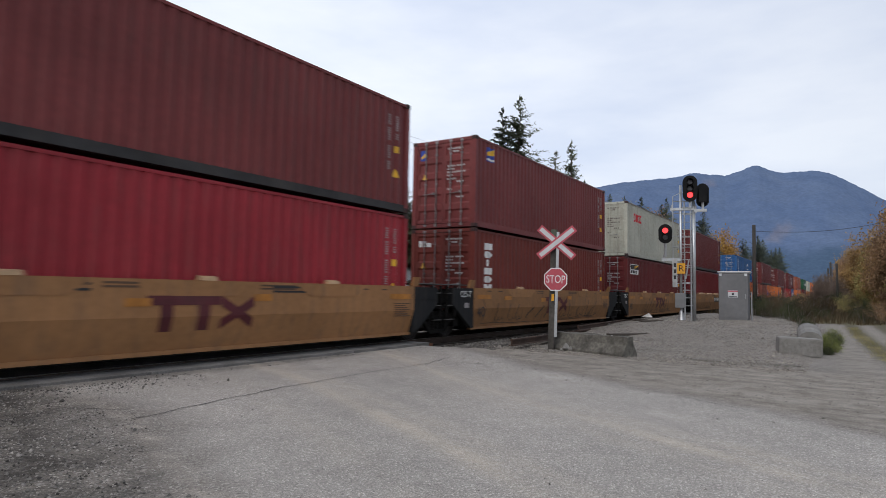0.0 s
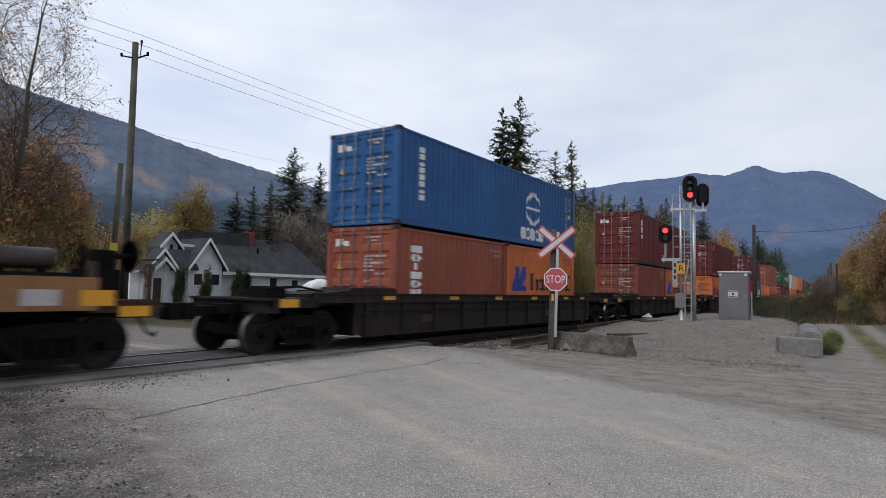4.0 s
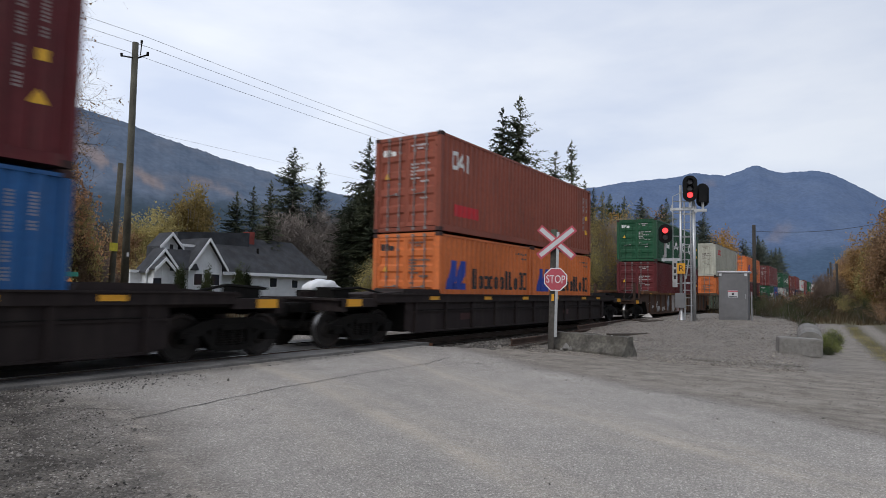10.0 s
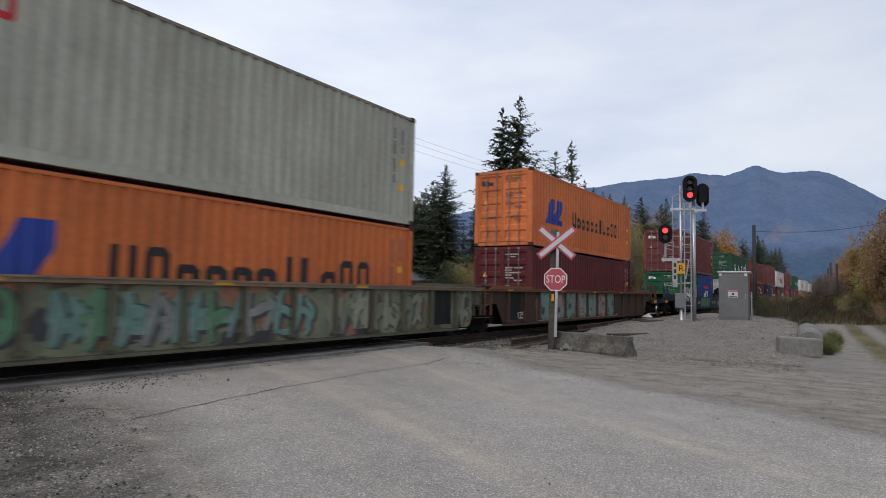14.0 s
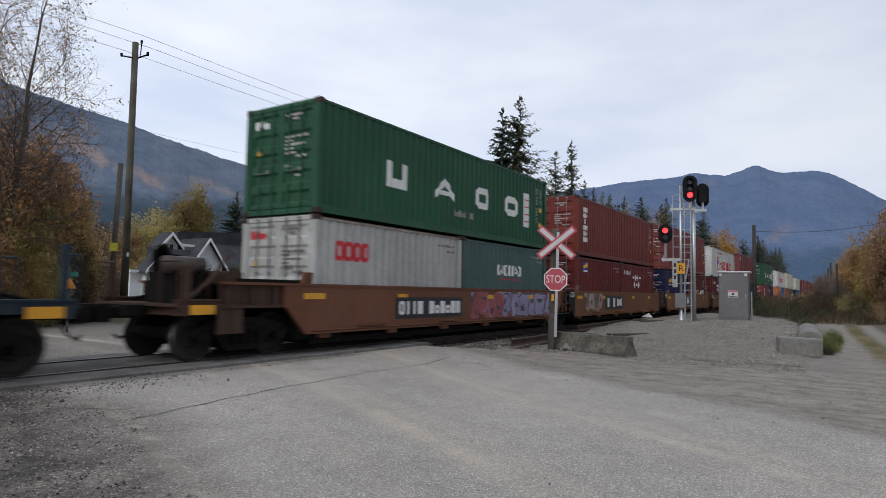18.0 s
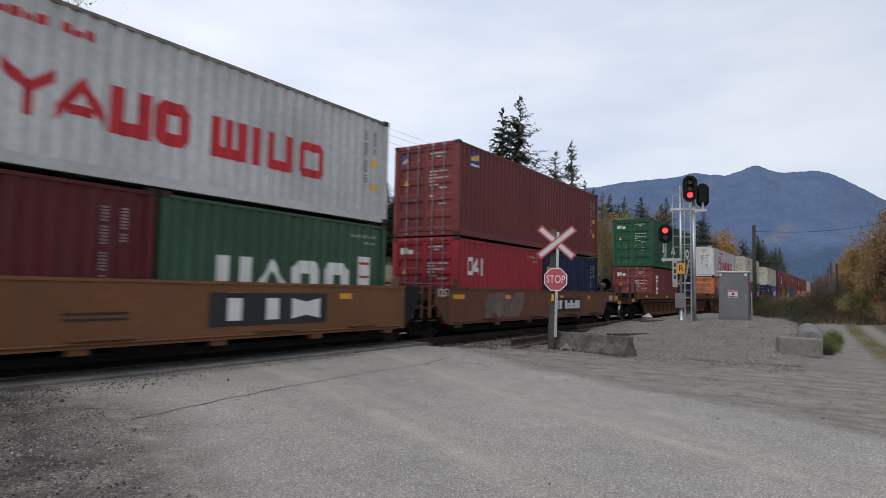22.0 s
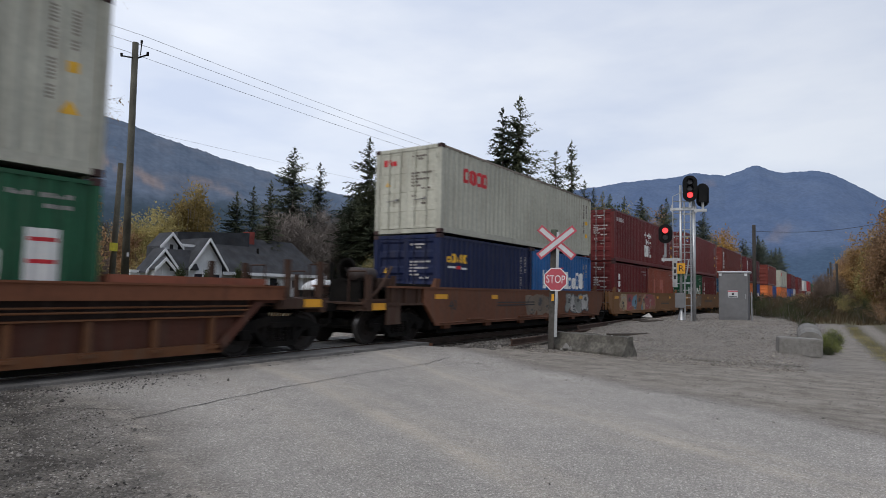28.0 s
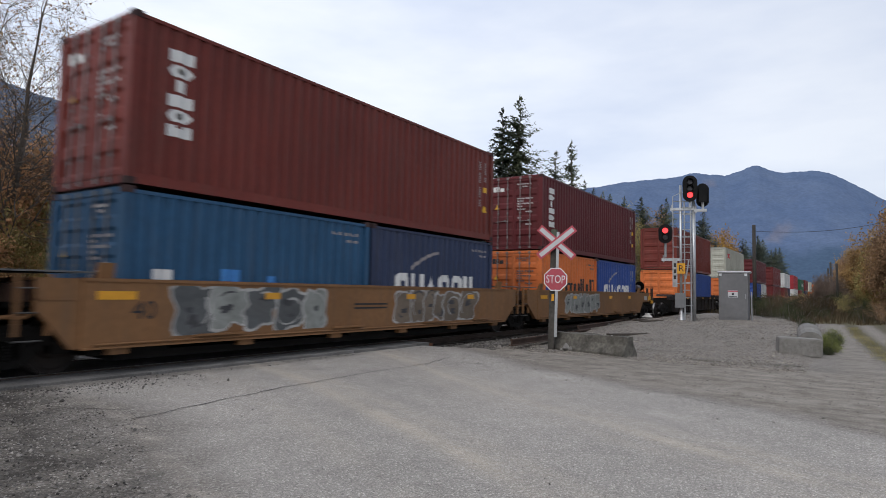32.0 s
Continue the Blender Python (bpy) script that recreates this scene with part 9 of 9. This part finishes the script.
# Where each stack stands at the start (its front end), its car, the box on top and those below it.
# Boxes: (colour, length, height, livery).
H4, S4 = (L40, HIGH), (L40, STD)
T = "shared"
STACKS = [
    (0.67, "tan", 1.7, 1.7, 0, 0, ("brick", HIGH, "plain"), [("red", L40, HIGH, "plain")], [("blocks", 5.0, 7.15), ("lines", 3.1, 4.1, 2, 1.36, 1.372, 1), ("lines", 7.6, 8.7, 2, 1.36, 1.372, 1)]),
    (16.32, "tan", 1.8, 1.85, 0, 0, ("brick", HIGH, "badge"), [("brown", L40, HIGH, "column")], [("blocks", 5.0, 7.15), ("scrawl", 0.4, 10.5, 2), ("sten", "125-T", 0.27, 1.338, -0.66, 1.27, "w"), ("sten", "40", 0.46, 1.376, 0.2, 0.72, "b")]),
    (32.06, "tan", 1.85, 1.85, 0, 0, ("grey", HIGH, "loops"), [("maroon", L40, HIGH, "placard")], [("blocks", 5.0, 7.15), ("scrawl", 3.0, 9.0, 3), ("sten", "125-T", 0.27, 1.338, -0.66, 1.27, "w"), ("sten", "40", 0.46, 1.376, 0.14, 0.72, "b")]),
    (47.77, "tan", 1.85, 4.83, 0, 1, ("maroon", HIGH, "script"), [("crimson", L40, HIGH, "badge")], [("panel", 7.95, 10.45, "oiix.xsxsxx"), ("scrawl", 1.0, 7.4, 5), ("sten", "40", 0.46, 1.376, 0.14, 0.72, "b"), ("sten", "125-T", 0.27, 1.338, -0.66, 1.27, "w")]),
    (69.66, "black", 4.85, 4.82, 1, 1, ("blue", STD, "globe"), [("rose", L20, STD, "column"), ("orange", L20, STD, "hooks")], []),
    (91.30, "black", 4.82, 4.82, 1, 1, ("maroon", HIGH, "script"), [("umber", L20, STD, "plain"), ("orange", L20, STD, "hooks")], []),
    (113.14, "black", 4.82, 4.87, 1, 1, ("maroon", HIGH, "badge"), [("orange", L20, STD, "hooks"), ("wine", L20, STD, "gold")], []),
    (135.08, "black", 4.87, 4.92, 1, 1, ("wine", HIGH, "stars"), [("red", L20, STD, "mono"), ("blue", L20, STD, "dutch")], []),
    (157.12, "black", 4.92, 4.85, 1, 1, ("rose", HIGH, "mono"), [("orange", L20, STD, "hooks"), ("orange", L20, STD, "hooks")], []),
    (180.70, "ribbed", 6.54, 3.74, 1, 0, ("green", STD, "spaced"), [("wine", L40, HIGH, "plain")], [("splash", ((-1.9, 0.85, 0.28), (-1.2, 0.66, 0.2), (-0.35, 0.74, 0.30), (0.12, 0.50, 0.27), (0.42, 0.52, 0.27), (1.05, 0.52, 0.27), (1.42, 0.50, 0.27)), 3), ("mural", 2.2, 2.75, 9, (None, "mist"), None, "mist", 0.5), ("mural", 3.05, 6.2, 17, (None, "rosy", "pale", "rosy", "grey"), "grey", "pale", 1.05, ("mist",)), ("mural", 7.3, 7.95, 4, (None, "sand"), None, "dark", 0.6)]),
    (200.36, "olive", 3.73, 3.73, 0, 0, ("grey", HIGH, "loops"), [("orange", L40, STD, "hooks")], [("ribbons", -3.2, 3.4, 5, ("cream", "leaf", "cream", "grey"), 0.62), ("ribbons", 3.3, 9.0, 7, ("mint", "leaf", "mint", "grey", "mint"), 0.66), ("ribbons", 9.0, 12.8, 8, ("cream", "sage", "cream"), 0.55), ("ribbons", 14.0, 15.3, 9, ("cream", "sage"), 0.45), ("sten", "125T", 0.34, 1.294, -0.9, 0.55, "w")]),
    (219.87, "ribbed", 3.73, 6.62, 0, 1, ("orange", HIGH, "hooks_high"), [("wine", L40, STD, "plain")], [("mural", 0.6, 9.6, 8, ("faded", "mint", "grey", "rosy", "mint"), None, "pale", 0.8, ("grey",)), ("sten", "125T", 0.34, 1.294, -0.9, 0.55, "w")]),
    (243.56, "blue", 4.95, 4.95, 1, 1, ("faded_maroon", HIGH, "script"), [("green", L20, STD, "bold_green"), ("royal", L20, STD, "api")], [("lines", -1.7, -0.3, 5, 1.10, 1.364), ("lines", 1.1, 2.8, 2, 1.02, 1.364), ("lines", 10.4, 12.7, 1, 0.86, 1.364), ("mural", 6.2, 10.0, 12, (None, "lime"), "mint", "mint", 0.68), ("bars", 1.1, 3.9, 0.98, 1.19, "xxx.xxxxx"), ("bars", 5.2, 6.0, 0.72, 0.92, "xsxxsx"), ("bars", -2.0, -0.3, 0.66, 0.80, "xssxsx.xsssx"), ("lines", 10.6, 12.6, 2, 0.8, 1.364), ("sten", "53", 0.52, 1.364, L40 + 1.35, 0.72, "w"), ("lines", L40 + 1.75, L40 + 2.1, 2, 0.86, 1.364), ("lines", L40 + 1.9, L40 + 3.2, 4, 1.18, 1.364), ("lines", L40 + 0.9, L40 + 1.5, 2, 1.16, 1.364)]),
    (265.45, "rusty", 4.83, 1.65, 1, 0, ("green", STD, "spaced"), [("dull_white", L20, STD, "loops"), ("teal", L20, STD, "capital")], [("panel", 2.7, 5.9, "oiix.xsxsxx"), ("mural", 6.4, 8.6, 21, (None, "berry"), None, "lilac", 0.6, ("lilac", "berry")), ("mural", 8.3, 12.6, 22, ("berry", "lilac"), "dark", "pale", 0.85, ("pale",))]),
    (280.94, "brown", 1.65, 1.68, 0, 0, ("brown", STD, "column"), [("maroon", L20, STD, "badge"), ("maroon", L20, STD, "stars")], [("panel", 3.05, 5.8, "iid"), ("mural", 0.6, 3.0, 25, (None, "faded", "rosy"), None, "pale", 0.6, ("rosy",)), ("sten", "125T", 0.32, 1.338, -0.86, 1.30, "w")]),
    (296.50, "brown", 1.68, 1.63, 0, 0, ("brick", HIGH, "badge"), [("navy", L20, STD, "sea"), ("wine", L20, STD, "factor")], [("panel", 3.05, 5.8, "iid"), ("sten", "125T", 0.32, 1.338, -0.86, 1.30, "w"), ("lines", 7.6, 8.6, 2, 0.9, 1.364, 1)]),
    (311.96, "brown", 1.63, 1.67, 0, 0, ("white", STD, "wordmark"), [("wine", L20, STD, "stars"), ("faded_green", L20, STD, "bold_green")], [("panel", 7.05, 10.0, "iid"), ("sten", "125T", 0.32, 1.338, -0.86, 1.30, "w"), ("lines", 4.6, 5.6, 2, 0.9, 1.364, 1)]),
    (327.50, "rusty", 1.67, 4.8, 0, 1, ("brick", HIGH, "badge"), [("red", L20, STD, "mono"), ("navy", L20, STD, "sea")], [("panel", 6.4, 9.66, "oiix.xsxsxx"), ("mural", 1.4, 4.8, 31, (None, "faded"), "plum", "faded", 0.9), ("sten", "125T", 0.32, 1.338, -0.86, 1.30, "w")]),
    (349.29, "rust", 4.8, 3.74, 1, 0, ("green", HIGH, "spaced"), [("brick", L20, STD, "column"), ("navy", L20, STD, "sea")], []),
    (368.95, "rust", 3.74, 3.85, 0, 0, ("white", STD, "wordmark"), [("faded_orange", L20, STD, "hooks"), ("blue", L20, STD, "globe")], [("sten", "53", 0.42, 1.25, 1.05, 0.72, "b"), ("sten", "125T", 0.34, 1.25, -1.4, 0.72, "w")]),
    (388.87, "rust", 3.85, 4.8, 0, 1, ("grey", HIGH, "loops"), [("rose", L20, STD, "plain"), ("green", L20, STD, "bold_green")], [("sten", "53", 0.42, 1.25, 1.05, 0.72, "b"), ("sten", "125T", 0.34, 1.25, -1.4, 0.72, "w")]),
    (410.52, "rusty", 4.8, 1.67, 1, 0, ("grey", STD, "loops"), [("navy", L20, STD, "sea"), ("blue", L20, STD, "dutch")], [("sten", "40", 0.42, 1.364, 0.5, 0.95, "b"), ("lines", 3.2, 6.0, 2, 1.0, 1.364, 1), ("mural", 8.9, 12.0, 43, (None, "grey", "silver"), "dark", "pale", 0.8), ("mural", 5.4, 8.4, 42, (None, "faded"), None, "dark", 0.8)]),
    (426.05, "ochre", 1.67, 1.70, 0, 0, ("maroon", STD, "stars"), [("maroon", L20, STD, "script"), ("rose", L20, STD, "patches")], [("mural", 0.6, 6.6, 45, ("clay", "sand", "berry", "sky", "clay"), None, "pale", 1.0, ("sky", "rosy", "berry")), ("lines", 8.4, 10.4, 2, 0.9, 1.364, 1)]),
    (441.66, "ochre", 1.70, 1.65, 0, 0, ("brick", HIGH, "badge"), [("green", L20, STD, "bold_green"), ("wine", L20, STD, "script")], [("mural", 1.4, 5.4, 51, (None, "faded"), "faded", "pale", 0.8), ("lines", 6.2, 9.4, 2, 0.95, 1.364, 1)]),
    (457.08, "ochre", 1.65, 1.90, 0, 0, ("brown", HIGH, "column"), [("slate_blue", L20, STD, "sticker"), ("dusk_blue", L20, STD, "arc")], [("mural", 0.9, 4.8, 61, (None, "char", "grey", "char"), "silver", "silver", 0.85), ("mural", 6.9, 11.2, 63, (None, "faded"), "silver", "silver", 0.8), ("sten", "40", 0.42, 1.364, 0.35, 0.95, "b"), ("lines", 5.4, 6.6, 2, 1.0, 1.364, 1)]),
    (473.13, "ochre", 1.90, 4.8, 0, 1, ("wine", HIGH, "column"), [("orange", L20, STD, "hooks"), ("royal", L20, STD, "arc")], [("mural", 2.0, 6.0, 71, (None, "grey"), "pale", "grey", 0.7)]),
]
FAR_TOPS = [("brown", HIGH, "badge"), ("grey", HIGH, "loops"), ("wine", HIGH, "plain"), ("maroon", HIGH, "plain"), ("white", STD, "plain"), ("red", HIGH, "plain"), ("green", STD, "spaced"), ("maroon", HIGH, "plain"),
            ("grey", HIGH, "plain"), ("orange", STD, "plain"), ("maroon", HIGH, "plain"), ("teal", HIGH, "plain"), ("brown", HIGH, "plain")]
FAR_LOW = ["orange", "orange", "royal", "maroon", "maroon", "white", "maroon", "navy", "orange", "green", "maroon", "orange", "red"]
COLOUR_WORDS = {"maroon": "dark maroon", "faded_maroon": "faded dusty maroon", "brick": "weathered brick-red", "crimson": "clean dark red", "slate_blue": "weathered teal-blue", "dusk_blue": "weathered navy", "wine": "wine red", "red": "bright red", "brown": "red-brown", "umber": "rust-brown", "rose": "faded rust-pink", "orange": "orange", "faded_orange": "faded orange", "grey": "pale grey", "white": "off-white", "dull_white": "dull grey-white",
                "green": "dark green", "faded_green": "faded green", "teal": "grey-green", "blue": "blue", "royal": "royal blue", "navy": "navy blue"}
LIVERY_WORDS = {"plain": "with plain corrugated sides", "spaced": "with spaced white blocks on its side", "bold_green": "with bold white blocks along it", "stars": "with rows of small white stars", "mono": "with a short white emblem",
                "column": "with white marks beside its doors", "script": "with a tall white mark", "gold": "with pale gold marks down its side", "badge": "with a small blue and yellow badge", "loops": "with red looped emblem",
                "hooks": "with blue emblem and black marks", "hooks_high": "with blue emblem and black marks", "dutch": "with large white marks and a red stroke", "arc": "with white blocks under a pale arc", "globe": "with a white globe emblem",
                "sea": "with small yellow marks", "api": "with white marks under a red shape", "capital": "with white marks and thin red line", "factor": "with white marks and coloured squares", "wordmark": "with red and blue marks",
                "placard": "with a white and black placard", "patches": "with pale repainted patches", "sticker": "with a white sticker and blue patches"}
MOVING = []


def half_gap(i):
    """From the container to the coupling plane between stack i and the one behind it."""
    here, there = STACKS[i], STACKS[i + 1]
    n0, n1 = (REACH.get(q[1], SHORT_END)[1] for q in (here, there))
    gap = there[0] - here[0] - L40
    return n0 + (gap - n0 - n1) / 2, n1 + (gap - n0 - n1) / 2


def build_train():
    for i, (y0, style, ef, er, lf, lr, topbox, lower, deco) in enumerate(STACKS):
        if lf and i:
            ef = half_gap(i - 1)[1]
        if lr and i + 1 < len(STACKS):
            er = half_gap(i)[0]
        m = Matrix.Translation((TRACK_X, y0, RAIL_Z))
        car = well_car(style, ef, er, bool(lf), bool(lr), m, shared=not lf, deco=deco)
        MOVING.append((car, y0, 0.0))
        z, y = FLOORS.get(style, FLOOR_Z), 0.0
        for color, length, height, kind in lower:
            words = COLOUR_WORDS[color] + (" twenty-foot" if length < 8 else " forty-foot") + " container " + LIVERY_WORDS[kind]
            ob = box_container(color, length, height, kind, Matrix.Translation((TRACK_X, y0 + y, RAIL_Z + z)), words, loaded=True)
            MOVING.append((ob, y0 + y, z))
            y += length + 0.076
        z += lower[0][2] + 0.028
        color, height, kind = topbox
        words = COLOUR_WORDS[color] + " forty-foot container " + LIVERY_WORDS[kind]
        ob = box_container(color, L40, height, kind, Matrix.Translation((TRACK_X, y0, RAIL_Z + z)), words, flat=color in ("grey", "white"))
        MOVING.append((ob, y0, z))
    y0 = 473.13 + 21.8
    for i in range(13):
        topbox, low = FAR_TOPS[i], FAR_LOW[i]
        style = "black" if i < 4 else ("brown", "rust", "ochre")[i % 3]
        car = well_car(style, 4.83, 4.83, True, True, Matrix.Translation((TRACK_X, y0, RAIL_Z)), turn=False, far=True)
        MOVING.append((car, y0, 0.0))
        if i % 2 == 0:
            boxes = [(low, L20, 0.0), ("royal" if i == 0 else FAR_LOW[(i + 3) % 13], L20, L20 + 0.076)]
        else:
            boxes = [(low, L40, 0.0)]
        for color, length, y in boxes:
            ob = box_container(color, length, STD, "plain", Matrix.Translation((TRACK_X, y0 + y, RAIL_Z + FLOOR_Z)), COLOUR_WORDS[color] + " container far down the train", far=True)
            MOVING.append((ob, y0 + y, FLOOR_Z))
        color, height, kind = topbox
        z = FLOOR_Z + STD + 0.028
        ob = box_container(color, L40, height, kind, Matrix.Translation((TRACK_X, y0, RAIL_Z + z)), COLOUR_WORDS[color] + " forty-foot container on top, far down the train", far=True)
        MOVING.append((ob, y0, z))
        y0 += 21.7 if i % 3 else 19.7


build_train()


def gone(t):
    """How far the train has rolled towards the camera's side after t seconds."""
    return 14.346 * t - 0.00711 * t * t


def motions():
    times = [2.0 * i for i in range(17)]
    for ob, y0, z in MOVING:
        walk(ob, [(t, pose(TRACK_X, y0 - gone(t), RAIL_Z + z)) for t in times])
    steps = [i / FPS for i in range(int(32 * FPS) + 1)]
    turned = {}
    for w, a in TURNING:
        if a not in turned:
            turned[a] = [(t, pose(0, a, WHEEL_R, math.degrees(gone(t) / WHEEL_R))) for t in steps]
        walk(w, turned[a])


motions()
